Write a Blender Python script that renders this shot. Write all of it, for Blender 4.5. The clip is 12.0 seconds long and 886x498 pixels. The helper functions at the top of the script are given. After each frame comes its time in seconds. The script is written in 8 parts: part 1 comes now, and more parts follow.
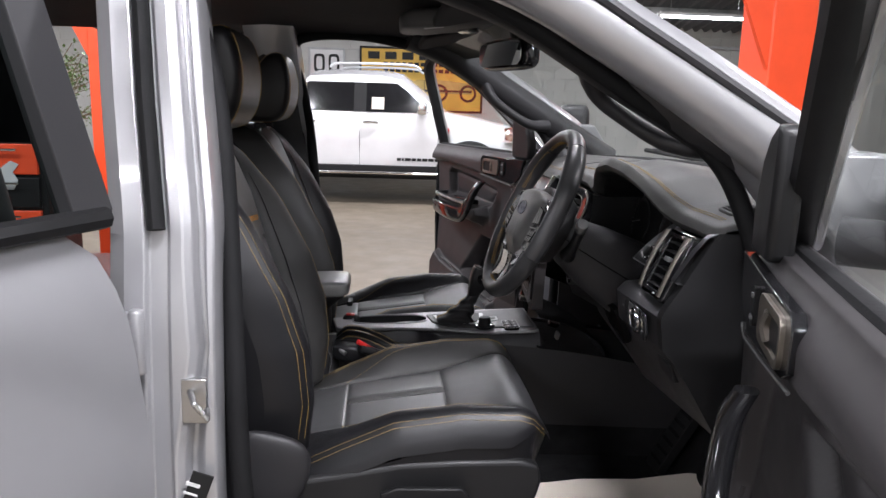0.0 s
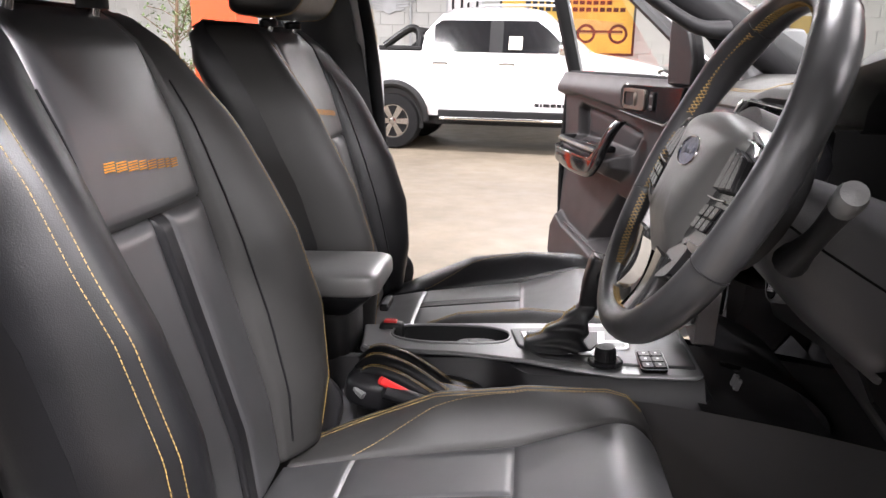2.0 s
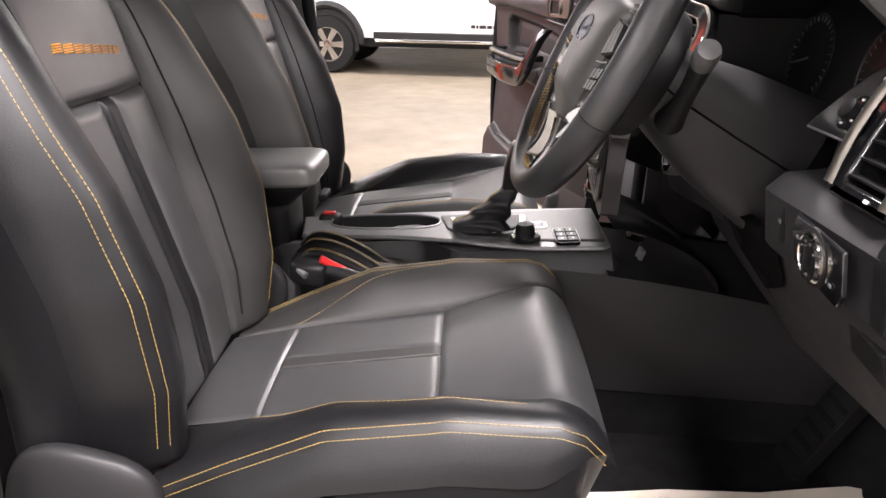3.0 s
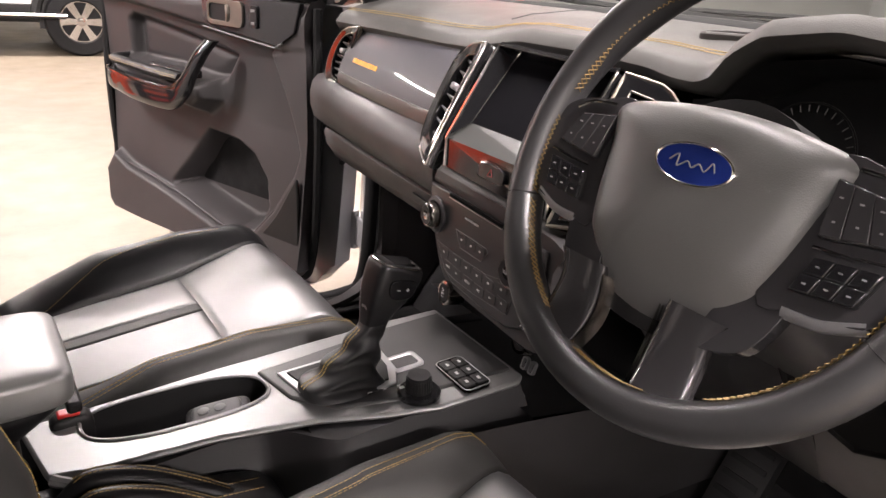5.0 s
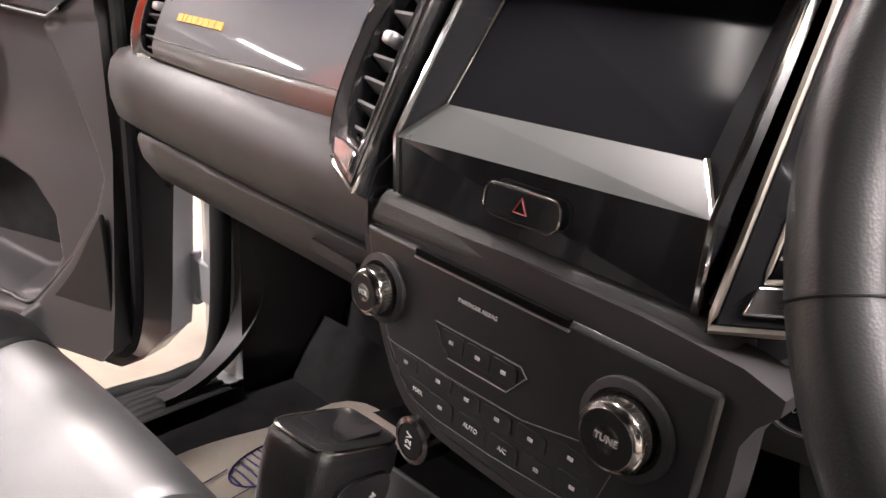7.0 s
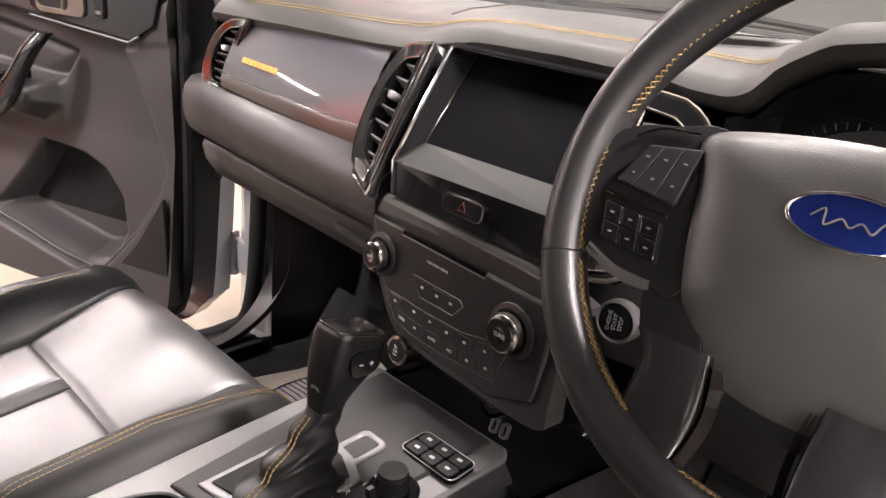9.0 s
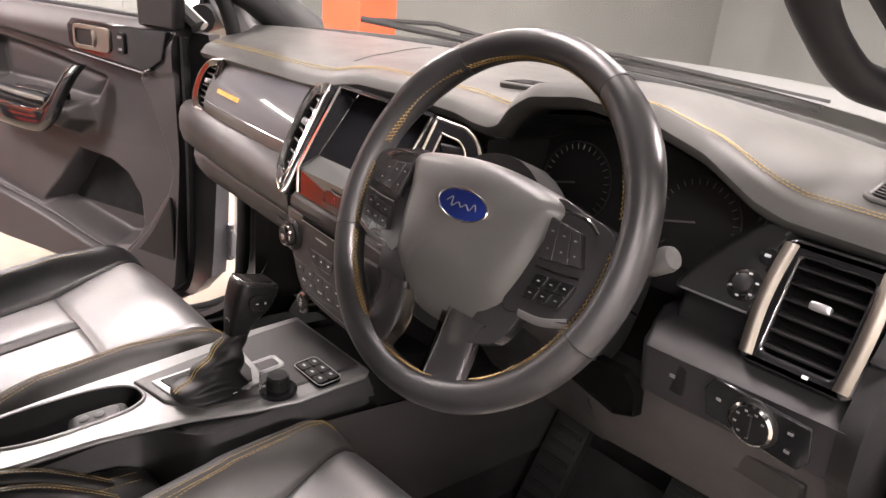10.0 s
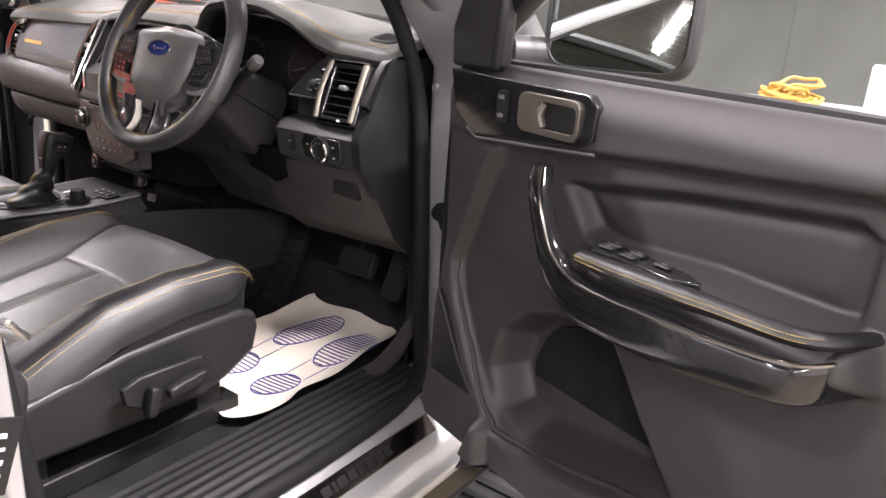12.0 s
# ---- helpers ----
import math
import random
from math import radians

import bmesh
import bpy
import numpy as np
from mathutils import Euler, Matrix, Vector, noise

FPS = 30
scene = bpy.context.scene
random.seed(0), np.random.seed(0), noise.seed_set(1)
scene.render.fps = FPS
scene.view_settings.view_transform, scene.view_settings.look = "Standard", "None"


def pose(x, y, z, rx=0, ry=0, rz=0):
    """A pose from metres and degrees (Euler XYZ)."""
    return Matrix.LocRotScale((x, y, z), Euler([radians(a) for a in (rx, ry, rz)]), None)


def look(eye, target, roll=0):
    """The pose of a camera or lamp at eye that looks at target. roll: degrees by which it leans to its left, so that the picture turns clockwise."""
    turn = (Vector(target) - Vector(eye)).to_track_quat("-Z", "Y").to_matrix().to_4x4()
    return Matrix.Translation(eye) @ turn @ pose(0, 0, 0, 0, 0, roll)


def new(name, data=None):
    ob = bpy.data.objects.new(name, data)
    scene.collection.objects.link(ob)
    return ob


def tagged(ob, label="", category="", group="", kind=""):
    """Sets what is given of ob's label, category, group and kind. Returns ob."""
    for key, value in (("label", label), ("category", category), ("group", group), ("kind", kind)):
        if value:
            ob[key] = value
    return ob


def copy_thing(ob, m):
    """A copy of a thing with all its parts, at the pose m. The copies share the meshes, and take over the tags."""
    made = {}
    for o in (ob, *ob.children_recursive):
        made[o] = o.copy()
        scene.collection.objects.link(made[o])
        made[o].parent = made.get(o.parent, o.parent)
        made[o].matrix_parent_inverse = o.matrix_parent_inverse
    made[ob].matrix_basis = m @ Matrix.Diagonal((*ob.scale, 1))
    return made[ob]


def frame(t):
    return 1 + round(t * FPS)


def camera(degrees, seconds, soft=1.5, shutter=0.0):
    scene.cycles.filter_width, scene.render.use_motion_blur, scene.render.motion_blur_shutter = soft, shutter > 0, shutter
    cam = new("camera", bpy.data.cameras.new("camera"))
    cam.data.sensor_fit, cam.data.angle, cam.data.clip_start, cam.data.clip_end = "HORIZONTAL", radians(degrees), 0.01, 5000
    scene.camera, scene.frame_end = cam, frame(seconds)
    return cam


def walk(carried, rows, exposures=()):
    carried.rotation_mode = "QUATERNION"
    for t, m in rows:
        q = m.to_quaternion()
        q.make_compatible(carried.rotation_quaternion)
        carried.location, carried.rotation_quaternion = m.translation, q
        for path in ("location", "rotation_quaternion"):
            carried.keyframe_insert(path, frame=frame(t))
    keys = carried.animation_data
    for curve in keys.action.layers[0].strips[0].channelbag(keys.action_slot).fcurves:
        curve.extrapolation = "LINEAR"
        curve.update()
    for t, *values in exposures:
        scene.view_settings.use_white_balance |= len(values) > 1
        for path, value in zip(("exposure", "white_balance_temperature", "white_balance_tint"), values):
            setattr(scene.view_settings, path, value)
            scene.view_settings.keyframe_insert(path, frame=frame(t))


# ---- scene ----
cam = camera(62.1, 12.0)
PATH = [
    (0, (-0.291, -1.83, 1.439), (-0.119, 0.126, 1.058), 1.6),
    (0.5, (-0.287, -1.531, 1.431), (-0.161, 0.431, 1.065), 2.3),
    (1, (-0.222, -1.28, 1.431), (-0.207, 0.685, 1.063), 1.3),
    (1.5, (-0.174, -1.126, 1.403), (-0.3, 0.827, 0.994), 1.0),
    (2, (-0.155, -1.073, 1.327), (-0.363, 0.847, 0.81), 1.0),
    (2.5, (-0.131, -1.094, 1.277), (-0.333, 0.798, 0.66), 0.9),
    (3, (-0.13, -1.182, 1.291), (-0.175, 0.692, 0.594), 0.9),
    (3.2, (-0.152, -1.214, 1.335), (-0.085, 0.653, 0.619), 1.1),
    (4.8, (-0.45, -0.786, 1.375), (0.534, 0.786, 0.628), 3.8),
    (5, (-0.427, -0.67, 1.362), (0.641, 0.854, 0.628), 4.4),
    (5.5, (-0.343, -0.446, 1.354), (0.865, 0.984, 0.649), 4.6),
    (6, (-0.248, -0.312, 1.36), (1.037, 1.05, 0.659), 4.1),
    (6.5, (-0.202, -0.252, 1.326), (1.14, 1.056, 0.626), 4.0),
    (7, (-0.22, -0.237, 1.247), (1.179, 1.009, 0.547), 4.4),
    (7.2, (-0.22, -0.234, 1.219), (1.19, 1.001, 0.521), 4.3),
    (8.8, (-0.375, -0.389, 1.294), (1.025, 0.844, 0.572), 6.0),
    (9, (-0.408, -0.447, 1.344), (0.975, 0.805, 0.623), 6.2),
    (9.5, (-0.464, -0.61, 1.421), (0.865, 0.696, 0.694), 6.1),
    (10, (-0.464, -0.818, 1.448), (0.829, 0.528, 0.728), 5.4),
    (10.5, (-0.475, -1.055, 1.455), (0.822, 0.295, 0.75), 4.8),
    (11, (-0.583, -1.259, 1.426), (0.782, 0.039, 0.752), 4.5),
    (11.5, (-0.693, -1.445, 1.37), (0.769, -0.243, 0.722), 4.4),
    (12, (-0.819, -1.578, 1.355), (0.739, -0.498, 0.717), 3.9),
]
walk(cam, [(t, look(eye, target, roll)) for t, eye, target, roll in PATH], [(0.0, 0.80, 6000, 8), (0.6, 1.04, 6100, 10), (1.2, 1.54, 6150, 9), (2.5, 1.88, 6400, 10), (5.0, 2.08, 6850, 13), (7.0, 2.40, 6750, 11), (9.0, 2.28, 6850, 13), (10.5, 2.27, 6950, 14), (12.0, 2.05, 6500, 12)])

# ---- world, lamps ----
world = bpy.data.worlds.new("world")
scene.world = world
world.use_nodes = True
world.node_tree.nodes["Background"].inputs[0].default_value = (0.55, 0.6, 0.7, 1)
world.node_tree.nodes["Background"].inputs[1].default_value = 0.05
scene.view_settings.exposure = 0.0

STRIPS = [(x, y) for y in (-5.2, -2.4, 1.2, 4.6, 8.4) for x in (-7.0, -3.4, 0.4, 4.2)]
STRIP_WATTS = 95


def roof_z(y):
    return 3.05 + 0.16 * (13.0 - y) if y > 2 else 4.81 - 0.16 * (2 - y)


for x, y in STRIPS:
    lamp = bpy.data.lights.new("strip_lamp", "AREA")
    lamp.shape, lamp.size, lamp.size_y = "RECTANGLE", 1.5, 0.09
    lamp.energy, lamp.color = STRIP_WATTS * ({-5.2: 0.75, -2.4: 0.42, 1.2: 1.5, 4.6: 0.7, 8.4: 0.75}[y] if x < -2 else {-5.2: 0.7, -2.4: 1.6, 1.2: 0.62 if x < 2 else 0.42, 4.6: 0.6 if x < 2 else 0.4, 8.4: 0.8}[y]), (1.0, 0.93, 0.94)
    ob = new("strip_lamp", lamp)
    ob.location = (x, y, roof_z(y) - 0.42)

# ---- materials ----
def pbr(name, col, rough=0.5, metal=0.0, var=0.12, vscale=5.0, grain="", gscale=300.0, gstr=0.15, coat=0.0, spec=0.5, rvar=0.08, ior=1.5):
    m = bpy.data.materials.new(name)
    m.use_nodes = True
    nt = m.node_tree
    b = nt.nodes["Principled BSDF"]
    lk = nt.links.new
    tc = nt.nodes.new("ShaderNodeTexCoord")
    big = nt.nodes.new("ShaderNodeTexNoise")
    big.inputs["Scale"].default_value = vscale
    big.inputs["Detail"].default_value = 6
    lk(tc.outputs["Object"], big.inputs["Vector"])
    ramp = nt.nodes.new("ShaderNodeMapRange")
    ramp.inputs["From Min"].default_value, ramp.inputs["From Max"].default_value = 0.3, 0.7
    ramp.inputs["To Min"].default_value, ramp.inputs["To Max"].default_value = 1 - var, 1 + var
    lk(big.outputs["Fac"], ramp.inputs["Value"])
    mul = nt.nodes.new("ShaderNodeMix")
    mul.data_type, mul.blend_type = "RGBA", "MULTIPLY"
    mul.inputs[0].default_value = 1
    mul.inputs[6].default_value = (*col, 1)
    lk(ramp.outputs["Result"], mul.inputs[7])
    lk(mul.outputs[2], b.inputs["Base Color"])
    rr = nt.nodes.new("ShaderNodeMapRange")
    rr.inputs["To Min"].default_value, rr.inputs["To Max"].default_value = max(0.02, rough - rvar), min(1, rough + rvar)
    smear = nt.nodes.new("ShaderNodeTexNoise")
    smear.inputs["Scale"].default_value, smear.inputs["Detail"].default_value = vscale * 4.3, 4
    lk(tc.outputs["Object"], smear.inputs["Vector"])
    lk(smear.outputs["Fac"], rr.inputs["Value"])
    lk(rr.outputs["Result"], b.inputs["Roughness"])
    b.inputs["Metallic"].default_value = metal
    b.inputs["IOR"].default_value = ior
    b.inputs["Specular IOR Level"].default_value = spec
    if coat:
        b.inputs["Coat Weight"].default_value = coat
        b.inputs["Coat Roughness"].default_value = 0.04
    if grain:
        if grain == "pebble":
            g = nt.nodes.new("ShaderNodeTexVoronoi")
            out = g.outputs["Distance"]
        elif grain == "weave":
            g = nt.nodes.new("ShaderNodeTexChecker")
            out = g.outputs["Fac"]
        else:
            g = nt.nodes.new("ShaderNodeTexNoise")
            g.inputs["Detail"].default_value = 3
            out = g.outputs["Fac"]
        g.inputs["Scale"].default_value = gscale
        lk(tc.outputs["Object"], g.inputs["Vector"])
        bump = nt.nodes.new("ShaderNodeBump")
        bump.inputs["Strength"].default_value = gstr
        bump.inputs["Distance"].default_value = 0.002
        lk(out, bump.inputs["Height"])
        lk(bump.outputs["Normal"], b.inputs["Normal"])
    return m


def glass(name, tint=(0.95, 0.98, 0.96), rough=0.0, mixw=0.9):
    m = bpy.data.materials.new(name)
    m.use_nodes = True
    nt = m.node_tree
    nt.nodes.remove(nt.nodes["Principled BSDF"])
    tr = nt.nodes.new("ShaderNodeBsdfTransparent")
    tr.inputs[0].default_value = (*tint, 1)
    gl = nt.nodes.new("ShaderNodeBsdfGlossy")
    gl.inputs["Roughness"].default_value = 0.01
    gl.inputs["Color"].default_value = (1, 1, 1, 1)
    fr = nt.nodes.new("ShaderNodeFresnel")
    fr.inputs[0].default_value = 1.28
    mx = nt.nodes.new("ShaderNodeMixShader")
    weak = nt.nodes.new("ShaderNodeMath")
    weak.operation = "MULTIPLY"
    weak.inputs[1].default_value = 0.18
    nt.links.new(fr.outputs[0], weak.inputs[0])
    nt.links.new(weak.outputs[0], mx.inputs[0])
    nt.links.new(tr.outputs[0], mx.inputs[1])
    nt.links.new(gl.outputs[0], mx.inputs[2])
    nt.links.new(mx.outputs[0], nt.nodes["Material Output"].inputs[0])
    return m


def glow(name, col, power):
    m = bpy.data.materials.new(name)
    m.use_nodes = True
    b = m.node_tree.nodes["Principled BSDF"]
    b.inputs["Emission Color"].default_value = (*col, 1)
    b.inputs["Emission Strength"].default_value = power
    return m


M_LEATHER = pbr("black_leather", (0.0095, 0.0095, 0.0105), 0.38, grain="pebble", gscale=900, gstr=0.10, var=0.15, vscale=9, spec=0.33)
M_INSERT = pbr("smooth_leather", (0.027, 0.027, 0.0285), 0.42, grain="pebble", gscale=700, gstr=0.03, var=0.12, vscale=8, spec=0.75, ior=1.9, rvar=0.06)
M_MESH = pbr("woven_bolster", (0.024, 0.0235, 0.0225), 0.52, grain="weave", gscale=520, gstr=0.22, var=0.15, spec=0.45)
# same leather as the inserts; its grazing sheen is put into a lighter base
M_LID = pbr("armrest_sheen_leather", (0.18, 0.179, 0.177), 0.36, grain="pebble", gscale=1000, gstr=0.07, var=0.1, vscale=8, spec=0.7, ior=1.8)
M_PLASTIC = pbr("charcoal_plastic", (0.022, 0.0215, 0.023), 0.46, grain="noise", gscale=900, gstr=0.12, var=0.12, spec=0.36)
M_DOORCARD = pbr("door_card_plastic", (0.036, 0.0335, 0.0345), 0.46, grain="noise", gscale=950, gstr=0.10, var=0.1, spec=0.30)
M_DASHPAD = pbr("dash_skin", (0.040, 0.040, 0.0375), 0.52, grain="pebble", gscale=900, gstr=0.12, var=0.1, spec=0.36)
M_DARK = pbr("deep_black_plastic", (0.0095, 0.0095, 0.010), 0.5, grain="noise", gscale=600, gstr=0.12, spec=0.28)
M_SHIELD = pbr("seat_shield_plastic", (0.0125, 0.0125, 0.013), 0.42, grain="noise", gscale=700, gstr=0.12, spec=0.30)
M_GLOSS = pbr("gloss_black", (0.009, 0.009, 0.010), 0.12, var=0.1, rvar=0.05, coat=0.35)
M_TRIM = pbr("gloss_grey_trim", (0.046, 0.046, 0.056), 0.42, metal=0.0, var=0.10, rvar=0.04, coat=0.7, spec=0.3)
# brown tint puts the floor's reflection into the strip's colour
M_STRIP = pbr("gloss_strip_floor_tint", (0.046, 0.040, 0.036), 0.30, var=0.1, rvar=0.04, coat=0.2)
M_CHROME = pbr("bright_chrome", (0.78, 0.77, 0.75), 0.1, metal=1, var=0.06, rvar=0.05)
M_SATIN = pbr("satin_silver", (0.44, 0.44, 0.45), 0.32, metal=0.85, var=0.05, rvar=0.06, grain="noise", gscale=900, gstr=0.06)
M_SMOKED = pbr("smoked_chrome", (0.30, 0.28, 0.26), 0.16, metal=1, var=0.08, rvar=0.06)
M_SILVER = pbr("silver_paint", (0.38, 0.38, 0.39), 0.32, metal=0.55, var=0.04, rvar=0.04, coat=0.7, grain="noise", gscale=1500, gstr=0.03)
M_WHITE = pbr("white_paint", (0.72, 0.72, 0.73), 0.25, var=0.03, rvar=0.05, coat=0.7)
M_RUBBER = pbr("rubber", (0.0075, 0.0075, 0.008), 0.70, grain="noise", gscale=260, gstr=0.2, spec=0.18)
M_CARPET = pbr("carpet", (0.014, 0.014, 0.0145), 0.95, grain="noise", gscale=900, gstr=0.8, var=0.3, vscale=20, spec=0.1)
M_HEADLINER = pbr("dark_headliner", (0.012, 0.012, 0.014), 0.9, grain="noise", gscale=900, gstr=0.4)
M_THREAD = pbr("yellow_thread", (0.28, 0.185, 0.055), 0.6, var=0.2, vscale=60)
M_ORANGE_THREAD = pbr("orange_thread", (0.62, 0.27, 0.04), 0.6, var=0.2, vscale=80)
M_PAPER = pbr("cream_paper", (0.66, 0.60, 0.52), 0.75, var=0.05, grain="noise", gscale=60, gstr=0.25)
M_INK = pbr("blue_ink", (0.06, 0.05, 0.22), 0.7, var=0.1)
M_SCREEN = pbr("screen_glass", (0.006, 0.006, 0.007), 0.12, var=0.2, rvar=0.04, spec=0.02, ior=1.25)
M_MARK = pbr("pale_marking", (0.55, 0.55, 0.55), 0.6)
M_DIM = pbr("dim_marking", (0.17, 0.17, 0.17), 0.6)
M_RED = pbr("red_plastic", (0.62, 0.02, 0.02), 0.4)
M_BLUE = pbr("blue_enamel", (0.012, 0.026, 0.15), 0.18, coat=0.4)
M_SHELF = pbr("grey_ledge", (0.045, 0.047, 0.046), 0.30, var=0.15, rvar=0.08, spec=0.4)
M_WALLMID = pbr("painted_block_mid", (0.17, 0.175, 0.165), 0.75, var=0.08, vscale=1.5, grain="noise", gscale=60, gstr=0.5)
M_ORANGE = pbr("orange_paint", (0.78, 0.075, 0.018), 0.42, var=0.06, grain="noise", gscale=40, gstr=0.1)
M_GLASS = glass("clear_glass")
M_TINT = glass("tinted_glass", (0.30, 0.34, 0.34))
M_MIRROR = pbr("mirror_glass", (0.86, 0.88, 0.9), 0.015, metal=1, var=0.01, rvar=0.0)
M_BEZEL = pbr("brushed_bezel", (0.21, 0.19, 0.165), 0.46, metal=1, var=0.10, vscale=30, rvar=0.10)
M_STEEL = pbr("bare_steel", (0.45, 0.45, 0.45), 0.3, metal=1, var=0.15)
M_WALL = pbr("painted_block", (0.52, 0.52, 0.50), 0.75, var=0.08, vscale=1.5, grain="noise", gscale=60, gstr=0.5)
M_WALLDARK = pbr("painted_block_grey", (0.20, 0.21, 0.20), 0.75, var=0.08, vscale=1.5, grain="noise", gscale=60, gstr=0.5)
M_MORTAR = pbr("mortar", (0.48, 0.48, 0.46), 0.9, grain="noise", gscale=150, gstr=0.4)
M_ROOF = pbr("dark_roof_sheet", (0.12, 0.123, 0.128), 0.7, var=0.15, vscale=0.8)
M_PANEL = pbr("soft_black_panel", (0.018, 0.018, 0.019), 0.32, var=0.12, grain="noise", gscale=800, gstr=0.08)
M_PANEL2 = pbr("grey_shift_panel", (0.036, 0.036, 0.037), 0.38, var=0.1, grain="noise", gscale=800, gstr=0.08)
M_CONTRIM = pbr("satin_grey_trim", (0.22, 0.22, 0.222), 0.36, spec=0.5, ior=1.5, metal=0.5, var=0.06, rvar=0.06, grain="noise", gscale=900, gstr=0.05)
M_SIGNDARK = pbr("mid_grey_plastic", (0.085, 0.085, 0.085), 0.5, grain="noise", gscale=500)
# near-black that stands in for the shade inside vents, slots and gaps
M_VOID = pbr("void_shade", (0.004, 0.004, 0.004), 0.9, spec=0.04)
M_REDDIM = pbr("dim_red_marking", (0.22, 0.015, 0.012), 0.5)
M_LAMP = glow("lamp_tube", (1.0, 0.95, 0.88), 14)


def concrete():
    m = pbr("sealed_concrete", (0.158, 0.131, 0.096), 0.48, var=0.16, vscale=0.9, grain="noise", gscale=30, gstr=0.08, rvar=0.12)
    nt = m.node_tree
    b = nt.nodes["Principled BSDF"]
    src = b.inputs["Base Color"].links[0].from_socket
    tc = nt.nodes.new("ShaderNodeTexCoord")
    st = nt.nodes.new("ShaderNodeTexNoise")
    st.inputs["Scale"].default_value, st.inputs["Detail"].default_value, st.inputs["Roughness"].default_value = 4.5, 9, 0.7
    nt.links.new(tc.outputs["Object"], st.inputs["Vector"])
    mr = nt.nodes.new("ShaderNodeMapRange")
    mr.inputs["From Min"].default_value, mr.inputs["From Max"].default_value = 0.35, 0.65
    mr.inputs["To Min"].default_value, mr.inputs["To Max"].default_value = 0.82, 1.1
    nt.links.new(st.outputs["Fac"], mr.inputs["Value"])
    mx = nt.nodes.new("ShaderNodeMix")
    mx.data_type, mx.blend_type = "RGBA", "MULTIPLY"
    mx.inputs[0].default_value = 1
    nt.links.new(src, mx.inputs[6])
    nt.links.new(mr.outputs["Result"], mx.inputs[7])
    nt.links.new(mx.outputs[2], b.inputs["Base Color"])
    return m


M_CONCRETE = concrete()

# ---- shape helpers ----
def thing(name, label, category, at=(0, 0, 0), rz=0.0, group="", kind=""):
    e = new(name)
    e.empty_display_size = 0.1
    e.matrix_basis = pose(*at, 0, 0, rz)
    return tagged(e, label, category, group, kind)


def part(name, bm, mat, parent=None, label="", sharp=38, bevel=0.0, segs=2, kind=""):
    bmesh.ops.recalc_face_normals(bm, faces=bm.faces)
    me = bpy.data.meshes.new(name)
    bm.to_mesh(me)
    bm.free()
    for p in me.polygons:
        p.use_smooth = True
    me.set_sharp_from_angle(angle=radians(sharp))
    me.materials.append(mat)
    ob = new(name, me)
    if parent:
        ob.parent = parent
    if bevel:
        md = ob.modifiers.new("bevel", "BEVEL")
        md.width, md.segments, md.limit_method, md.angle_limit = bevel, segs, "ANGLE", radians(35)
        md.harden_normals = False
    return tagged(ob, label, kind=kind)


def B():
    return bmesh.new()


def box(bm, c, s, M=None):
    vs = [bm.verts.new(Vector((c[0] + i * s[0] / 2, c[1] + j * s[1] / 2, c[2] + k * s[2] / 2))) for i in (-1, 1) for j in (-1, 1) for k in (-1, 1)]
    if M is not None:
        o = Vector(c)
        for v in vs:
            v.co = M @ (v.co - o) + o
    for f in ((0, 1, 3, 2), (4, 6, 7, 5), (0, 4, 5, 1), (2, 3, 7, 6), (0, 2, 6, 4), (1, 5, 7, 3)):
        bm.faces.new([vs[i] for i in f])
    return bm


def surf(bm, f, nu, nv, cu=False, cv=False, capu=False):
    g = [[bm.verts.new(f(i / nu, j / nv)) for j in range(nv if cv else nv + 1)] for i in range(nu if cu else nu + 1)]
    for i in range(nu):
        for j in range(nv):
            a, b = g[i], g[(i + 1) % len(g)]
            k = (j + 1) % len(a)
            bm.faces.new((a[j], b[j], b[k], a[k]))
    if capu:
        bm.faces.new(g[0][::-1])
        bm.faces.new(g[-1])
    return g


def tube(bm, pts, r, n=8, closed=False, flat=1.0):
    pts = [Vector(p) for p in pts]
    m = len(pts)
    rs = r if isinstance(r, (list, tuple)) else [r] * m
    rings, prev = [], None
    for i, p in enumerate(pts):
        a = pts[(i - 1) % m] if closed or i else p
        b = pts[(i + 1) % m] if closed or i < m - 1 else p
        d = (b - a).normalized()
        if prev is None:
            ref = Vector((0, 0, 1)) if abs(d.z) < 0.9 else Vector((1, 0, 0))
            s = d.cross(ref).normalized()
        else:
            s = (prev - d * prev.dot(d)).normalized()
        prev = s
        t = d.cross(s)
        rings.append([bm.verts.new(p + rs[i] * (math.cos(2 * math.pi * k / n) * s + flat * math.sin(2 * math.pi * k / n) * t)) for k in range(n)])
    for i in range(m if closed else m - 1):
        a, b = rings[i], rings[(i + 1) % m]
        for k in range(n):
            bm.faces.new((a[k], b[k], b[(k + 1) % n], a[(k + 1) % n]))
    if not closed:
        bm.faces.new(rings[0][::-1])
        bm.faces.new(rings[-1])


def spline(pts, n=8, closed=False):
    """Points on a smooth curve through the given ones."""
    pts = [Vector(p) for p in pts]
    m, out = len(pts), []
    for i in range(m if closed else m - 1):
        p1, p2 = pts[i], pts[(i + 1) % m]
        p0 = pts[i - 1] if closed or i else p1 + (p1 - p2)
        p3 = pts[(i + 2) % m] if closed or i + 2 < m else p2 + (p2 - p1)
        for k in range(n):
            t = k / n
            out.append(0.5 * (2 * p1 + (p2 - p0) * t + (2 * p0 - 5 * p1 + 4 * p2 - p3) * t * t + (3 * p1 - p0 - 3 * p2 + p3) * t ** 3))
    if not closed:
        out.append(pts[-1])
    return out


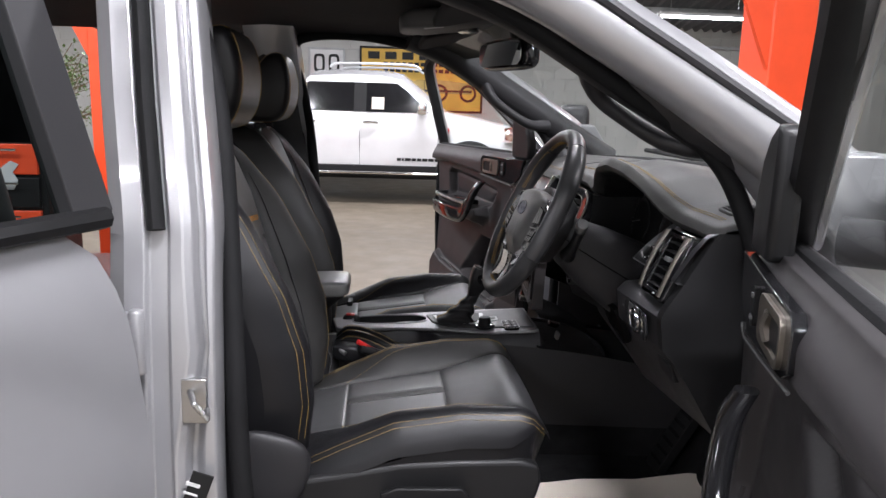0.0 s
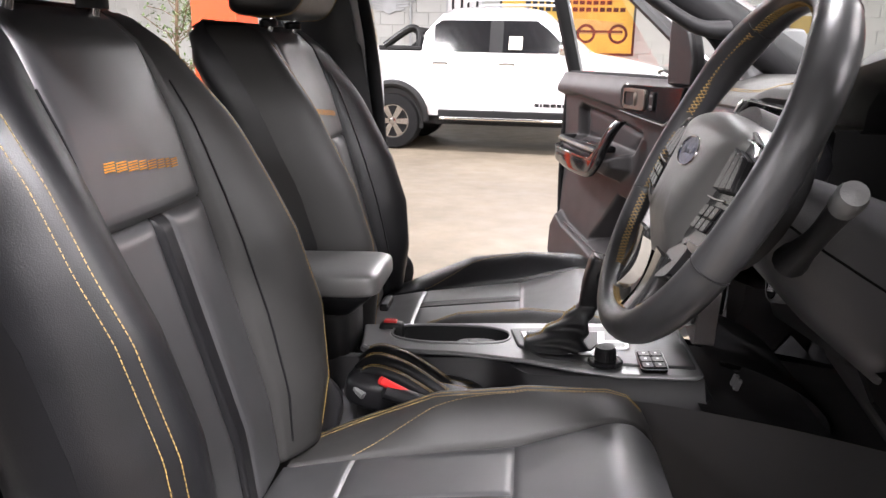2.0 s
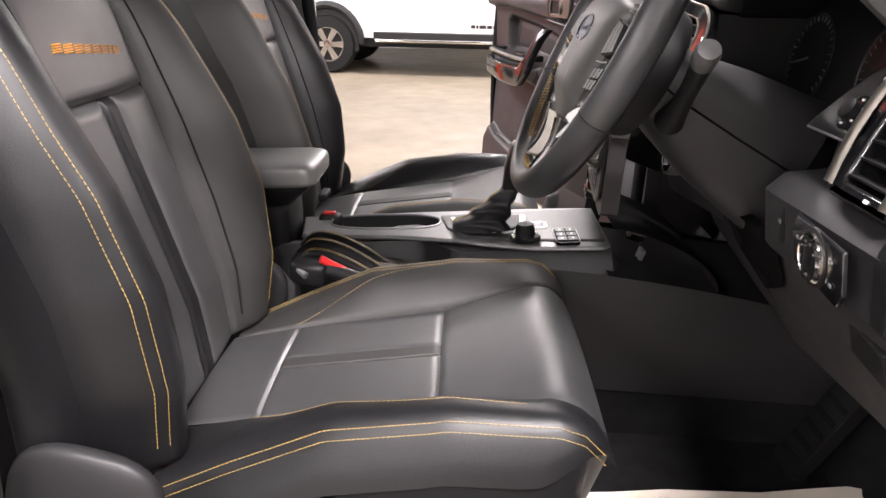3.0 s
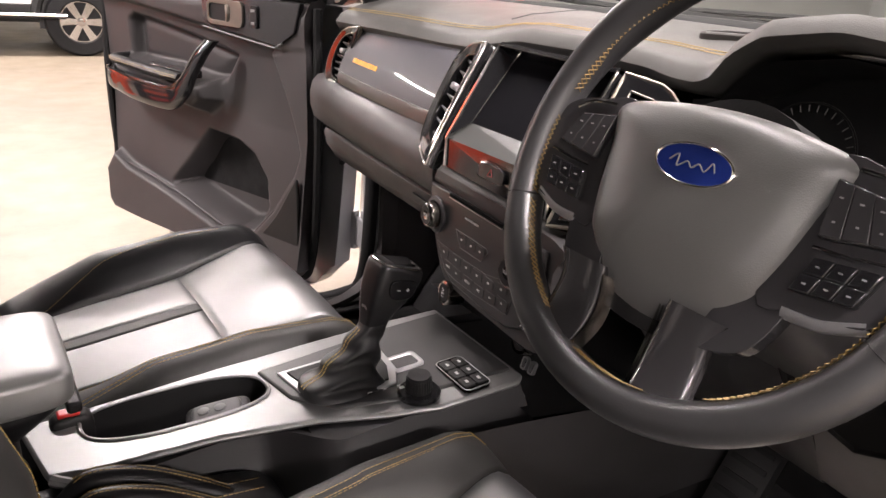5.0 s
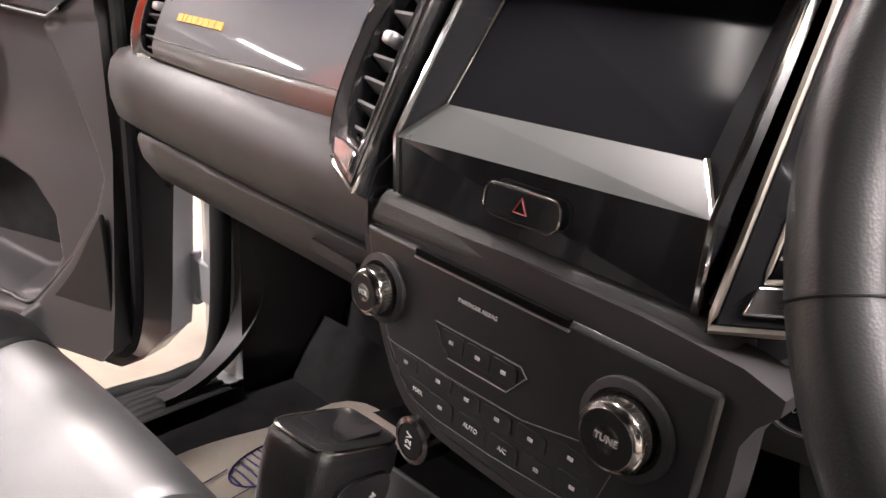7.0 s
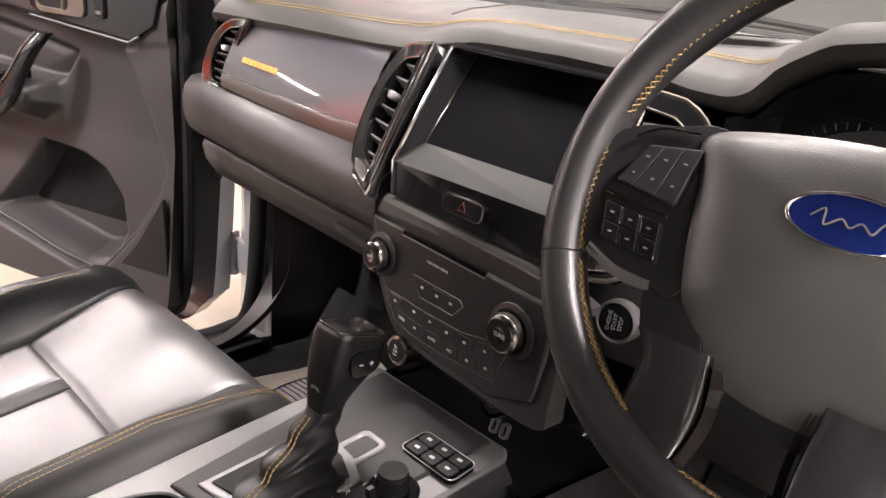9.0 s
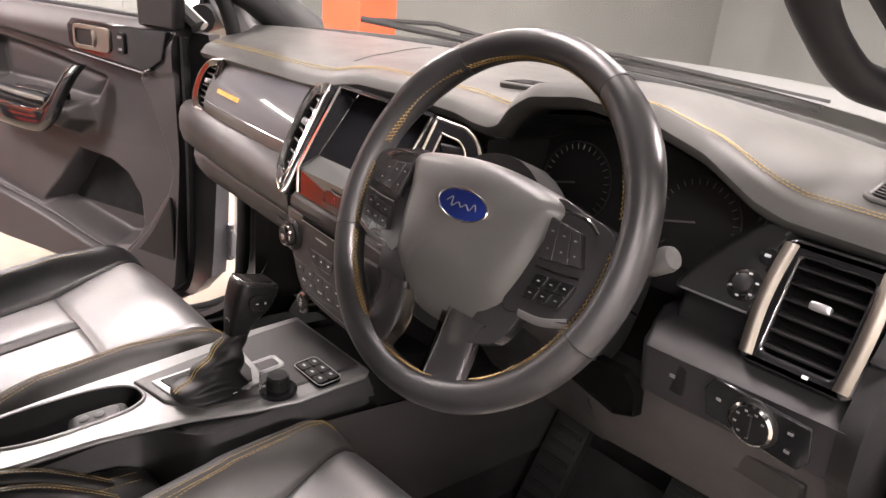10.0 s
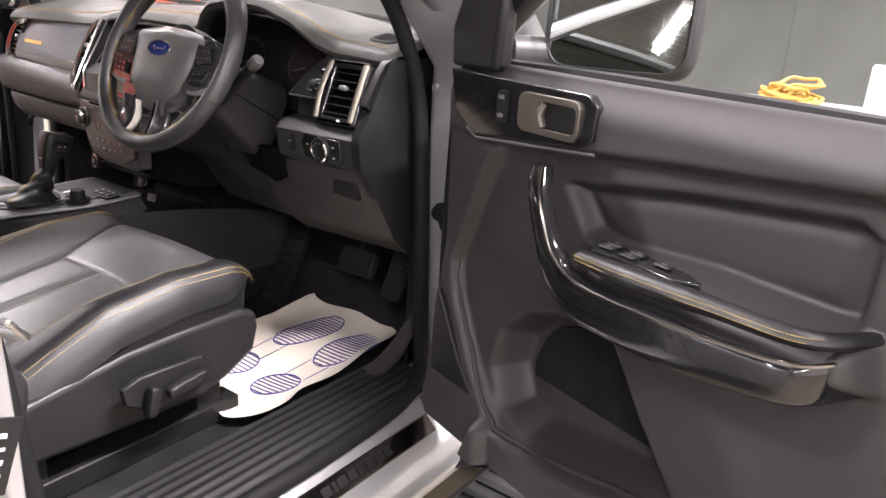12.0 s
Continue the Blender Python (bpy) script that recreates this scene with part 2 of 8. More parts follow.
def lathe(bm, prof, M, n=24):
    """A turned body: prof of (radius, height), about the z axis of M."""
    surf(bm, lambda u, v: M @ Vector((prof[round(u * (len(prof) - 1))][0] * math.cos(2 * math.pi * v), prof[round(u * (len(prof) - 1))][0] * math.sin(2 * math.pi * v), prof[round(u * (len(prof) - 1))][1])), len(prof) - 1, n, cv=True)
    bmesh.ops.holes_fill(bm, edges=[e for e in bm.edges if e.is_boundary])


def axis(at, d):
    """A frame at a place with its z axis along d."""
    return Matrix.Translation(at) @ Vector(d).to_track_quat("Z", "Y").to_matrix().to_4x4()


def plate(bm, outer, thick, M, holes=()):
    """A flat plate in M's xy plane, from z 0 down to -thick, with openings through it."""
    edges, old = [], len(bm.verts)
    for loop in (outer, *holes):
        vs = [bm.verts.new((p[0], p[1], 0)) for p in loop]
        edges += [bm.edges.new((vs[i], vs[(i + 1) % len(vs)])) for i in range(len(vs))]
    top = bmesh.ops.triangle_fill(bm, use_beauty=True, edges=edges)["geom"]
    faces = [g for g in top if isinstance(g, bmesh.types.BMFace)]
    ext = bmesh.ops.extrude_face_region(bm, geom=faces)["geom"]
    low = [g for g in ext if isinstance(g, bmesh.types.BMVert)]
    bmesh.ops.translate(bm, verts=low, vec=(0, 0, -thick))
    bmesh.ops.transform(bm, matrix=M, verts=list(bm.verts)[old:])
    return bm


def rrect(w, h, r, cx=0.0, cy=0.0, n=5):
    out = []
    for sx, sy, a0 in ((1, 1, 0), (-1, 1, 90), (-1, -1, 180), (1, -1, 270)):
        for k in range(n + 1):
            a = radians(a0 + 90 * k / n)
            out.append((cx + sx * (w / 2 - r) + r * math.cos(a), cy + sy * (h / 2 - r) + r * math.sin(a)))
    return out


def oval(a, b, cx=0.0, cy=0.0, n=32):
    return [(cx + a * math.cos(2 * math.pi * k / n), cy + b * math.sin(2 * math.pi * k / n)) for k in range(n)]


def se(c, p):
    return math.copysign(abs(c) ** p, c)


def pillow(bm, c, s, M=None, p=0.5, q=0.5, nu=20, nv=28):
    """A soft block: a superellipsoid of the given size."""
    def f(u, v):
        a, b = math.pi * (u - 0.5), 2 * math.pi * v
        w = Vector((s[0] / 2 * se(math.cos(a), p) * se(math.cos(b), q), s[1] / 2 * se(math.cos(a), p) * se(math.sin(b), q), s[2] / 2 * se(math.sin(a), p)))
        return Vector(c) + (M @ w if M is not None else w)
    surf(bm, f, nu, nv, cv=True)
    bmesh.ops.remove_doubles(bm, verts=bm.verts, dist=1e-5)


def smooth(x):
    x = max(0.0, min(1.0, x))
    return x * x * (3 - 2 * x)


def lerp(xs, ys, x):
    return float(np.interp(x, xs, ys))


def stitch(bm, pts, length=0.0038, gap=0.0012, r=0.00055, n=4):
    """A row of short threads along a curve."""
    pts = [Vector(p) for p in pts]
    run = np.cumsum([0.0] + [(b - a).length for a, b in zip(pts, pts[1:])])
    def at(q):
        return Vector([float(np.interp(q, run, [p[k] for p in pts])) for k in range(3)])
    q = 0.0
    while q + length < run[-1]:
        tube(bm, [at(q), at(q + length)], r, n)
        q += length + gap


def inside(u, z, poly):
    """Signed distance to a polygon's edge, positive inside."""
    best, hit = 9.0, False
    for (x0, y0), (x1, y1) in zip(poly, poly[1:] + poly[:1]):
        dx, dy = x1 - x0, y1 - y0
        k = max(0.0, min(1.0, ((u - x0) * dx + (z - y0) * dy) / (dx * dx + dy * dy)))
        best = min(best, math.hypot(u - x0 - k * dx, z - y0 - k * dy))
        if (y0 > z) != (y1 > z) and u < x0 + (z - y0) * dx / dy:
            hit = not hit
    return best if hit else -best


def frame_of(o, ex, ey):
    ex, ey = Vector(ex).normalized(), Vector(ey)
    ez = ex.cross(ey).normalized()
    ey = ez.cross(ex)
    m = Matrix((ex, ey, ez)).transposed().to_4x4()
    return Matrix.Translation(o) @ m


# ---- the hall ----
floor = tagged(part("floor", box(B(), (-1, 3, -0.1), (24, 20.6, 0.2)), M_CONCRETE), "sealed tan concrete workshop floor with stains", kind="structure")
wall_n = tagged(part("wall_north", box(B(), (-1, 13.15, 1.6), (24, 0.2, 3.2)), M_MORTAR), "pale grey painted block wall", kind="structure")
wall_s = tagged(part("wall_south", box(B(), (-1, -7.1, 1.8), (24, 0.2, 3.6)), M_WALL), "pale grey painted wall", kind="structure")
wall_w = tagged(part("wall_west", box(B(), (-12.9, 3, 2.5), (0.2, 20, 5)), M_WALL), "pale grey painted wall", kind="structure")
wall_e = tagged(part("wall_east", box(B(), (10.9, 3, 2.5), (0.2, 20, 5)), M_WALLDARK), "dark grey painted wall", kind="structure")
part_wall = tagged(part("wall_partition", box(B(), (6.0, 4.32, 1.25), (6.0, 0.16, 2.5)), M_WALLMID), "grey painted partition wall", kind="structure")

bm = B()
for y0, y1 in ((13.3, 2.0), (2.0, -7.3)):
    ny = 2
    def rf(u, v, y0=y0, y1=y1):
        x = -13 + 24 * v
        k = round(v * 480) % 4
        return Vector((x, y0 + (y1 - y0) * u, roof_z(y0 + (y1 - y0) * u) + (0.06 if k in (1, 2) else 0.0)))
    surf(bm, rf, ny, 480)
ceiling = part("ceiling", bm, M_ROOF, sharp=20)
tagged(ceiling, "dark corrugated roof sheets", kind="structure")
bm = B()
for y in (11.5, 9.5, 7.5, 5.5, 3.5, 1.0, -1.0, -3.0, -5.0):
    box(bm, (-1, y, roof_z(y) - 0.1), (23.6, 0.07, 0.16))
tagged(part("roof_purlins", bm, M_STEEL), "grey steel roof purlins", "roof", kind="structure")

def strip_light(x, y):
    z = roof_z(y) - 0.36
    t = thing("strip_light", "white batten strip light hanging under the roof", "strip light", (x, y, z), group="strip lights")
    bm = B()
    box(bm, (0, 0, 0.03), (1.6, 0.13, 0.05))
    part("batten", bm, M_WHITE, t, bevel=0.006)
    bm = B()
    tube(bm, [(-0.75, 0, -0.015), (0.75, 0, -0.015)], 0.022, 10)
    part("lamp_tube", bm, M_LAMP, t, "glowing white tube")
    for s in (-0.6, 0.6):
        bm = B()
        tube(bm, [(s, 0, 0.05), (s, 0, 0.30)], 0.006, 6)
        part("hanger", bm, M_STEEL, t)
    return t

first = strip_light(*STRIPS[0])
for x, y in STRIPS[1:]:
    copy_thing(first, pose(x, y, roof_z(y) - 0.36))
wl = copy_thing(first, pose(5.25, 11.0, 3.075))

def lift_column(x, y, rz, gus, w=0.17):
    t = thing("lift_column", "bright orange steel vehicle lift column bolted to the floor", "vehicle lift", (x, y, 0), rz, "lift columns")
    bm = B()
    plate(bm, [(-w, -0.15), (w, -0.15), (w, 0.15), (w - 0.06, 0.15), (w - 0.06, -0.09), (0.06 - w, -0.09), (0.06 - w, 0.15), (-w, 0.15)], 3.0, Matrix.Translation((0, 0, 3.0)))
    part("column", bm, M_ORANGE, t, bevel=0.012)
    bm = B()
    plate(bm, [(0, 0), (0.46 * gus, 0.9), (0, 0.9)], 0.03, frame_of((w * gus, -0.14, 1.72), (1, 0, 0), (0, 0, 1)))
    part("gusset", bm, M_ORANGE, t)
    bm = B()
    box(bm, (0, 0, 0.012), (0.6, 0.5, 0.024))
    part("base_plate", bm, M_ORANGE, t, bevel=0.004)
    for i in (-0.25, 0.25):
        for j in (-0.2, 0.2):
            bm = B()
            lathe(bm, [(0.02, 0), (0.02, 0.02), (0.012, 0.04)], Matrix.Translation((i, j, 0.024)), 6)
            part("bolt", bm, M_STEEL, t)
    bm = B()
    box(bm, (0, 0.06, 0.9), (0.2, 0.16, 0.5))
    part("carriage", bm, M_DARK, t, bevel=0.01)
    return t

lift_column(2.28, 2.95, 12, -1)
lift_column(-2.23, 4.0, -8, -1)

# wall signs
def sign(name, label, cx, cz, w, h, face, edge, y=13.0):
    t = thing(name, label, "wall sign", (cx, y, cz))
    bm = B()
    box(bm, (0, 0.005, 0), (w, 0.02, h))
    part("panel", bm, face, t)
    bm = B()
    for s in (-1, 1):
        box(bm, (s * (w / 2 + 0.02), -0.004, 0), (0.04, 0.04, h + 0.08))
        box(bm, (0, -0.004, s * (h / 2 + 0.02)), (w, 0.04, 0.04))
    part("frame", bm, edge, t, bevel=0.005)
    return t

M_YELLOW = pbr("faded_yellow_print", (0.72, 0.44, 0.05), 0.5, var=0.18, vscale=2)
M_SIGNGREY = pbr("sign_grey", (0.45, 0.46, 0.47), 0.5)
M_GOLD = pbr("dull_gold", (0.42, 0.30, 0.10), 0.45, metal=0.6, var=0.15)
bg = sign("vintage_car_poster", "large yellow vintage racing car poster in a dark frame", 0.5, 1.93, 2.35, 1.15, M_YELLOW, M_DARK)
def bars(bm, rows, y=-0.014):
    for x0, x1, z0, z1 in rows:
        box(bm, ((x0 + x1) / 2, y, (z0 + z1) / 2), (x1 - x0, 0.012, z1 - z0))
bm = B()
bars(bm, [(-1.05 + 0.33 * i, -0.83 + 0.33 * i, 0.38, 0.52) for i in range(7)])
part("heading", bm, M_DARK, bg, "row of dark block shapes", kind="stuff")
bm = B()
for z, x0, x1 in ((0.26, -0.75, 0.8), (0.14, -0.75, 0.95)):
    x = x0
    while x < x1:
        bars(bm, [(x, x + 0.09, z, z + 0.07)])
        x += 0.12
part("small_lettering", bm, M_DARK, bg, "two rows of small dark bars", kind="stuff")
bm = B()
for cx, r in ((0.35, 0.17), (0.92, 0.17)):
    surf(bm, lambda u, v, cx=cx, r=r: Vector((cx + (r - 0.05 * u) * math.cos(2 * math.pi * v), -0.016, -0.24 + (r - 0.05 * u) * math.sin(2 * math.pi * v))), 1, 24, cv=True)
bars(bm, [(-0.1, 1.0, -0.22, -0.18), (0.05, 0.06, -0.2, 0.0)])
part("drawn_wheels", bm, M_DARK, bg)
bm = B()
plate(bm, [(-0.55, -0.25), (1.0, -0.25), (1.0, -0.05), (0.5, 0.0), (0.2, 0.02), (-0.1, 0.0), (-0.3, -0.1)], 0.004, frame_of((0, -0.012, 0), (1, 0, 0), (0, 0, 1)))
part("drawn_car", bm, M_GOLD, bg, "ochre drawing of an open racing car")
dd = sign("badge_sign", "white wall sign with two dark letter-like shapes", -1.35, 2.2, 0.62, 0.5, M_WHITE, M_SIGNGREY)
bm = B()
for cx in (-0.14, 0.14):
    surf(bm, lambda u, v, cx=cx: Vector((cx + (0.105 - 0.045 * u) * se(math.cos(2 * math.pi * v), 0.5), -0.02, (0.17 - 0.05 * u) * se(math.sin(2 * math.pi * v), 0.5))), 1, 28, cv=True)
part("emblem", bm, M_DARK, dd)

def wings_sign(cx, cz, w, y, mat, label):
    t = thing("winged_emblem", label, "wall sign", (cx, y, cz))
    for s in (-1, 1):
        for k in range(5):
            bm = B()
            x1 = w / 2 * (1 - 0.13 * k)
            plate(bm, [(0.1 * w * s, 0.10 - 0.055 * k), (x1 * s, 0.15 - 0.06 * k), (x1 * s, 0.11 - 0.06 * k), (0.1 * w * s, 0.055 - 0.055 * k)], 0.03, frame_of((0, -0.03, 0), (1, 0, 0), (0, 0, 1)))
            part("feather", bm, mat, t, bevel=0.004)
    bm = B()
    plate(bm, [(-0.12 * w, 0.12), (0.12 * w, 0.12), (0.10 * w, -0.16), (0, -0.22), (-0.10 * w, -0.16)], 0.05, frame_of((0, -0.03, 0), (1, 0, 0), (0, 0, 1)))
    part("shield", bm, mat, t, bevel=0.006)
    return t

wings_sign(4.55, 1.92, 1.7, 13.005, M_GOLD, "gold winged emblem on the grey wall")
wings_sign(-2.75, 2.2, 1.2, 13.005, M_SIGNGREY, "grey winged emblem on the grey wall")
mg = thing("cross_emblem", "round pale emblem with a black cross and bar", "wall sign", (6.8, 13.0, 1.95))
bm = B()
plate(bm, oval(0.62, 0.34), 0.03, frame_of((0, -0.02, 0), (1, 0, 0), (0, 0, 1)))
part("disc", bm, M_SIGNGREY, mg)
bm = B()
box(bm, (0, -0.045, 0), (0.14, 0.02, 0.72))
box(bm, (0, -0.047, 0), (0.72, 0.024, 0.2))
part("cross_bar", bm, M_DARK, mg)
bm = B()
bars(bm, [(-0.32 + 0.11 * i, -0.25 + 0.11 * i, -0.06, 0.06) for i in range(6)], -0.062)
part("lettering", bm, M_WHITE, mg, "row of white block shapes", kind="stuff")

# pipe run and switch box on the far wall
bm = B()
tube(bm, [(-6, 12.95, 2.75), (3.4, 12.95, 2.75), (9, 12.95, 2.72)], 0.03, 8)
tube(bm, [(-2.35, 12.95, 2.75), (-2.35, 12.95, 1.2)], 0.02, 8)
tagged(part("conduit", bm, M_SIGNGREY), "grey conduit pipe along the block wall", "pipe", kind="structure")
sb = thing("switch_box", "small grey switch box on the block wall", "switch box", (-2.35, 12.9, 2.35))
bm = B()
box(bm, (0, 0.06, 0), (0.18, 0.12, 0.26))
part("box", bm, M_SIGNGREY, sb, bevel=0.01)
bm = B()
lathe(bm, [(0.03, 0), (0.03, 0.03), (0.015, 0.05)], axis((0, 0, 0.02), (0, -1, 0)), 12)
part("knob", bm, M_DARK, sb)

# white junction box and yellow rope coil beyond the driver's door
jb = thing("junction_box", "white plastic junction box on the partition wall", "junction box", (3.55, 4.235, 1.98))
bm = B()
box(bm, (0, -0.04, 0), (0.2, 0.08, 0.16))
part("box", bm, M_WHITE, jb, bevel=0.012)

# potted tree beyond the lift
def potted_tree(x, y):
    t = thing("potted_tree", "leafy green potted tree standing by the wall", "plant", (x, y, 0))
    bm = B()
    lathe(bm, [(0.14, 0), (0.19, 0.34), (0.2, 0.36), (0.17, 0.36), (0.16, 0.3)], Matrix(), 20)
    part("pot", bm, M_DARK, t)
    bm = B()
    tube(bm, spline([(0, 0, 0.3), (0.03, 0.02, 0.8), (-0.02, 0, 1.3), (0.02, 0.01, 1.9)], 5), 0.02, 6)
    rnd = random.Random(3)
    tips = []
    for i in range(26):
        z = rnd.uniform(0.7, 1.85)
        a, l = rnd.uniform(0, 6.28), rnd.uniform(0.25, 0.6) * (1.15 - 0.35 * z / 1.9)
        e = Vector((l * math.cos(a), l * math.sin(a), z + rnd.uniform(0.1, 0.35)))
        tube(bm, [(0, 0, z), (e.x * 0.5, e.y * 0.5, z + 0.1), e], 0.006, 5)
        tips.append((Vector((0, 0, z)), e))
    part("trunk", bm, pbr("bark", (0.16, 0.11, 0.07), 0.9), t)
    bm = B()
    for o, e in tips:
        for k in range(30):
            p = o.lerp(e, rnd.uniform(0.3, 1.05)) + Vector((rnd.gauss(0, 0.06), rnd.gauss(0, 0.06), rnd.gauss(0, 0.05)))
            d = Vector((rnd.gauss(0, 1), rnd.gauss(0, 1), rnd.gauss(-0.3, 0.6))).normalized() * rnd.uniform(0.04, 0.085)
            s = d.cross(Vector((0, 0, 1))).normalized() * 0.018
            bm.faces.new([bm.verts.new(q) for q in (p, p + d * 0.5 + s, p + d, p + d * 0.5 - s)])
    part("leaves", bm, pbr("leaf_green", (0.09, 0.14, 0.035), 0.55, var=0.4, vscale=12), t, kind="stuff")

potted_tree(-4.35, 7.7)
potted_tree(-5.0, 9.8)

# red and black tool chest
tc = thing("tool_chest", "red and black striped tool chest with a pale emblem", "tool chest", (-2.945, 3.27, 0), 0)
bm = B()
box(bm, (0, 0, 0.62), (1.1, 0.5, 1.14))
part("carcass", bm, M_DARK, tc, bevel=0.01)
for k in range(5):
    bm = B()
    box(bm, (0, -0.262, 0.2 + 0.21 * k), (1.02, 0.03, 0.19))
    dr = part("drawer", bm, (M_RED, M_DARK, M_ORANGE, M_DARK, M_ORANGE)[k], tc, bevel=0.006)
    bm = B()
    tube(bm, [(-0.4, -0.30, 0.26 + 0.21 * k), (0.4, -0.30, 0.26 + 0.21 * k)], 0.008, 6)
    part("handle", bm, M_CHROME, dr)
for i in (-0.45, 0.45):
    for j in (-0.18, 0.18):
        bm = B()
        lathe(bm, [(0.05, -0.02), (0.05, 0.02)], axis((i, j, 0.05), (0, 1, 0)), 14)
        part("castor", bm, M_RUBBER, tc)


# workbench beyond the driver's door
wb = thing("workbench", "grey steel workbench standing in the hall", "workbench", (3.7, -1.3, -0.035))
bm = B()
box(bm, (0, 0, 0.945), (0.7, 2.2, 0.05))
part("worktop", bm, M_WALLDARK, wb, bevel=0.006)
for i in (-0.3, 0.3):
    for j in (-1.02, 1.02):
        bm = B()
        box(bm, (i, j, 0.478), (0.05, 0.05, 0.886))
        part("leg", bm, M_STEEL, wb, bevel=0.004)
bm = B()
box(bm, (0, 0, 0.3), (0.6, 2.0, 0.03))
part("shelf", bm, M_STEEL, wb)
rope = thing("cable_coil", "loose coil of yellow cable lying on the workbench", "cable", (3.62, -0.74, 0.935))
bm = B()
rnd = random.Random(8)
coil = []
for k in range(130):
    a = k * 0.42
    q = 0.10 + 0.035 * math.sin(k * 0.71) + rnd.uniform(-0.012, 0.012)
    coil.append((q * math.cos(a), q * 1.15 * math.sin(a), 0.012 + 0.13 * (k / 130) * (0.6 + 0.4 * math.sin(k * 0.33)) + rnd.uniform(0, 0.02)))
tube(bm, spline(coil, 3), 0.010, 6)
part("coil", bm, pbr("ochre_cable", (0.42, 0.24, 0.05), 0.6, var=0.3, vscale=20), rope)
cb = thing("carton", "plain white carton on the workbench", "box", (3.62, -1.24, 0.935))
bm = B()
box(bm, (0, 0, 0.125), (0.22, 0.26, 0.25))
part("carton_body", bm, M_WALL, cb, bevel=0.006)
bm = B()
box(bm, (0, 0, 0.252), (0.05, 0.262, 0.003))
part("tape", bm, M_PAPER, cb)
bm = B()
box(bm, (10.79, 0.80, 2.2), (0.03, 0.04, 4.4))
tagged(part("wall_cover_strip", bm, M_WALLDARK), "grey cover strip up the dark wall", "trim", kind="structure")

bm = B()
plate(bm, [(-0.05, -0.08), (0.03, -0.08), (0.06, -0.02), (0.03, 0.03), (0.07, 0.08), (0.02, 0.10), (-0.06, 0.04), (-0.02, -0.02)], 0.004, frame_of((0.33, -0.283, 0.93), (1, 0, 0), (0, 0, 1)))
part("emblem", bm, M_MARK, tc, "pale curled emblem")
def tyre_stack(x, y):
    for k in range(3):
        ty = thing("tyre", "worn black tyre in a stack on the floor", "tyre", (x + 0.012 * (k % 2), y, 0.225 * k), 20 * k, "stacked tyres")
        bm = B()
        lathe(bm, [(0.20, 0.02), (0.24, 0.0), (0.32, 0.0), (0.345, 0.03), (0.35, 0.06), (0.35, 0.16), (0.345, 0.19), (0.32, 0.22), (0.24, 0.22), (0.20, 0.20)], Matrix(), 36)
        cs = part("casing", bm, M_RUBBER, ty)
        bm = B()
        for i in range(36):
            a = 2 * math.pi * i / 36
            box(bm, (0.351 * math.cos(a), 0.351 * math.sin(a), 0.11), (0.012, 0.030, 0.12), Matrix.Rotation(a, 3, "Z") @ Matrix.Rotation(radians(18), 3, "X"))
        part("tread", bm, M_RUBBER, cs, kind="stuff")
tyre_stack(-4.12, 7.05)

# ---- wall blocks ----
def block_mesh(mat):
    bm = B()
    box(bm, (0, 0, 0), (0.443, 0.03, 0.218))
    bmesh.ops.bevel(bm, geom=bm.edges[:], offset=0.003, segments=1, affect="EDGES")
    me = bpy.data.meshes.new("block")
    bm.to_mesh(me)
    bm.free()
    me.materials.append(mat)
    return me


BLOCK = block_mesh(M_WALL)


def blocks(wall, x0, x1, z0, z1, y, mesh):
    k = 0
    z = z0 + 0.1125
    while z < z1:
        x = x0 + (0.225 if k % 2 else 0.0)
        while x < x1:
            ob = new("block", mesh)
            ob.matrix_basis = pose(x, y, z)
            ob.parent = wall
            ob.matrix_parent_inverse = wall.matrix_world.inverted()
            x += 0.45
        z += 0.225
        k += 1


blocks(wall_n, -4.05, 8.1, 0.9, 2.92, 13.043, BLOCK)
bm = B()
for k in range(14):
    for i in range(54):
        x, z = -12.6 + 0.45 * i + (0.225 if k % 2 else 0), 0.1125 + 0.225 * k
        if not (-4.3 < x < 8.3 and 0.9 < z < 2.95):
            box(bm, (x, 13.043, z), (0.443, 0.03, 0.218))
part("far_blocks", bm, M_WALL, wall_n, kind="stuff")
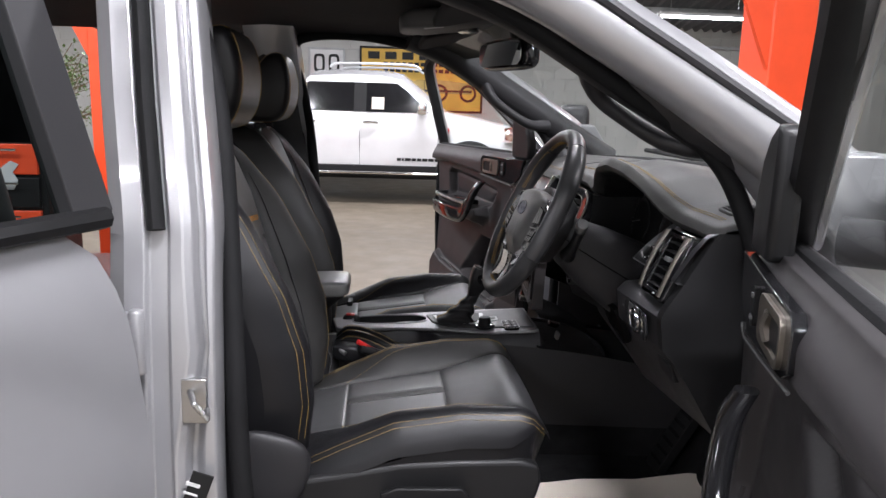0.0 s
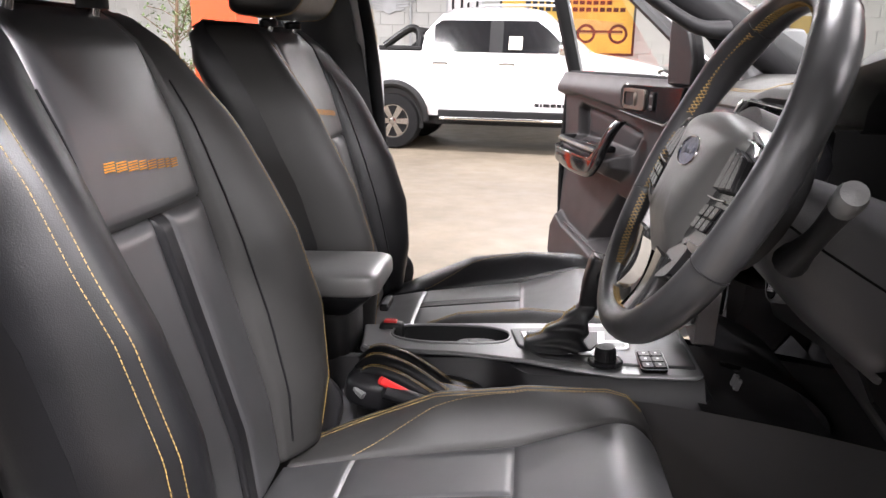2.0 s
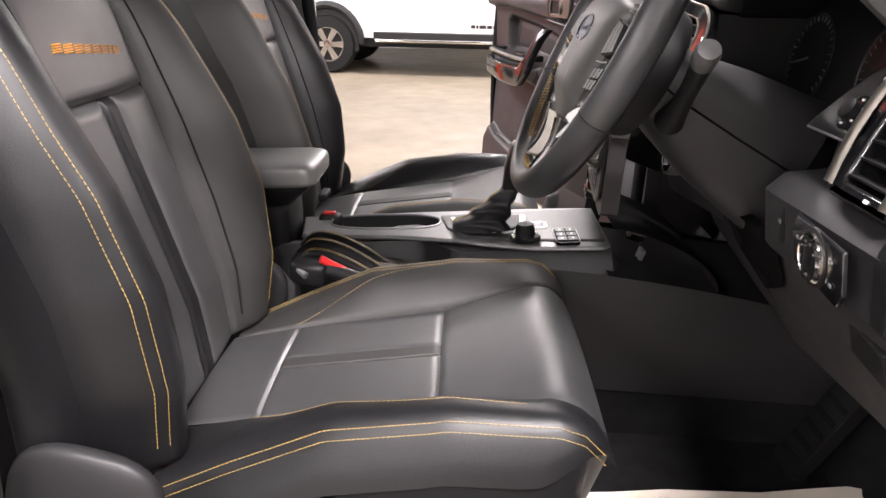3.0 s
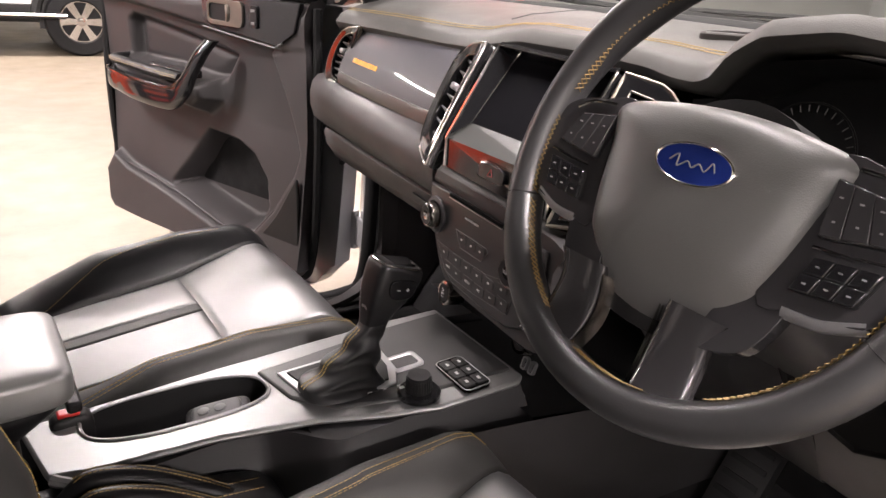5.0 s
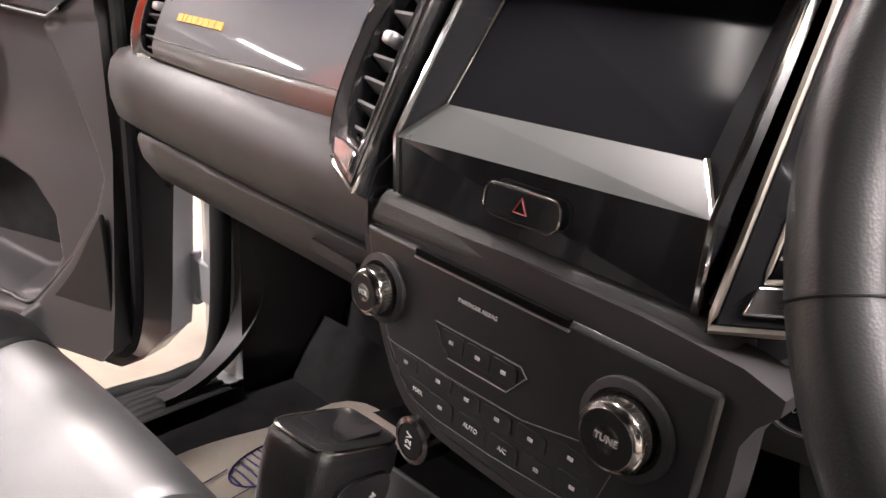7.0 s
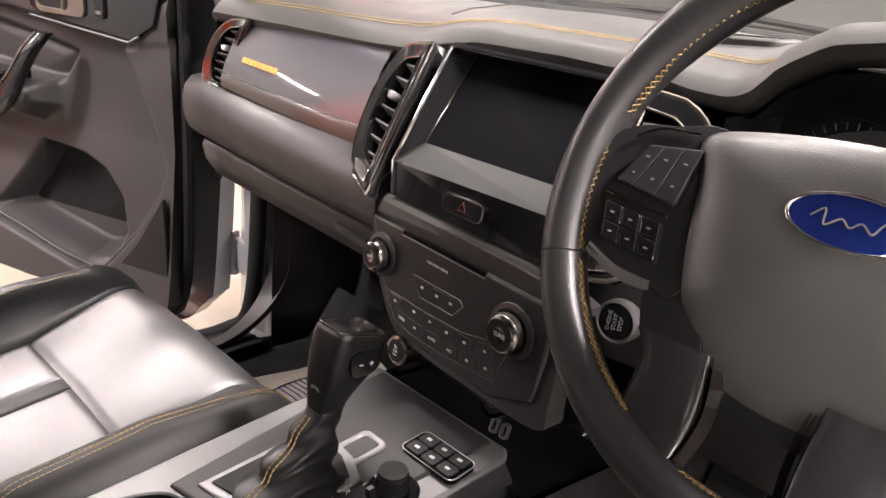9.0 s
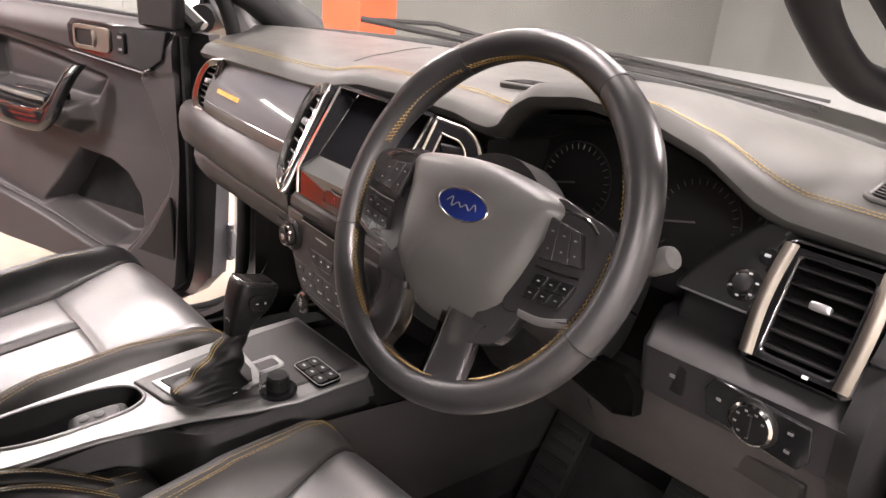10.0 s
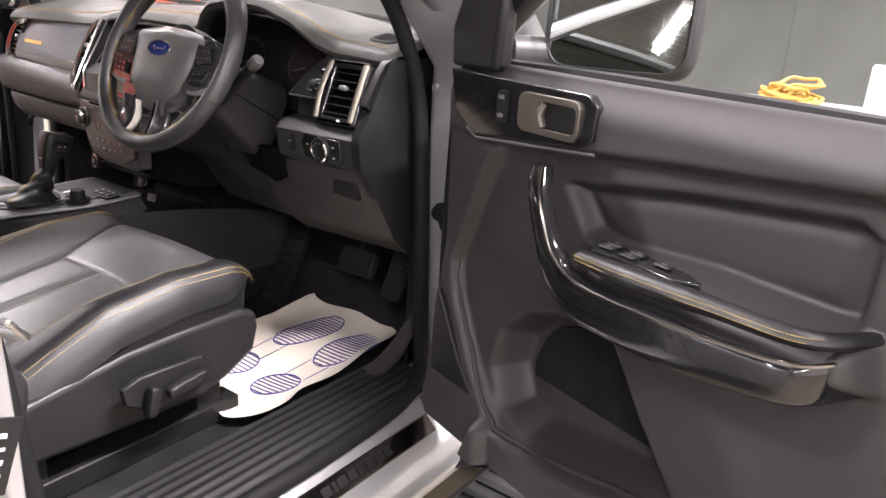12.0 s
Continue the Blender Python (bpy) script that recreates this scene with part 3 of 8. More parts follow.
# ---- the white pickup across the hall: local x towards its nose, y to its left ----
def white_pickup(at, rz):
    t = thing("white_pickup", "white double-cab pickup with black arches parked across the hall", "pickup truck", at, rz)
    W = 0.92
    def side(z):
        return W * lerp([0.35, 0.6, 0.9, 1.1, 1.25, 1.6, 1.8], [0.93, 0.98, 1.0, 0.99, 0.965, 0.85, 0.74], z)
    # cab: closed loft of half sections along x
    xs = [-1.2, -1.15, -0.92, -0.35, 0.12, 0.42, 0.78, 1.10, 1.15]
    roof = [1.25, 1.55, 1.77, 1.80, 1.79, 1.74, 1.5, 1.26, 1.2]
    def cab(u, v):
        i = u * (len(xs) - 1)
        x, zt = lerp(range(len(xs)), xs, i), lerp(range(len(xs)), roof, i)
        a = v * 2 - 1
        z = lerp([0, 0.16, 0.5, 0.62, 0.85, 1], [0.48, 0.60, 0.95, 1.12, zt - 0.10 * (zt > 1.3), zt], 1 - abs(a) ** 1.0)
        y = -math.copysign(side(z), a) if abs(a) > 0.02 else 0
        y *= 1 if abs(a) > 0.15 else abs(a) / 0.15
        return Vector((x, y, z))
    bm = B()
    surf(bm, cab, 32, 40, capu=True)
    part("cab", bm, M_WHITE, t, sharp=50)
    def bonnet(u, v):
        x = 1.10 + 1.14 * u
        zt = lerp([0, 0.4, 0.85, 1], [1.26, 1.2, 1.1, 0.98], u)
        a = v * 2 - 1
        z = lerp([0, 0.3, 0.75, 1], [0.55, 0.75, zt - 0.05, zt], 1 - abs(a))
        w = W * lerp([0, 0.6, 1], [1.0, 0.99, 0.84], u)
        return Vector((x, -se(a, 0.35) * w if abs(a) > 0.01 else 0, z))
    bm = B()
    surf(bm, bonnet, 12, 32, capu=True)
    part("bonnet", bm, M_WHITE, t, sharp=50)
    bm = B()
    for s in (-1, 1):
        surf(bm, lambda u, v, s=s: Vector((-2.55 + 1.36 * u, s * (0.92 - 0.06 * abs(v - 0.5)), 0.62 + 0.62 * v)), 4, 6)
        surf(bm, lambda u, v, s=s: Vector((-2.55 + 1.36 * u, s * (0.86 - 0.05 * v), 1.24 - 0.5 * v)), 4, 2)
    surf(bm, lambda u, v: Vector((-2.55, -0.9 + 1.8 * u, 0.62 + 0.62 * v)), 6, 4)
    part("load_bed", bm, M_WHITE, t, sharp=50)
    bm = B()
    box(bm, (-1.87, 0, 1.27), (1.36, 1.76, 0.06))
    part("bed_cover", bm, M_DARK, t, bevel=0.02)
    bm = B()
    for s in (-1, 1):
        tube(bm, spline([(-1.24, s * 0.80, 1.28), (-1.26, s * 0.76, 1.46), (-1.36, s * 0.76, 1.50), (-1.52, s * 0.80, 1.42), (-1.72, s * 0.84, 1.29)], 6), 0.075, 10, flat=0.6)
    tube(bm, [(-1.30, -0.76, 1.48), (-1.30, 0.76, 1.48)], 0.045, 8)
    part("sports_bar", bm, M_DARK, t)
    # side windows and pillars stand a few millimetres off the skin
    def pane(pts, mat, name, off, s, label=""):
        bm = B()
        vs = [Vector((x, s * (side(z) + off), z)) for x, z in pts]
        a = [bm.verts.new(v) for v in vs]
        b = [bm.verts.new(v - Vector((0, s * 0.02, 0))) for v in vs]
        bm.faces.new(a)
        bm.faces.new(b[::-1])
        for i in range(len(a)):
            k = (i + 1) % len(a)
            bm.faces.new((a[i], b[i], b[k], a[k]))
        return part(name, bm, mat, t, label)
    for s in (-1, 1):
        pane([(-1.02, 1.235), (-0.26, 1.235), (-0.26, 1.60), (-0.92, 1.60), (-1.02, 1.54)], M_GLOSS, "rear_window", 0.006, s, "dark privacy glass window")
        pane([(-0.08, 1.235), (0.84, 1.235), (0.52, 1.50), (0.36, 1.60), (-0.08, 1.60)], M_GLOSS, "front_window", 0.006, s, "dark front door window")
        pane([(-0.26, 1.235), (-0.08, 1.235), (-0.08, 1.60), (-0.26, 1.60)], M_DARK, "door_pillar", 0.008, s)
        pane([(0.0, 1.27), (0.18, 1.27), (0.18, 1.42), (0.0, 1.42)], M_PAPER, "window_patch", 0.012, s, "pale patch on the window")
        for x in (-1.02, -0.11):
            bm = B()
            tube(bm, spline([(x, s * 0.935, 1.10), (x + 0.05, s * 0.96, 1.105), (x + 0.15, s * 0.96, 1.105), (x + 0.2, s * 0.935, 1.10)], 4), 0.016, 8)
            part("door_handle", bm, M_CHROME, t, "chrome door handle")
        bm = B()
        for x in (-1.10, -0.17, 0.98):
            tube(bm, [(x, s * (side(0.56) + 0.001), 0.56), (x, s * (side(0.9) + 0.001), 0.9), (x, s * (side(1.2) + 0.001), 1.2)], 0.004, 4)
        part("door_gap", bm, M_DARK, t)
        bm = B()
        x = 0.38
        for w in (0.06, 0.03, 0.09, 0.07, 0.06, 0.08, 0.08, 0.07):
            box(bm, (x + w / 2, s * (side(0.64) + 0.002), 0.64), (w, 0.006, 0.038))
            x += w + 0.012
        part("door_lettering", bm, M_DARK, t, "row of black bars low on the door", kind="stuff")
        bm = B()
        box(bm, (0.2, s * 0.94, 0.44), (2.2, 0.16, 0.05))
        box(bm, (0.2, s * 0.88, 0.51), (2.3, 0.06, 0.10))
        part("side_step", bm, M_DARK, t, bevel=0.015)
        bm = B()
        tube(bm, [(-0.9, s * 1.02, 0.455), (1.3, s * 1.02, 0.455)], 0.02, 8)
        part("step_trim", bm, M_CHROME, t)
        bm = B()
        pillow(bm, (0.74, s * 1.04, 1.29), (0.15, 0.22, 0.17), None, 0.5, 0.5, 10, 14)
        mi = part("door_mirror", bm, M_CHROME, t, "chrome door mirror")
        for x in (-1.58, 1.45):
            bm = B()
            pts = [(x + 0.46 * math.cos(a), s * (0.93 + 0.02 * math.sin(a)), 0.40 + 0.50 * math.sin(a)) for a in [math.pi * k / 18 for k in range(19)]]
            tube(bm, pts, 0.055, 8)
            part("wheel_arch", bm, M_DARK, t, "black plastic wheel arch flare")
            bm = B()
            plate(bm, [(0.43 * math.cos(a), 0.49 * math.sin(a)) for a in [math.pi * k / 16 for k in range(17)]] + [(-0.43, -0.1), (0.43, -0.1)], 0.02, frame_of((x, s * 0.935, 0.40), (1, 0, 0), (0, 0, 1)))
            part("arch_liner", bm, M_DARK, t)
            wh = B()
            lathe(wh, [(0.22, -0.12), (0.36, -0.12), (0.385, -0.09), (0.385, 0.09), (0.36, 0.12), (0.24, 0.125), (0.22, 0.09)], axis((x, s * 0.85, 0.385), (0, s, 0)), 36)
            wheel = part("wheel", wh, M_RUBBER, t, "black tyre on alloy rim")
            bm = B()
            for k in range(6):
                a = 2 * math.pi * k / 6
                c, d = Vector((math.cos(a), 0, math.sin(a))), Vector((-math.sin(a), 0, math.cos(a)))
                o = Vector((x, s * 0.955, 0.385))
                vs = [o + c * r + d * w for r, w in ((0.04, -0.03), (0.225, -0.045), (0.225, 0.045), (0.04, 0.03))]
                lo = [bm.verts.new(v - Vector((0, s * 0.04, 0))) for v in vs]
                hi = [bm.verts.new(v) for v in vs]
                bm.faces.new(hi)
                for i in range(4):
                    bm.faces.new((hi[i], lo[i], lo[(i + 1) % 4], hi[(i + 1) % 4]))
            lathe(bm, [(0.05, 0.0), (0.05, 0.11), (0.03, 0.115)], axis((x, s * 0.85, 0.385), (0, s, 0)), 16)
            lathe(bm, [(0.235, 0.03), (0.235, 0.1), (0.215, 0.1), (0.215, 0.03)], axis((x, s * 0.85, 0.385), (0, s, 0)), 32)
            part("rim", bm, M_SMOKED, wheel)
        bm = B()
        pillow(bm, (2.08, s * 0.72, 0.98), (0.3, 0.36, 0.2), None, 0.6, 0.6, 10, 14)
        part("headlight", bm, M_CHROME, t)
        bm = B()
        box(bm, (1.06, s * 0.925, 1.02), (0.16, 0.02, 0.07))
        part("wing_vent", bm, M_RED, t, bevel=0.01)
        bm = B()
        box(bm, (-2.54, s * 0.86, 1.0), (0.08, 0.12, 0.36))
        part("tail_light", bm, M_RED, t, bevel=0.02)
        bm = B()
        tube(bm, spline([(-0.65, s * 0.60, 1.79), (-0.5, s * 0.6, 1.84), (0.5, s * 0.6, 1.84), (0.7, s * 0.6, 1.78)], 5), 0.016, 8)
        part("roof_rail", bm, M_SIGNGREY, t)
    bm = B()
    box(bm, (-0.2, 0, 0.5), (4.3, 1.5, 0.3))
    part("chassis", bm, M_DARK, t)
    # the body stands tall over its wheels
    for ob in t.children:
        if not ob.name.startswith(("wheel", "arch")):
            for v in ob.data.vertices:
                v.co.z += 0.14 * max(0.0, v.co.z - 0.55)
    return t

white_pickup((-0.35, 10.0, 0), -5)
# ---- the silver pickup: x to its nose, y to its left, hub of the wheel at x 0 ----
truck = thing("silver_pickup_body", "silver double-cab pickup body with open front doors", "pickup truck")

def ring_pts(s):
    """The seal round a front door opening."""
    return [(0.335, s * 0.735, 0.66), (0.340, s * 0.716, 0.92), (0.333, s * 0.704, 1.13), (0.314, s * 0.692, 1.24), (0.25, s * 0.668, 1.37), (0.09, s * 0.665, 1.475), (-0.12, s * 0.65, 1.598),
            (-0.30, s * 0.64, 1.648), (-0.50, s * 0.640, 1.65), (-0.574, s * 0.648, 1.605), (-0.541, s * 0.664, 1.45), (-0.520, s * 0.705, 1.27), (-0.500, s * 0.765, 0.9),
            (-0.475, s * 0.775, 0.66), (-0.43, s * 0.785, 0.59), (-0.2, s * 0.80, 0.588), (0.15, s * 0.795, 0.588), (0.29, s * 0.765, 0.60)]

for s in (-1, 1):
    bm = B()
    tube(bm, spline(ring_pts(s), 6, True), 0.016, 12, True)
    part("door_seal", bm, M_RUBBER, truck, "black rubber door seal")
    # a-pillar, painted outside
    bm = B()
    ap = [((0.46, 0.80, 1.20), 0.075), ((0.40, 0.775, 1.32), 0.066), ((0.28, 0.75, 1.415), 0.056), ((0.09, 0.725, 1.535), 0.05), ((-0.12, 0.70, 1.645), 0.05), ((-0.4, 0.69, 1.70), 0.05), ((-0.62, 0.69, 1.71), 0.05), ((-1.2, 0.68, 1.70), 0.05)]
    pts = spline([(p[0], s * p[1], p[2]) for p, _ in ap], 5)
    tube(bm, pts, [lerp(range(len(ap)), [r for _, r in ap], i / 5) for i in range(len(pts))], 14)
    part("pillar_and_roof_rail", bm, M_SILVER, truck, "silver painted pillar")
    bm = B()
    tube(bm, spline([(0.33, s * 0.765, 1.335), (0.09, s * 0.745, 1.50), (-0.12, s * 0.715, 1.625), (-0.4, s * 0.70, 1.672)], 6), 0.010, 8)
    tube(bm, spline([(0.36, s * 0.81, 1.385), (0.1, s * 0.775, 1.545), (-0.12, s * 0.748, 1.665), (-0.4, s * 0.74, 1.715)], 6), 0.009, 8)
    part("drip_strip", bm, M_PLASTIC, truck, "dark grey drip channel strip")
    # inner pillar trim
    bm = B()
    tp = spline([(0.50, s * 0.70, 1.27), (0.36, s * 0.685, 1.35), (0.12, s * 0.64, 1.49), (-0.06, s * 0.605, 1.60), (-0.2, s * 0.58, 1.655)], 6)
    tube(bm, tp, 0.046, 12)
    part("pillar_trim", bm, M_PLASTIC, truck, "black inner pillar trim")
    # hinge pillar
    def hp(u, v, s=s):
        z = 0.45 + 0.94 * u
        dx = -0.72 * max(0.0, z - 1.235)
        xo = lerp([0.45, 0.7, 1.28], [0.40, 0.42, 0.44], z)
        prof = [(0.358, 0.712), (0.360, 0.760), (0.368, 0.805), (0.380, 0.846), (xo - 0.01, 0.876), (xo + 0.10, 0.895), (xo + 0.12, 0.74), (0.38, 0.695)]
        i = v * len(prof)
        a, b = prof[int(i) % 8], prof[(int(i) + 1) % 8]
        f = i - int(i)
        return Vector((a[0] + (b[0] - a[0]) * f + dx, s * (a[1] + (b[1] - a[1]) * f - 0.25 * max(0.0, z - 1.235)), z))
    bm = B()
    surf(bm, hp, 24, 16, cv=True, capu=True)
    part("hinge_pillar", bm, M_SILVER, truck, "silver painted hinge pillar", bevel=0.006)
    for z in (0.72, 1.13):
        bm = B()
        box(bm, (0.40, s * 0.84, z), (0.06, 0.07, 0.075))
        tube(bm, [(0.375, s * 0.865, z - 0.05), (0.375, s * 0.865, z + 0.05)], 0.012, 8)
        part("door_hinge", bm, M_SILVER, truck, bevel=0.004)
    bm = B()
    lathe(bm, [(0.0, 0.009), (0.006, 0.008), (0.0085, 0.005), (0.0085, 0.0)], axis((0.357, s * 0.722, 1.195), (-1, 0, 0)), 14)
    part("stop_buffer", bm, M_SILVER, truck)
    bm = B()
    lathe(bm, [(0.0, 0.022), (0.014, 0.02), (0.02, 0.008), (0.02, 0)], axis((0.345, s * 0.765, 0.955), (-1, s * -0.1, 0)), 14)
    tube(bm, spline([(0.33, s * 0.77, 0.955), (0.31, s * 0.80, 0.93), (0.33, s * 0.85, 0.90)], 5), 0.008, 8)
    part("wiring_grommet", bm, M_RUBBER, truck, "black wiring grommet")
    # b-pillar
    def bp(u, v, s=s):
        z = 0.45 + 1.24 * u
        yo = lerp([0.45, 0.9, 1.15, 1.28, 1.45, 1.69], [0.86, 0.86, 0.845, 0.825, 0.78, 0.70], z)
        g = lerp([0.45, 0.95, 1.02, 1.10, 1.22, 1.69], [-0.014, -0.014, -0.004, 0.007, 0.0, 0.0], z)
        prof = [(-0.522, -0.10 - 0.03 * smooth((z - 1.2) / 0.15)), (-0.515, -0.036), (-0.519, -0.022), (-0.530 + g * 0.4, -0.020), (-0.533 + g, -0.032), (-0.541 + g, -0.032), (-0.544 + g, -0.010), (-0.556 + g, -0.002), (-0.574, -0.004), (-0.577, -0.014), (-0.603, -0.014), (-0.606, -0.002), (-0.634, -0.006), (-0.660, -0.030), (-0.68, -0.12), (-0.60, -0.14)]
        a = prof[round(v * 16) % 16]
        return Vector((a[0] - 0.11 * max(0.0, z - 1.27), s * (yo + a[1]), z))
    bm = B()
    surf(bm, bp, 40, 16, cv=True, capu=True)
    part("centre_pillar", bm, M_SILVER, truck, "silver painted centre pillar with pressed flanges", bevel=0.003, sharp=30)
    bm = B()
    tube(bm, [(-0.590, s * 0.826, 1.265), (-0.609, s * 0.783, 1.44), (-0.635, s * 0.703, 1.68)], 0.0145, 10, flat=0.8)
    part("pillar_strip", bm, M_RUBBER, truck, "black rubber strip")
    bm = B()
    def cover(u, v, s=s, out=0.0):
        z = 0.75 + 0.93 * u
        x = lerp([0.75, 1.0, 1.17, 1.30, 1.42, 1.60], [-0.505, -0.508, -0.520, -0.540, -0.558, -0.592], z)
        return Vector((x + (-0.70 - x) * v, s * (0.70 - 0.09 * u - 0.02 * math.sin(math.pi * v) + out), z))
    surf(bm, cover, 12, 6)
    surf(bm, lambda u, v, s=s: cover(u, v, s, 0.035), 12, 6)
    part("pillar_cover", bm, M_PLASTIC, truck, "black inner pillar cover")
    # sill
    bm = B()
    prof = [(0.70, 0.595), (0.785, 0.582), (0.805, 0.574), (0.835, 0.545), (0.862, 0.512), (0.878, 0.49), (0.882, 0.45), (0.86, 0.40), (0.70, 0.40)]
    surf(bm, lambda u, v, s=s: Vector((-1.9 + 2.42 * u, s * prof[round(v * 9) % 9][0], prof[round(v * 9) % 9][1])), 6, 9, cv=True, capu=True)
    part("sill", bm, M_SILVER, truck, "silver painted sill", bevel=0.006)
    bm = B()
    surf(bm, lambda u, v, s=s: Vector((-0.48 + 0.8 * u, s * (0.66 + 0.135 * v), 0.612 + 0.0018 * math.cos(v * 46) - 0.022 * v * v)), 8, 36)
    surf(bm, lambda u, v, s=s: Vector((-0.48 + 0.8 * u, s * (0.66 + 0.135 * v), 0.575 - 0.01 * v)), 1, 1)
    part("scuff_plate", bm, M_DARK, truck, "black ribbed scuff plate")
    bm = B()
    box(bm, (0.02, s * 0.836, 0.5465), (0.46, 0.040, 0.006), Matrix.Rotation(radians(-48 * s), 3, "X"))
    sc = part("sill_plaque", bm, M_SMOKED, truck, "dark metal sill plaque", bevel=0.002)
    bm = B()
    x = -0.06
    for w in (0.02, 0.008, 0.02, 0.018, 0.016, 0.02, 0.018, 0.018):
        box(bm, (x + w / 2, s * 0.8385, 0.549), (w, 0.018, 0.003), Matrix.Rotation(radians(-48 * s), 3, "X"))
        x += w + 0.006
    part("plaque_lettering", bm, M_DARK, sc, "row of dark bars", kind="stuff")
    bm = B()
    box(bm, (-0.3, s * 0.99, 0.40), (2.1, 0.17, 0.05))
    part("side_step", bm, M_DARK, truck, "black side step with ribbed tread", bevel=0.02)
    bm = B()
    for k in range(9):
        box(bm, (0.05 + 0.05 * k, s * 0.99, 0.4275), (0.018, 0.12, 0.006))
    part("step_tread", bm, M_RUBBER, truck, kind="stuff")
    bm = B()
    tube(bm, spline([(0.30, s * 0.84, 0.45), (0.42, s * 0.93, 0.44), (0.62, s * 0.99, 0.40)], 6), 0.035, 10)
    part("step_bracket", bm, M_DARK, truck)
    # front wing
    def wing(u, v, s=s):
        x = 0.47 + 1.5 * u
        z = 0.55 + 0.68 * v
        zt = lerp([0, 0.5, 1], [1.25, 1.2, 1.08], u)
        z = 0.55 + (zt - 0.55) * v
        return Vector((x, s * (0.90 - 0.05 * (v - 0.6) ** 2 - 0.10 * max(0, u - 0.6) - 0.10 * max(0, v - 0.85) / 0.15 * 0.5), z))
    bm = B()
    surf(bm, wing, 12, 10)
    surf(bm, lambda u, v, s=s: wing(u, v, s) + Vector((0.0, -s * 0.05, -0.01)), 12, 10)
    part("front_wing", bm, M_SILVER, truck, "silver painted front wing")
    bm = B()
    surf(bm, lambda u, v, s=s: Vector((0.43 + 0.05 * v, s * (0.80 + 0.1 * u), 1.245 + 0.03 * (1 - u))), 3, 2)
    part("wing_filler", bm, M_SILVER, truck)

# bonnet and cowl
bm = B()
def bon(u, v):
    x = lerp([0, 1], [0.82, 1.95], u) - 0.22 * abs(2 * v - 1) ** 2 * (1 - u)
    return Vector((x, -0.80 + 1.6 * v, lerp([0, 0.4, 1], [1.262, 1.235, 1.09], u) + 0.04 * (1 - (2 * v - 1) ** 2) - 0.03 * abs(2 * v - 1) ** 6))
surf(bm, bon, 12, 24)
surf(bm, lambda u, v: bon(u, v) - Vector((0, 0, 0.04)), 12, 24)
part("bonnet", bm, M_SILVER, truck, "silver painted bonnet")
bm = B()
surf(bm, lambda u, v: Vector((0.66 + 0.2 * u - 0.24 * abs(2 * v - 1) ** 2, -0.74 + 1.48 * v, 1.272 - 0.03 * u)), 4, 20)
surf(bm, lambda u, v: Vector((0.66 + 0.2 * u - 0.24 * abs(2 * v - 1) ** 2, -0.74 + 1.48 * v, 1.22)), 1, 20)
part("cowl", bm, M_DARK, truck, "black plastic cowl")
for a, b in (((0.80, -0.35, 1.285), (0.72, 0.42, 1.30)), ((0.74, 0.30, 1.29), (0.62, 0.66, 1.31))):
    bm = B()
    tube(bm, [a, b], 0.008, 6)
    tube(bm, [(a[0] + 0.03, a[1], a[2] + 0.006), ((a[0] + b[0]) / 2 + 0.02, (a[1] + b[1]) / 2, (a[2] + b[2]) / 2 + 0.02), b], 0.006, 6)
    part("wiper", bm, M_RUBBER, truck, "black windscreen wiper")

def screen_pt(u, v, off=0.0):
    """Windscreen surface: u from base to top, v across."""
    a = 2 * v - 1
    xb, xt = 0.66 - 0.24 * a * a, -0.09 - 0.09 * a * a
    yb, yt = 0.70 * a, 0.585 * a
    return Vector((xb + (xt - xb) * u + 0.03 * math.sin(math.pi * u) + off, yb + (yt - yb) * u, 1.29 + (1.655 - 1.29) * u + off * 0.5 + 0.02 * math.sin(math.pi * u) - 0.012 * a * a))
bm = B()
surf(bm, screen_pt, 10, 20)
ws = part("windscreen", bm, M_GLASS, truck, "clear windscreen glass")
ws.visible_shadow = False
bm = B()
surf(bm, lambda u, v: screen_pt(0.80 + 0.2 * u, v, 0.006), 2, 20)
part("screen_band", bm, M_DARK, truck, "black upper windscreen band")
bm = B()
tube(bm, [screen_pt(0.0, v / 20, 0.0) + Vector((0, 0, 0.004)) for v in range(21)], 0.010, 6)
part("screen_seal", bm, M_DARK, truck)

# roof, headliner, back of the cab
bm = B()
surf(bm, lambda u, v: Vector((-0.12 - 1.65 * u - 0.06 * (1 - abs(2 * v - 1) ** 2) * (1 - u) * -1, -0.68 + 1.36 * v, 1.70 + 0.09 * (1 - (2 * v - 1) ** 4) - 0.05 * (2 * u - 1) ** 2)), 10, 16)
part("roof", bm, M_SILVER, truck, "silver painted roof")
bm = B()
surf(bm, lambda u, v: Vector((-0.09 - 0.09 * (2 * v - 1) ** 2 - 1.6 * u, -0.655 + 1.31 * v, 1.652 + 0.035 * (1 - (2 * v - 1) ** 6) * min(1, u * 6 + 0.2))), 12, 18)
part("headliner", bm, M_HEADLINER, truck, "black fabric headliner")
bm = B()
box(bm, (-1.72, 0, 0.95), (0.06, 1.5, 0.9))
part("rear_bulkhead", bm, M_PLASTIC, truck, "dark cab rear wall")
for s in (-1, 1):
    bm = B()
    surf(bm, lambda u, v, s=s: Vector((-1.45 - 0.3 * v + 0.1 * u, s * (0.78 - 0.14 * u), 1.28 + 0.40 * u)), 3, 2)
    surf(bm, lambda u, v, s=s: Vector((-1.45 - 0.3 * v + 0.1 * u, s * (0.83 - 0.14 * u), 1.28 + 0.40 * u)), 3, 2)
    part("rear_quarter", bm, M_HEADLINER, truck, "dark rear quarter trim")
bm = B()
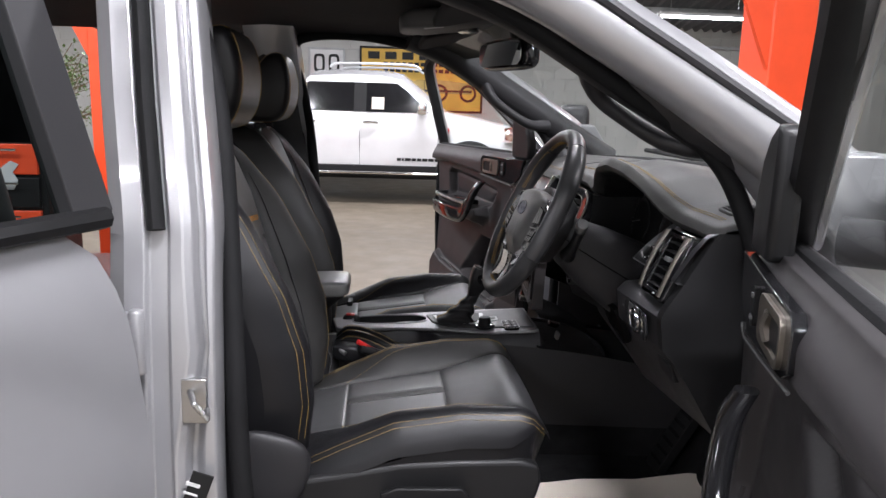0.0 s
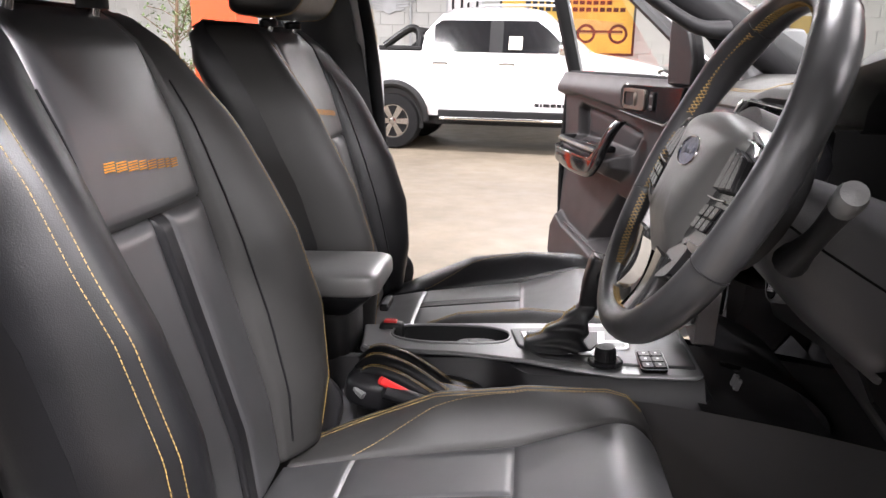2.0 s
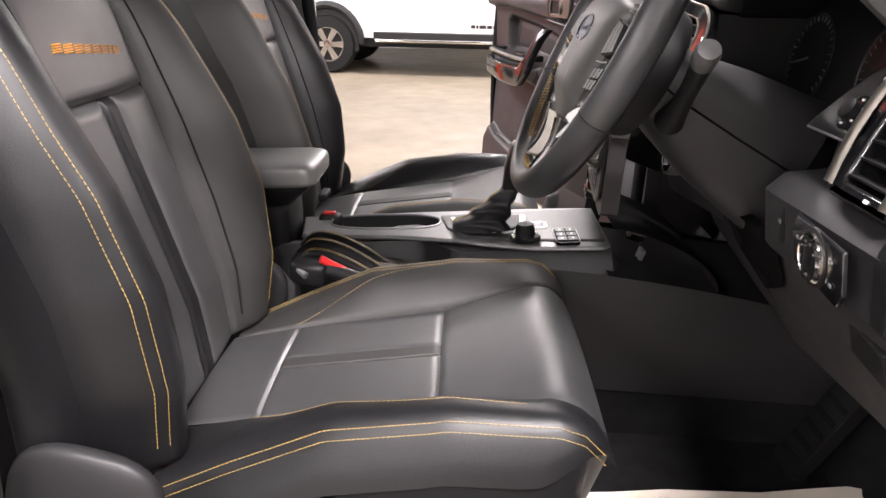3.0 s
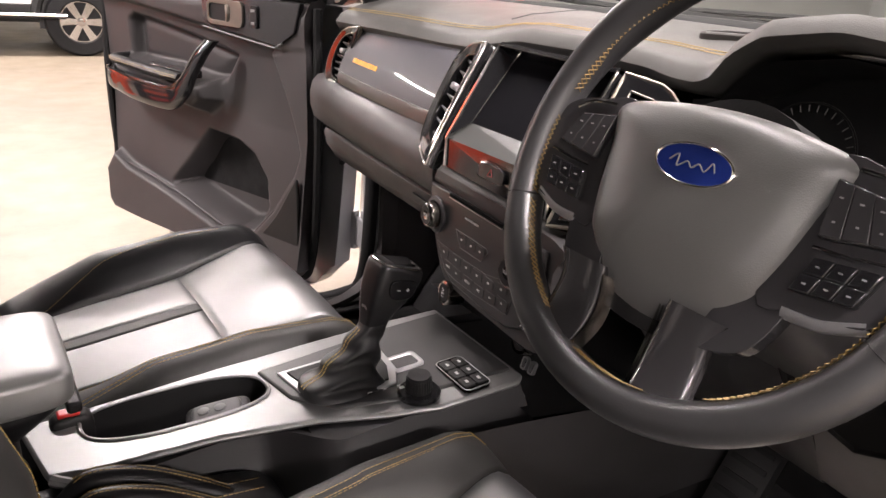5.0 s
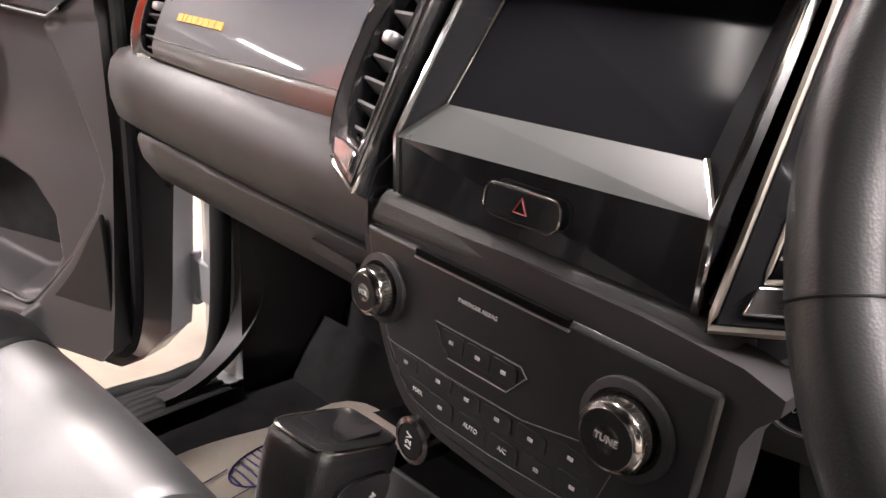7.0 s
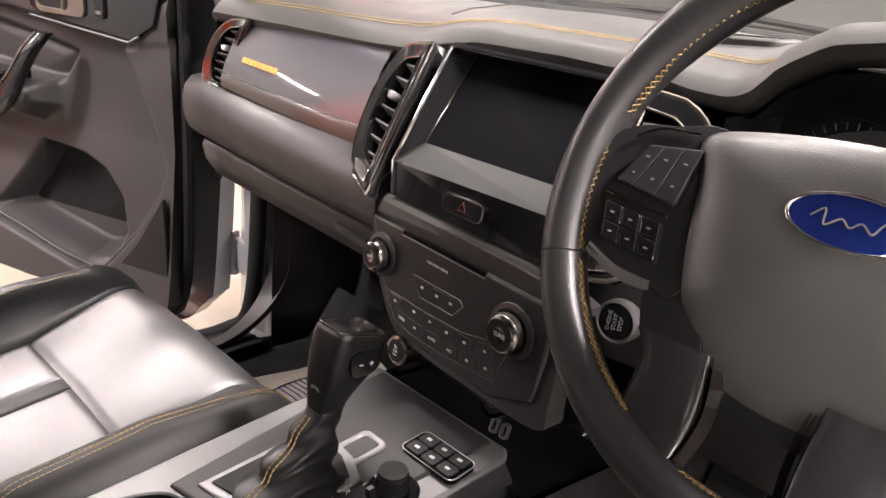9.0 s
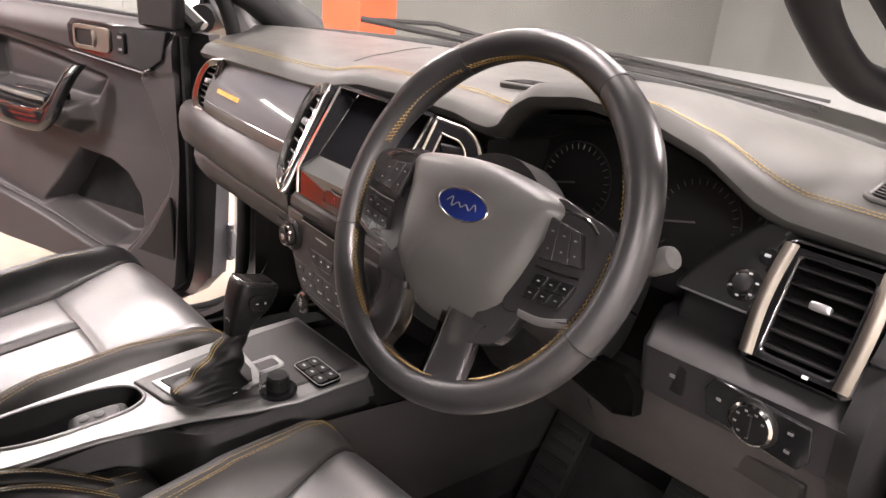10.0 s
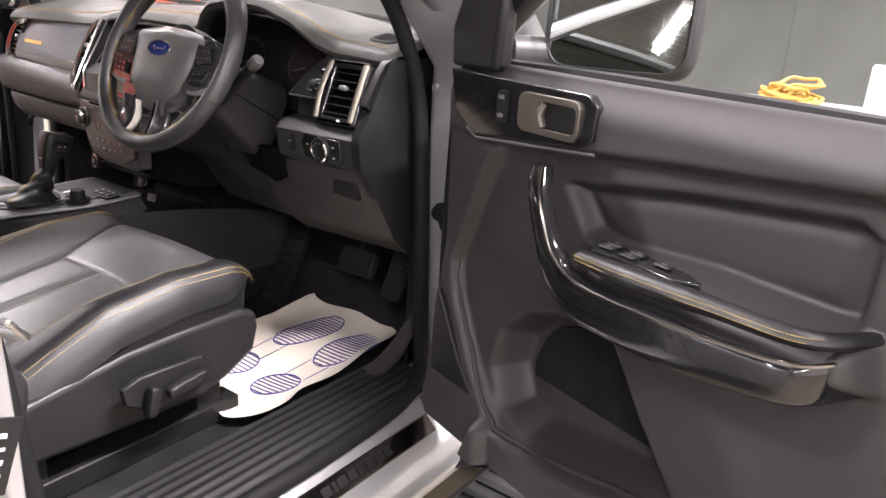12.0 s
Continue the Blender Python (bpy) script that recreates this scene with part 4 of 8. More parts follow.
surf(bm, lambda u, v: Vector((-1.74, -0.6 + 1.2 * v, 1.38 + 0.28 * u)), 1, 1)
g = part("rear_glass", bm, M_TINT, truck, "tinted rear window")

# floor pan, tunnel, firewall
bm = B()
surf(bm, lambda u, v: Vector((-1.7 + 2.2 * u, -0.70 + 1.4 * v, 0.585 + 0.10 * max(0, u - 0.97) / 0.03)), 66, 8)
surf(bm, lambda u, v: Vector((-1.7 + 2.2 * u, -0.70 + 1.4 * v, 0.54)), 2, 2)
part("floor_pan", bm, M_CARPET, truck, "black carpeted cabin floor")
bm = B()
surf(bm, lambda u, v: Vector((0.52 + 0.16 * u, -0.74 + 1.48 * v, 0.55 + 0.72 * u)), 6, 4)
surf(bm, lambda u, v: Vector((0.62 + 0.12 * u, -0.74 + 1.48 * v, 0.55 + 0.70 * u)), 2, 2)
part("firewall", bm, M_CARPET, truck, "black carpeted bulkhead")
for s in (-1, 1):
    bm = B()
    surf(bm, lambda u, v, s=s: Vector((0.35 + 0.28 * u, s * (0.682 - 0.02 * u), 0.58 + 0.52 * v)), 4, 4)
    surf(bm, lambda u, v, s=s: Vector((0.37 + 0.26 * u, s * (0.71 - 0.02 * u), 0.58 + 0.52 * v)), 1, 1)
    part("kick_panel", bm, M_DOORCARD, truck, "charcoal kick panel")
    # moulded sweep from the kick panel down to the scuff plate
    bm = B()
    def sweep_down(u, v, s=s, drop=0.0):
        a = math.pi / 2 * min(1.0, u * 2)
        rise = max(0.0, u * 2 - 1) * 0.26
        return Vector((0.215 + (0.142 + 0.03 * v * smooth(u * 2)) * math.sin(a) + drop * math.sin(a), s * (0.712 - 0.034 * v), 0.758 + rise - (0.140 - 0.006 * v) * math.cos(a) - drop * math.cos(a)))
    surf(bm, sweep_down, 32, 4)
    surf(bm, lambda u, v, s=s: sweep_down(u, v, s, 0.012), 32, 4)
    surf(bm, lambda u, v, s=s: sweep_down(u, 1, s, 0.012 * v), 32, 1)
    part("sill_sweep", bm, M_DOORCARD, truck, "charcoal moulded sill trim")
# rear bench
bm = B()
pillow(bm, (-1.2, 0, 0.86), (0.5, 1.3, 0.2), None, 0.4, 0.3)
pillow(bm, (-1.55, 0, 1.12), (0.18, 1.3, 0.56), Matrix.Rotation(radians(-12), 3, "Y"), 0.4, 0.3)
for y in (-0.4, 0.4):
    pillow(bm, (-1.6, y, 1.42), (0.12, 0.28, 0.16), None, 0.5, 0.5)
part("rear_bench", bm, M_LEATHER, truck, "black leather rear bench")
# striker and sticker on the driver's side pillar
bm = B()
box(bm, (-0.543, -0.846, 1.03), (0.034, 0.010, 0.064))
tube(bm, [(-0.550, -0.845, 1.045), (-0.534, -0.885, 1.04), (-0.518, -0.885, 1.02), (-0.528, -0.845, 1.015)], 0.005, 6)
part("lock_striker", bm, M_STEEL, truck, "bare steel lock striker", bevel=0.002)
bm = B()
box(bm, (-0.547, -0.8565, 0.885), (0.030, 0.003, 0.085), Matrix.Rotation(radians(20), 3, "Y"))
stk = part("data_sticker", bm, M_DARK, truck, "black data sticker")
bm = B()
for k in range(4):
    box(bm, (-0.547 - 0.004 * k, -0.8585, 0.910 - 0.014 * k), (0.020, 0.002, 0.005 - 0.002 * (k % 2)), Matrix.Rotation(radians(20), 3, "Y"))
part("sticker_print", bm, M_MARK, stk, kind="stuff")

# overhead console, mirror, visors, grab handles
bm = B()
pillow(bm, (-0.13, 0.03, 1.645), (0.24, 0.2, 0.05), Matrix.Rotation(radians(-6), 3, "Y"), 0.4, 0.35)
oc = part("overhead_console", bm, M_SIGNDARK, truck, "grey overhead console")
for y in (-0.03, 0.09):
    bm = B()
    box(bm, (-0.17, y, 1.620), (0.05, 0.05, 0.006), Matrix.Rotation(radians(-6), 3, "Y"))
    part("map_lamp", bm, M_MARK, oc, "pale map lamp lens", bevel=0.004)
bm = B()
lathe(bm, [(0.026, 0.0), (0.026, -0.012), (0.018, -0.016), (0.0, -0.016)], Matrix.Translation((-0.08, 0.03, 1.63)), 18)
part("sensor_ring", bm, M_CHROME, oc, "chrome ring")
im = thing("rear_view_mirror", "black rear-view mirror hanging at the windscreen top", "mirror", (0.015, -0.02, 1.565))
bm = B()
MM = Matrix.Rotation(radians(18), 3, "Z")
pillow(bm, (0, 0, 0), (0.05, 0.24, 0.075), MM, 0.45, 0.4)
part("housing", bm, M_GLOSS, im)
bm = B()
plate(bm, rrect(0.215, 0.055, 0.02), 0.002, frame_of((0, 0, 0), MM @ Vector((0, 1, 0)), (0, 0, 1)))
bmesh.ops.translate(bm, verts=bm.verts, vec=MM @ Vector((-0.026, 0, 0)))
part("mirror_glass", bm, M_MIRROR, im, "reflecting glass")
bm = B()
tube(bm, [(0.015, 0, 0.01), (0.04, 0.0, 0.05), (0.02, 0, 0.09)], 0.014, 8)
pillow(bm, (0.05, 0, 0.06), (0.1, 0.09, 0.05), None, 0.5, 0.5, 10, 14)
part("stalk", bm, M_DARK, im)
for s in (-1, 1):
    bm = B()
    pillow(bm, (-0.10, s * 0.33, 1.632), (0.17, 0.40, 0.022), Matrix.Rotation(radians(-12), 3, "Y"), 0.35, 0.3)
    part("sun_visor", bm, M_HEADLINER, truck, "folded dark sun visor")
    bm = B()
    d = Vector((-0.30, -s * 0.03, 0.19)).normalized()
    o = Vector((0.24, s * 0.635, 1.395))
    n = Vector((-0.45, -s * 0.75, -0.55)).normalized()
    pts = [o - d * 0.02, o + d * 0.015 + n * 0.034, o + d * 0.06 + n * 0.050, o + d * 0.15 + n * 0.050, o + d * 0.195 + n * 0.034, o + d * 0.23]
    tube(bm, spline(pts, 8), [lerp([0, 8, 20, 32, 40], [0.030, 0.022, 0.018, 0.022, 0.030], i) for i in range(41)], 14, flat=0.75)
    part("grab_handle", bm, M_PLASTIC, truck, "black pillar grab handle")

# running gear, nose and load bed, so that the pickup stands complete on the floor
for s in (-1, 1):
    for x in (1.12, -2.10):
        AX = axis((x, s * 0.63, 0.385), (0, s, 0))
        bm = B()
        lathe(bm, [(0.22, 0.0), (0.34, 0.0), (0.375, 0.025), (0.385, 0.06), (0.385, 0.19), (0.375, 0.225), (0.34, 0.25), (0.22, 0.25), (0.22, 0.0)], AX, 40)
        tyre = part("tyre", bm, M_RUBBER, truck, "black road tyre")
        bm = B()
        lathe(bm, [(0.221, 0.01), (0.221, 0.235), (0.20, 0.232), (0.19, 0.16), (0.07, 0.19), (0.05, 0.215), (0.0, 0.215)], AX, 40)
        part("rim", bm, M_SATIN, tyre, "satin alloy rim")
    bm = B()
    box(bm, (-2.62, s * 0.875, 0.90), (1.46, 0.07, 0.52))
    part("bed_side", bm, M_SILVER, truck, "silver load bed side", bevel=0.02)
bm = B()
box(bm, (-2.62, 0, 0.70), (1.44, 1.66, 0.05))
part("bed_floor", bm, M_DARK, truck, "black bed liner", bevel=0.008)
bm = B()
box(bm, (-3.38, 0, 0.90), (0.06, 1.80, 0.50))
part("tailgate", bm, M_SILVER, truck, "silver tailgate", bevel=0.02)
bm = B()
box(bm, (1.985, 0, 0.82), (0.06, 1.60, 0.50))
part("grille_panel", bm, M_DARK, truck, "black front grille panel", bevel=0.03)
# ---- front doors, swung open; local u from the hinge, w towards the cabin face ----
def front_door(s, deg, hx, hy, name, label):
    t = thing(name, label, "car door", group="open front doors")
    a = radians(deg)
    o = Vector((hx, s * hy, 0))
    du, dn = Vector((-math.cos(a), s * math.sin(a), 0)), Vector((-math.sin(a), -s * math.cos(a), 0))
    def P(u, w, z):
        return o + du * u + dn * w + Vector((0, 0, z))
    L = 0.95
    def skin_w(z):
        return lerp([0.5, 0.7, 0.95, 1.2, 1.265], [0.015, -0.01, -0.025, -0.01, 0.01], z)
    rear = lambda z: lerp([0.5, 0.6, 0.75, 1.0, 1.265], [0.82, 0.90, 0.94, 0.955, 0.95], z)
    zlow = lambda u: lerp([0.02, 0.10, 0.5, 0.85, 0.95], [0.64, 0.55, 0.545, 0.56, 0.66], u)
    def sk(u, v):
        z = 0.55 + 0.698 * v
        uu = 0.02 + (rear(z) - 0.02) * u
        return P(uu, skin_w(z), max(z, zlow(uu)))
    bm = B()
    surf(bm, sk, 16, 16)
    surf(bm, lambda u, v: sk(u, v) + dn * 0.012, 16, 16)
    for u in (0, 1):
        surf(bm, lambda i, j, u=u: sk(u, j) + dn * (0.055 - 0.02 * j) * i, 1, 16)
    surf(bm, lambda i, j: sk(j, 0) + dn * 0.055 * i, 1, 16)
    surf(bm, lambda i, j: sk(j, 1) + dn * 0.035 * i, 1, 16)
    part("door_shell", bm, M_SILVER, t, "silver painted door shell")
    bm = B()
    tube(bm, spline([P(0.06, 0.075, 1.24), P(0.055, 0.075, 0.9), P(0.075, 0.075, 0.64), P(0.16, 0.075, 0.585), P(0.5, 0.075, 0.58), P(0.82, 0.075, 0.6), P(0.89, 0.075, 0.72), P(0.92, 0.07, 1.0), P(0.915, 0.06, 1.24)], 6), 0.011, 8)
    part("door_seal", bm, M_RUBBER, t, "black rubber seal")
    # card: one relief surface
    R = rear
    SHAPES = [([(0.03, 1.30), (1.0, 1.30), (1.0, 1.19), (0.80, 1.198), (0.55, 1.178), (0.43, 1.166), (0.15, 1.140), (0.03, 1.15)], 0.030, 0.009),
              ([(0.345, 1.105), (0.54, 1.136), (0.70, 1.154), (0.765, 1.160), (0.788, 1.145), (0.785, 1.03), (0.46, 1.02), (0.39, 1.045)], -0.034, 0.011),
              ([(0.375, 1.095), (0.54, 1.122), (0.70, 1.142), (0.755, 1.148), (0.765, 1.135), (0.762, 1.06), (0.46, 1.04), (0.41, 1.06)], 0.010, 0.018),
              ([(0.42, 1.030), (0.60, 1.045), (0.81, 1.042), (0.82, 0.995), (0.60, 0.965), (0.46, 0.955), (0.41, 0.99)], 0.060, 0.016),
              ([(0.02, 1.15), (0.195, 1.135), (0.14, 1.02), (0.100, 0.91), (0.118, 0.85), (0.18, 0.755), (0.262, 0.665), (0.30, 0.55), (0.02, 0.55)], 0.026, 0.008),
              ([(0.245, 0.660), (0.33, 0.652), (0.45, 0.674), (0.60, 0.704), (0.80, 0.735), (0.87, 0.765), (1.0, 0.58), (0.9, 0.48), (0.2, 0.48)], 0.028, 0.009),
              ([(0.232, 0.748), (0.268, 0.688), (0.33, 0.674), (0.45, 0.696), (0.605, 0.726), (0.535, 0.80), (0.458, 0.892), (0.35, 0.884), (0.29, 0.862), (0.244, 0.815)], -0.070, 0.016)]

    def relief(u, z):
        """How far the card stands out from the shell towards the cabin."""
        d = 0.045 - 0.045 * smooth((z - 1.19) / 0.085) ** 1.5
        for poly, h, soft in SHAPES:
            d += h * smooth(inside(u, z, poly) / soft * 0.5 + 0.5)
        return d
    def card(u, v):
        z = 0.60 + 0.665 * v
        uu = 0.074 + (R(z) - 0.03 - 0.074) * u
        zz = max(z, zlow(uu) + 0.045)
        return P(uu, skin_w(z) + 0.055 - 0.02 * v + relief(uu, zz), zz)
    bm = B()
    surf(bm, card, 170, 140)
    for u in (0, 1):
        surf(bm, lambda i, j, u=u: card(u, j) - dn * (0.05 * i), 1, 140)
    surf(bm, lambda i, j: card(j, 0) - dn * (0.05 * i), 1, 170)
    surf(bm, lambda i, j: card(j, 1) - dn * (0.05 * i), 1, 170)
    bmesh.ops.remove_doubles(bm, verts=bm.verts, dist=1e-5)
    part("door_card", bm, M_DOORCARD, t, "charcoal moulded door trim", sharp=78)
    W = lambda u, z: skin_w(z) + 0.055 - 0.02 * (z - 0.6) / 0.665 + relief(u, z)
    # black sheet across the recess, standing in for the shade in its depth
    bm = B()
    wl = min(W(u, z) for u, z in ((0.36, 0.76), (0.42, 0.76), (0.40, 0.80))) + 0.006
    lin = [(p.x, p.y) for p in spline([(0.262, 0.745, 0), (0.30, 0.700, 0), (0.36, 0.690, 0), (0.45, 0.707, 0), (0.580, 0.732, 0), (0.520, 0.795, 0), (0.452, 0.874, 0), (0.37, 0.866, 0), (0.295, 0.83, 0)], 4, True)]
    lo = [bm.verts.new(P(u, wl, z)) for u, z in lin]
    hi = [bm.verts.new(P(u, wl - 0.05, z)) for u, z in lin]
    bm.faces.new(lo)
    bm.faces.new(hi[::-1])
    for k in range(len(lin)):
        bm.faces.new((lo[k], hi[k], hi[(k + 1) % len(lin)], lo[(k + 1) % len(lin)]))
    part("pocket_shade", bm, M_CARPET, t, "black sheet for the pocket's shade")
    bm = B()
    rim = [(0.100, 0.905), (0.116, 0.855), (0.18, 0.758), (0.256, 0.672), (0.30, 0.659), (0.36, 0.664), (0.45, 0.681), (0.60, 0.711), (0.80, 0.741)]
    tube(bm, [P(p.x, W(p.x + 0.004, p.y - 0.006) - 0.002, p.y) for p in spline([(u, z, 0) for u, z in rim], 8)], 0.0045, 8)
    part("pocket_rim", bm, M_DOORCARD, t, "rounded pocket rim")
    # window-switch armrest with stitched edge
    bm = B()
    pts = [P(0.462, 0.150, 1.040), P(0.55, 0.155, 1.043), P(0.68, 0.150, 1.048), P(0.775, 0.135, 1.049), P(0.812, 0.060, 1.048)]
    tube(bm, spline(pts, 6), [lerp([0, 6, 24], [0.013, 0.017, 0.011], i) for i in range(25)], 10, flat=0.8)
    arm = part("armrest_edge", bm, M_LEATHER, t, "padded armrest edge")
    bm = B()
    for off in (0.010, 0.004):
        stitch(bm, [q + dn * 0.0155 + Vector((0, 0, off - 0.004)) for q in spline(pts, 6)], 0.0032, 0.0010, 0.0005)
    part("stitching", bm, M_THREAD, arm, "yellow double stitching", kind="stuff")
    bm = B()
    gp = spline([P(0.350, 0.132, 1.142), P(0.368, 0.150, 1.112), P(0.398, 0.160, 1.065), P(0.435, 0.165, 1.024), P(0.485, 0.165, 1.001), P(0.60, 0.168, 1.002), P(0.70, 0.160, 1.007), P(0.780, 0.142, 1.013), P(0.815, 0.060, 1.018)], 6)
    def glossy(u, v):
        p = gp[round(u * (len(gp) - 1))]
        k = round(u * (len(gp) - 1))
        hgt = lerp([0, 4, 14, 22, 30, 42], [0.014, 0.017, 0.020, 0.031, 0.031, 0.024], k)
        b = 2 * math.pi * v
        side = du if k < 16 else Vector((0, 0, 1))
        mixk = smooth((k - 12) / 10)
        side = (du * (1 - mixk) + Vector((0, 0, 1)) * mixk).normalized()
        return p + side * hgt * se(math.cos(b), 0.6) + dn * 0.013 * se(math.sin(b), 0.6) - Vector((0, 0, 0.012 * mixk))
    surf(bm, glossy, len(gp) - 1, 16, cv=True, capu=True)
    part("pull_handle", bm, M_GLOSS, t, "gloss black pull handle")
    bm = B()
    tube(bm, [p + dn * 0.012 + (Vector((0, 0, 0.013)) if k > 16 else du * 0.012) for k, p in enumerate(gp)], 0.003, 6)
    part("pull_trim", bm, M_SMOKED, t, "smoked chrome line")
    # black panel with the release handle
    def lay(uv):
        return [(u, z) for u, z in uv]
    FM = frame_of(P(0, 0.105, 0), du, (0, 0, 1))
    flip = 1 if FM.to_3x3().col[2].dot(dn) > 0 else -1
    bm = B()
    plate(bm, lay([(0.098, 1.185), (0.15, 1.152), (0.39, 1.172), (0.415, 1.185), (0.418, 1.232), (0.40, 1.247), (0.25, 1.247), (0.080, 1.250)]), 0.016 * flip, FM @ Matrix.Translation((0, 0, flip * 0.004)))
    part("handle_panel", bm, M_GLOSS, t, "gloss black handle panel", bevel=0.002)
    bm = B()
    plate(bm, rrect(0.128, 0.058, 0.015, 0.328, 1.207), 0.012 * flip, FM @ Matrix.Translation((0, 0, flip * 0.0095)), [rrect(0.078, 0.038, 0.009, 0.346, 1.207)])
    hd = part("release_bezel", bm, M_BEZEL, t, "brushed metal bezel", bevel=0.004)
    bm = B()
    plate(bm, rrect(0.078, 0.038, 0.009, 0.346, 1.207), 0.004 * flip, FM @ Matrix.Translation((0, 0, flip * 0.0055)))
    part("release_recess", bm, M_DARK, hd)
    bm = B()
    tube(bm, spline([P(0.318, 0.111, 1.19), P(0.313, 0.114, 1.207), P(0.319, 0.111, 1.224)], 4), 0.007, 8)
    part("release_lever", bm, M_BEZEL, hd, "satin metal release lever")
    bm = B()
    plate(bm, rrect(0.022, 0.05, 0.008, 0.225, 1.207), 0.006 * flip, FM @ Matrix.Translation((0, 0, flip * 0.010)))
    lk = part("lock_switch", bm, M_DARK, t, "door lock switch", bevel=0.002)
    bm = B()
    for z in (1.193, 1.221):
        plate(bm, rrect(0.012, 0.006, 0.002, 0.225, z), 0.002 * flip, FM @ Matrix.Translation((0, 0, flip * 0.012)))
    part("lock_marking", bm, M_DIM, lk)
    # grey line under the panel, painted in for its lip's lit top
    bm = B()
    tube(bm, [P(0.135, 0.110, 1.160), P(0.16, 0.110, 1.147), P(0.30, 0.108, 1.158), P(0.42, 0.106, 1.168)], 0.0024, 6)
    part("lip_light", bm, M_SIGNDARK, t, "grey line for the lit lip under the panel")
    # switches
    bm = B()
    FA = frame_of(P(0.0, 0.0, 1.056), du, dn)
    fz = 1 if FA.to_3x3().col[2].z > 0 else -1
    plate(bm, [(0.445, 0.095), (0.60, 0.10), (0.63, 0.118), (0.60, 0.142), (0.46, 0.138)], 0.02 * fz, FA)
    sw = part("switch_pod", bm, M_GLOSS, t, "gloss black switch pod", bevel=0.004)
    if s < 0:
        for k, (u, w) in enumerate([(0.485, 0.108), (0.485, 0.127), (0.525, 0.110), (0.525, 0.129), (0.57, 0.117)]):
            bm = B()
            box(bm, P(u, w, 1.059), (0.024, 0.014, 0.004), Matrix((du, dn, Vector((0, 0, 1)))).transposed())
            kn = part("window_switch", bm, M_DARK, sw, bevel=0.002)
        bm = B()
        for u, w in ((0.485, 0.108), (0.485, 0.127), (0.525, 0.110), (0.525, 0.129), (0.57, 0.117)):
            box(bm, P(u, w, 1.0612), (0.006, 0.002, 0.0008), Matrix((du, dn, Vector((0, 0, 1)))).transposed())
        part("switch_marking", bm, M_DIM, sw)
    # lower speaker grille and pocket void
    bm = B()
    FS = frame_of(P(0, 0, 0), du, (0, 0, 1))
    plate(bm, [(p.x, p.y) for p in spline([(0.086, 0.850, 0), (0.080, 0.74, 0), (0.084, 0.650, 0), (0.12, 0.616, 0), (0.19, 0.618, 0), (0.246, 0.638, 0), (0.225, 0.675, 0), (0.16, 0.748, 0), (0.104, 0.835, 0)], 3, True)], 0.01 * flip, FS @ Matrix.Translation((0, 0, flip * (W(0.13, 0.70) + 0.0015))))
    part("speaker_grille", bm, M_DARK, t, "fine black speaker grille", bevel=0.004)
    # window frame, glass, mirror
    bm = B()
    fr = spline([P(0.055, 0.035, 1.262), P(0.20, 0.06, 1.365), P(0.44, 0.10, 1.51), P(0.62, 0.13, 1.61), P(0.80, 0.145, 1.65), P(0.90, 0.14, 1.61), P(0.925, 0.09, 1.45), P(0.94, 0.03, 1.262)], 7)
    tube(bm, fr, 0.024, 8, flat=0.7)
    wf = part("window_frame", bm, M_DARK, t, "black window frame")
    bm = B()
    tube(bm, [p - dn * 0.02 for p in fr], 0.012, 8)
    part("frame_trim", bm, M_SILVER, wf)
    bm = B()
    def gl(u, v):
        uu = 0.19 + 0.74 * u
        zt = lerp([0.19, 0.44, 0.62, 0.80, 0.93], [1.355, 1.51, 1.61, 1.65, 1.5], uu)
        z = 1.255 + (zt - 1.255) * v
        return P(uu, 0.02 + 0.13 * (z - 1.255) / 0.39, z)
    surf(bm, gl, 12, 6)
    g = part("window_glass", bm, M_GLASS, t, "clear door glass")
    g.visible_shadow = False
    bm = B()
    tube(bm, spline([P(0.08, 0.045, 1.262), P(0.45, 0.05, 1.266), P(0.93, 0.045, 1.262)], 6), 0.013, 8, flat=0.7)
    part("belt_seal", bm, M_RUBBER, t)
    # mirror sail and mirror
    bm = B()
    plate(bm, [(0.062, 1.253), (0.185, 1.253), (0.192, 1.37), (0.190, 1.425), (0.170, 1.432), (0.12, 1.412), (0.085, 1.38), (0.058, 1.32)], 0.036 * flip, FM @ Matrix.Translation((0, 0, -flip * 0.006)))
    part("mirror_sail", bm, M_SHIELD, t, "black mirror corner cover", bevel=0.012, segs=3)
    # the mirror is folded in: its glass faces the rear of the truck
    mc = Vector((hx + 0.055, s * (hy + 0.252), 1.352))
    gn = Vector((-0.96, s * 0.25, 0)).normalized()
    gx = Vector((0, 0, 1)).cross(gn)
    MR = Matrix((gn, gx, Vector((0, 0, 1)))).transposed()
    bm = B()
    pillow(bm, mc - gn * 0.052, (0.12, 0.265, 0.215), MR, 0.35, 0.32)
    mh = part("mirror_housing", bm, M_PLASTIC, t, "charcoal folded door mirror housing")
    bm = B()
    FG = frame_of(mc + gn * 0.016, gx, (0.17, 0, 1))
    plate(bm, rrect(0.225, 0.175, 0.035), 0.004, FG)
    part("mirror_glass", bm, M_MIRROR, mh, "reflecting mirror glass")
    bm = B()
    surf(bm, lambda u, v: FG @ Vector((rrect(0.238 - 0.013 * u, 0.188 - 0.013 * u, 0.038)[round(v * 24) % 24][0], rrect(0.238 - 0.013 * u, 0.188 - 0.013 * u, 0.038)[round(v * 24) % 24][1], 0.008 * math.sin(math.pi * u) - 0.006)), 4, 24, cv=True)
    part("mirror_rim", bm, M_DARK, mh)
    bm = B()
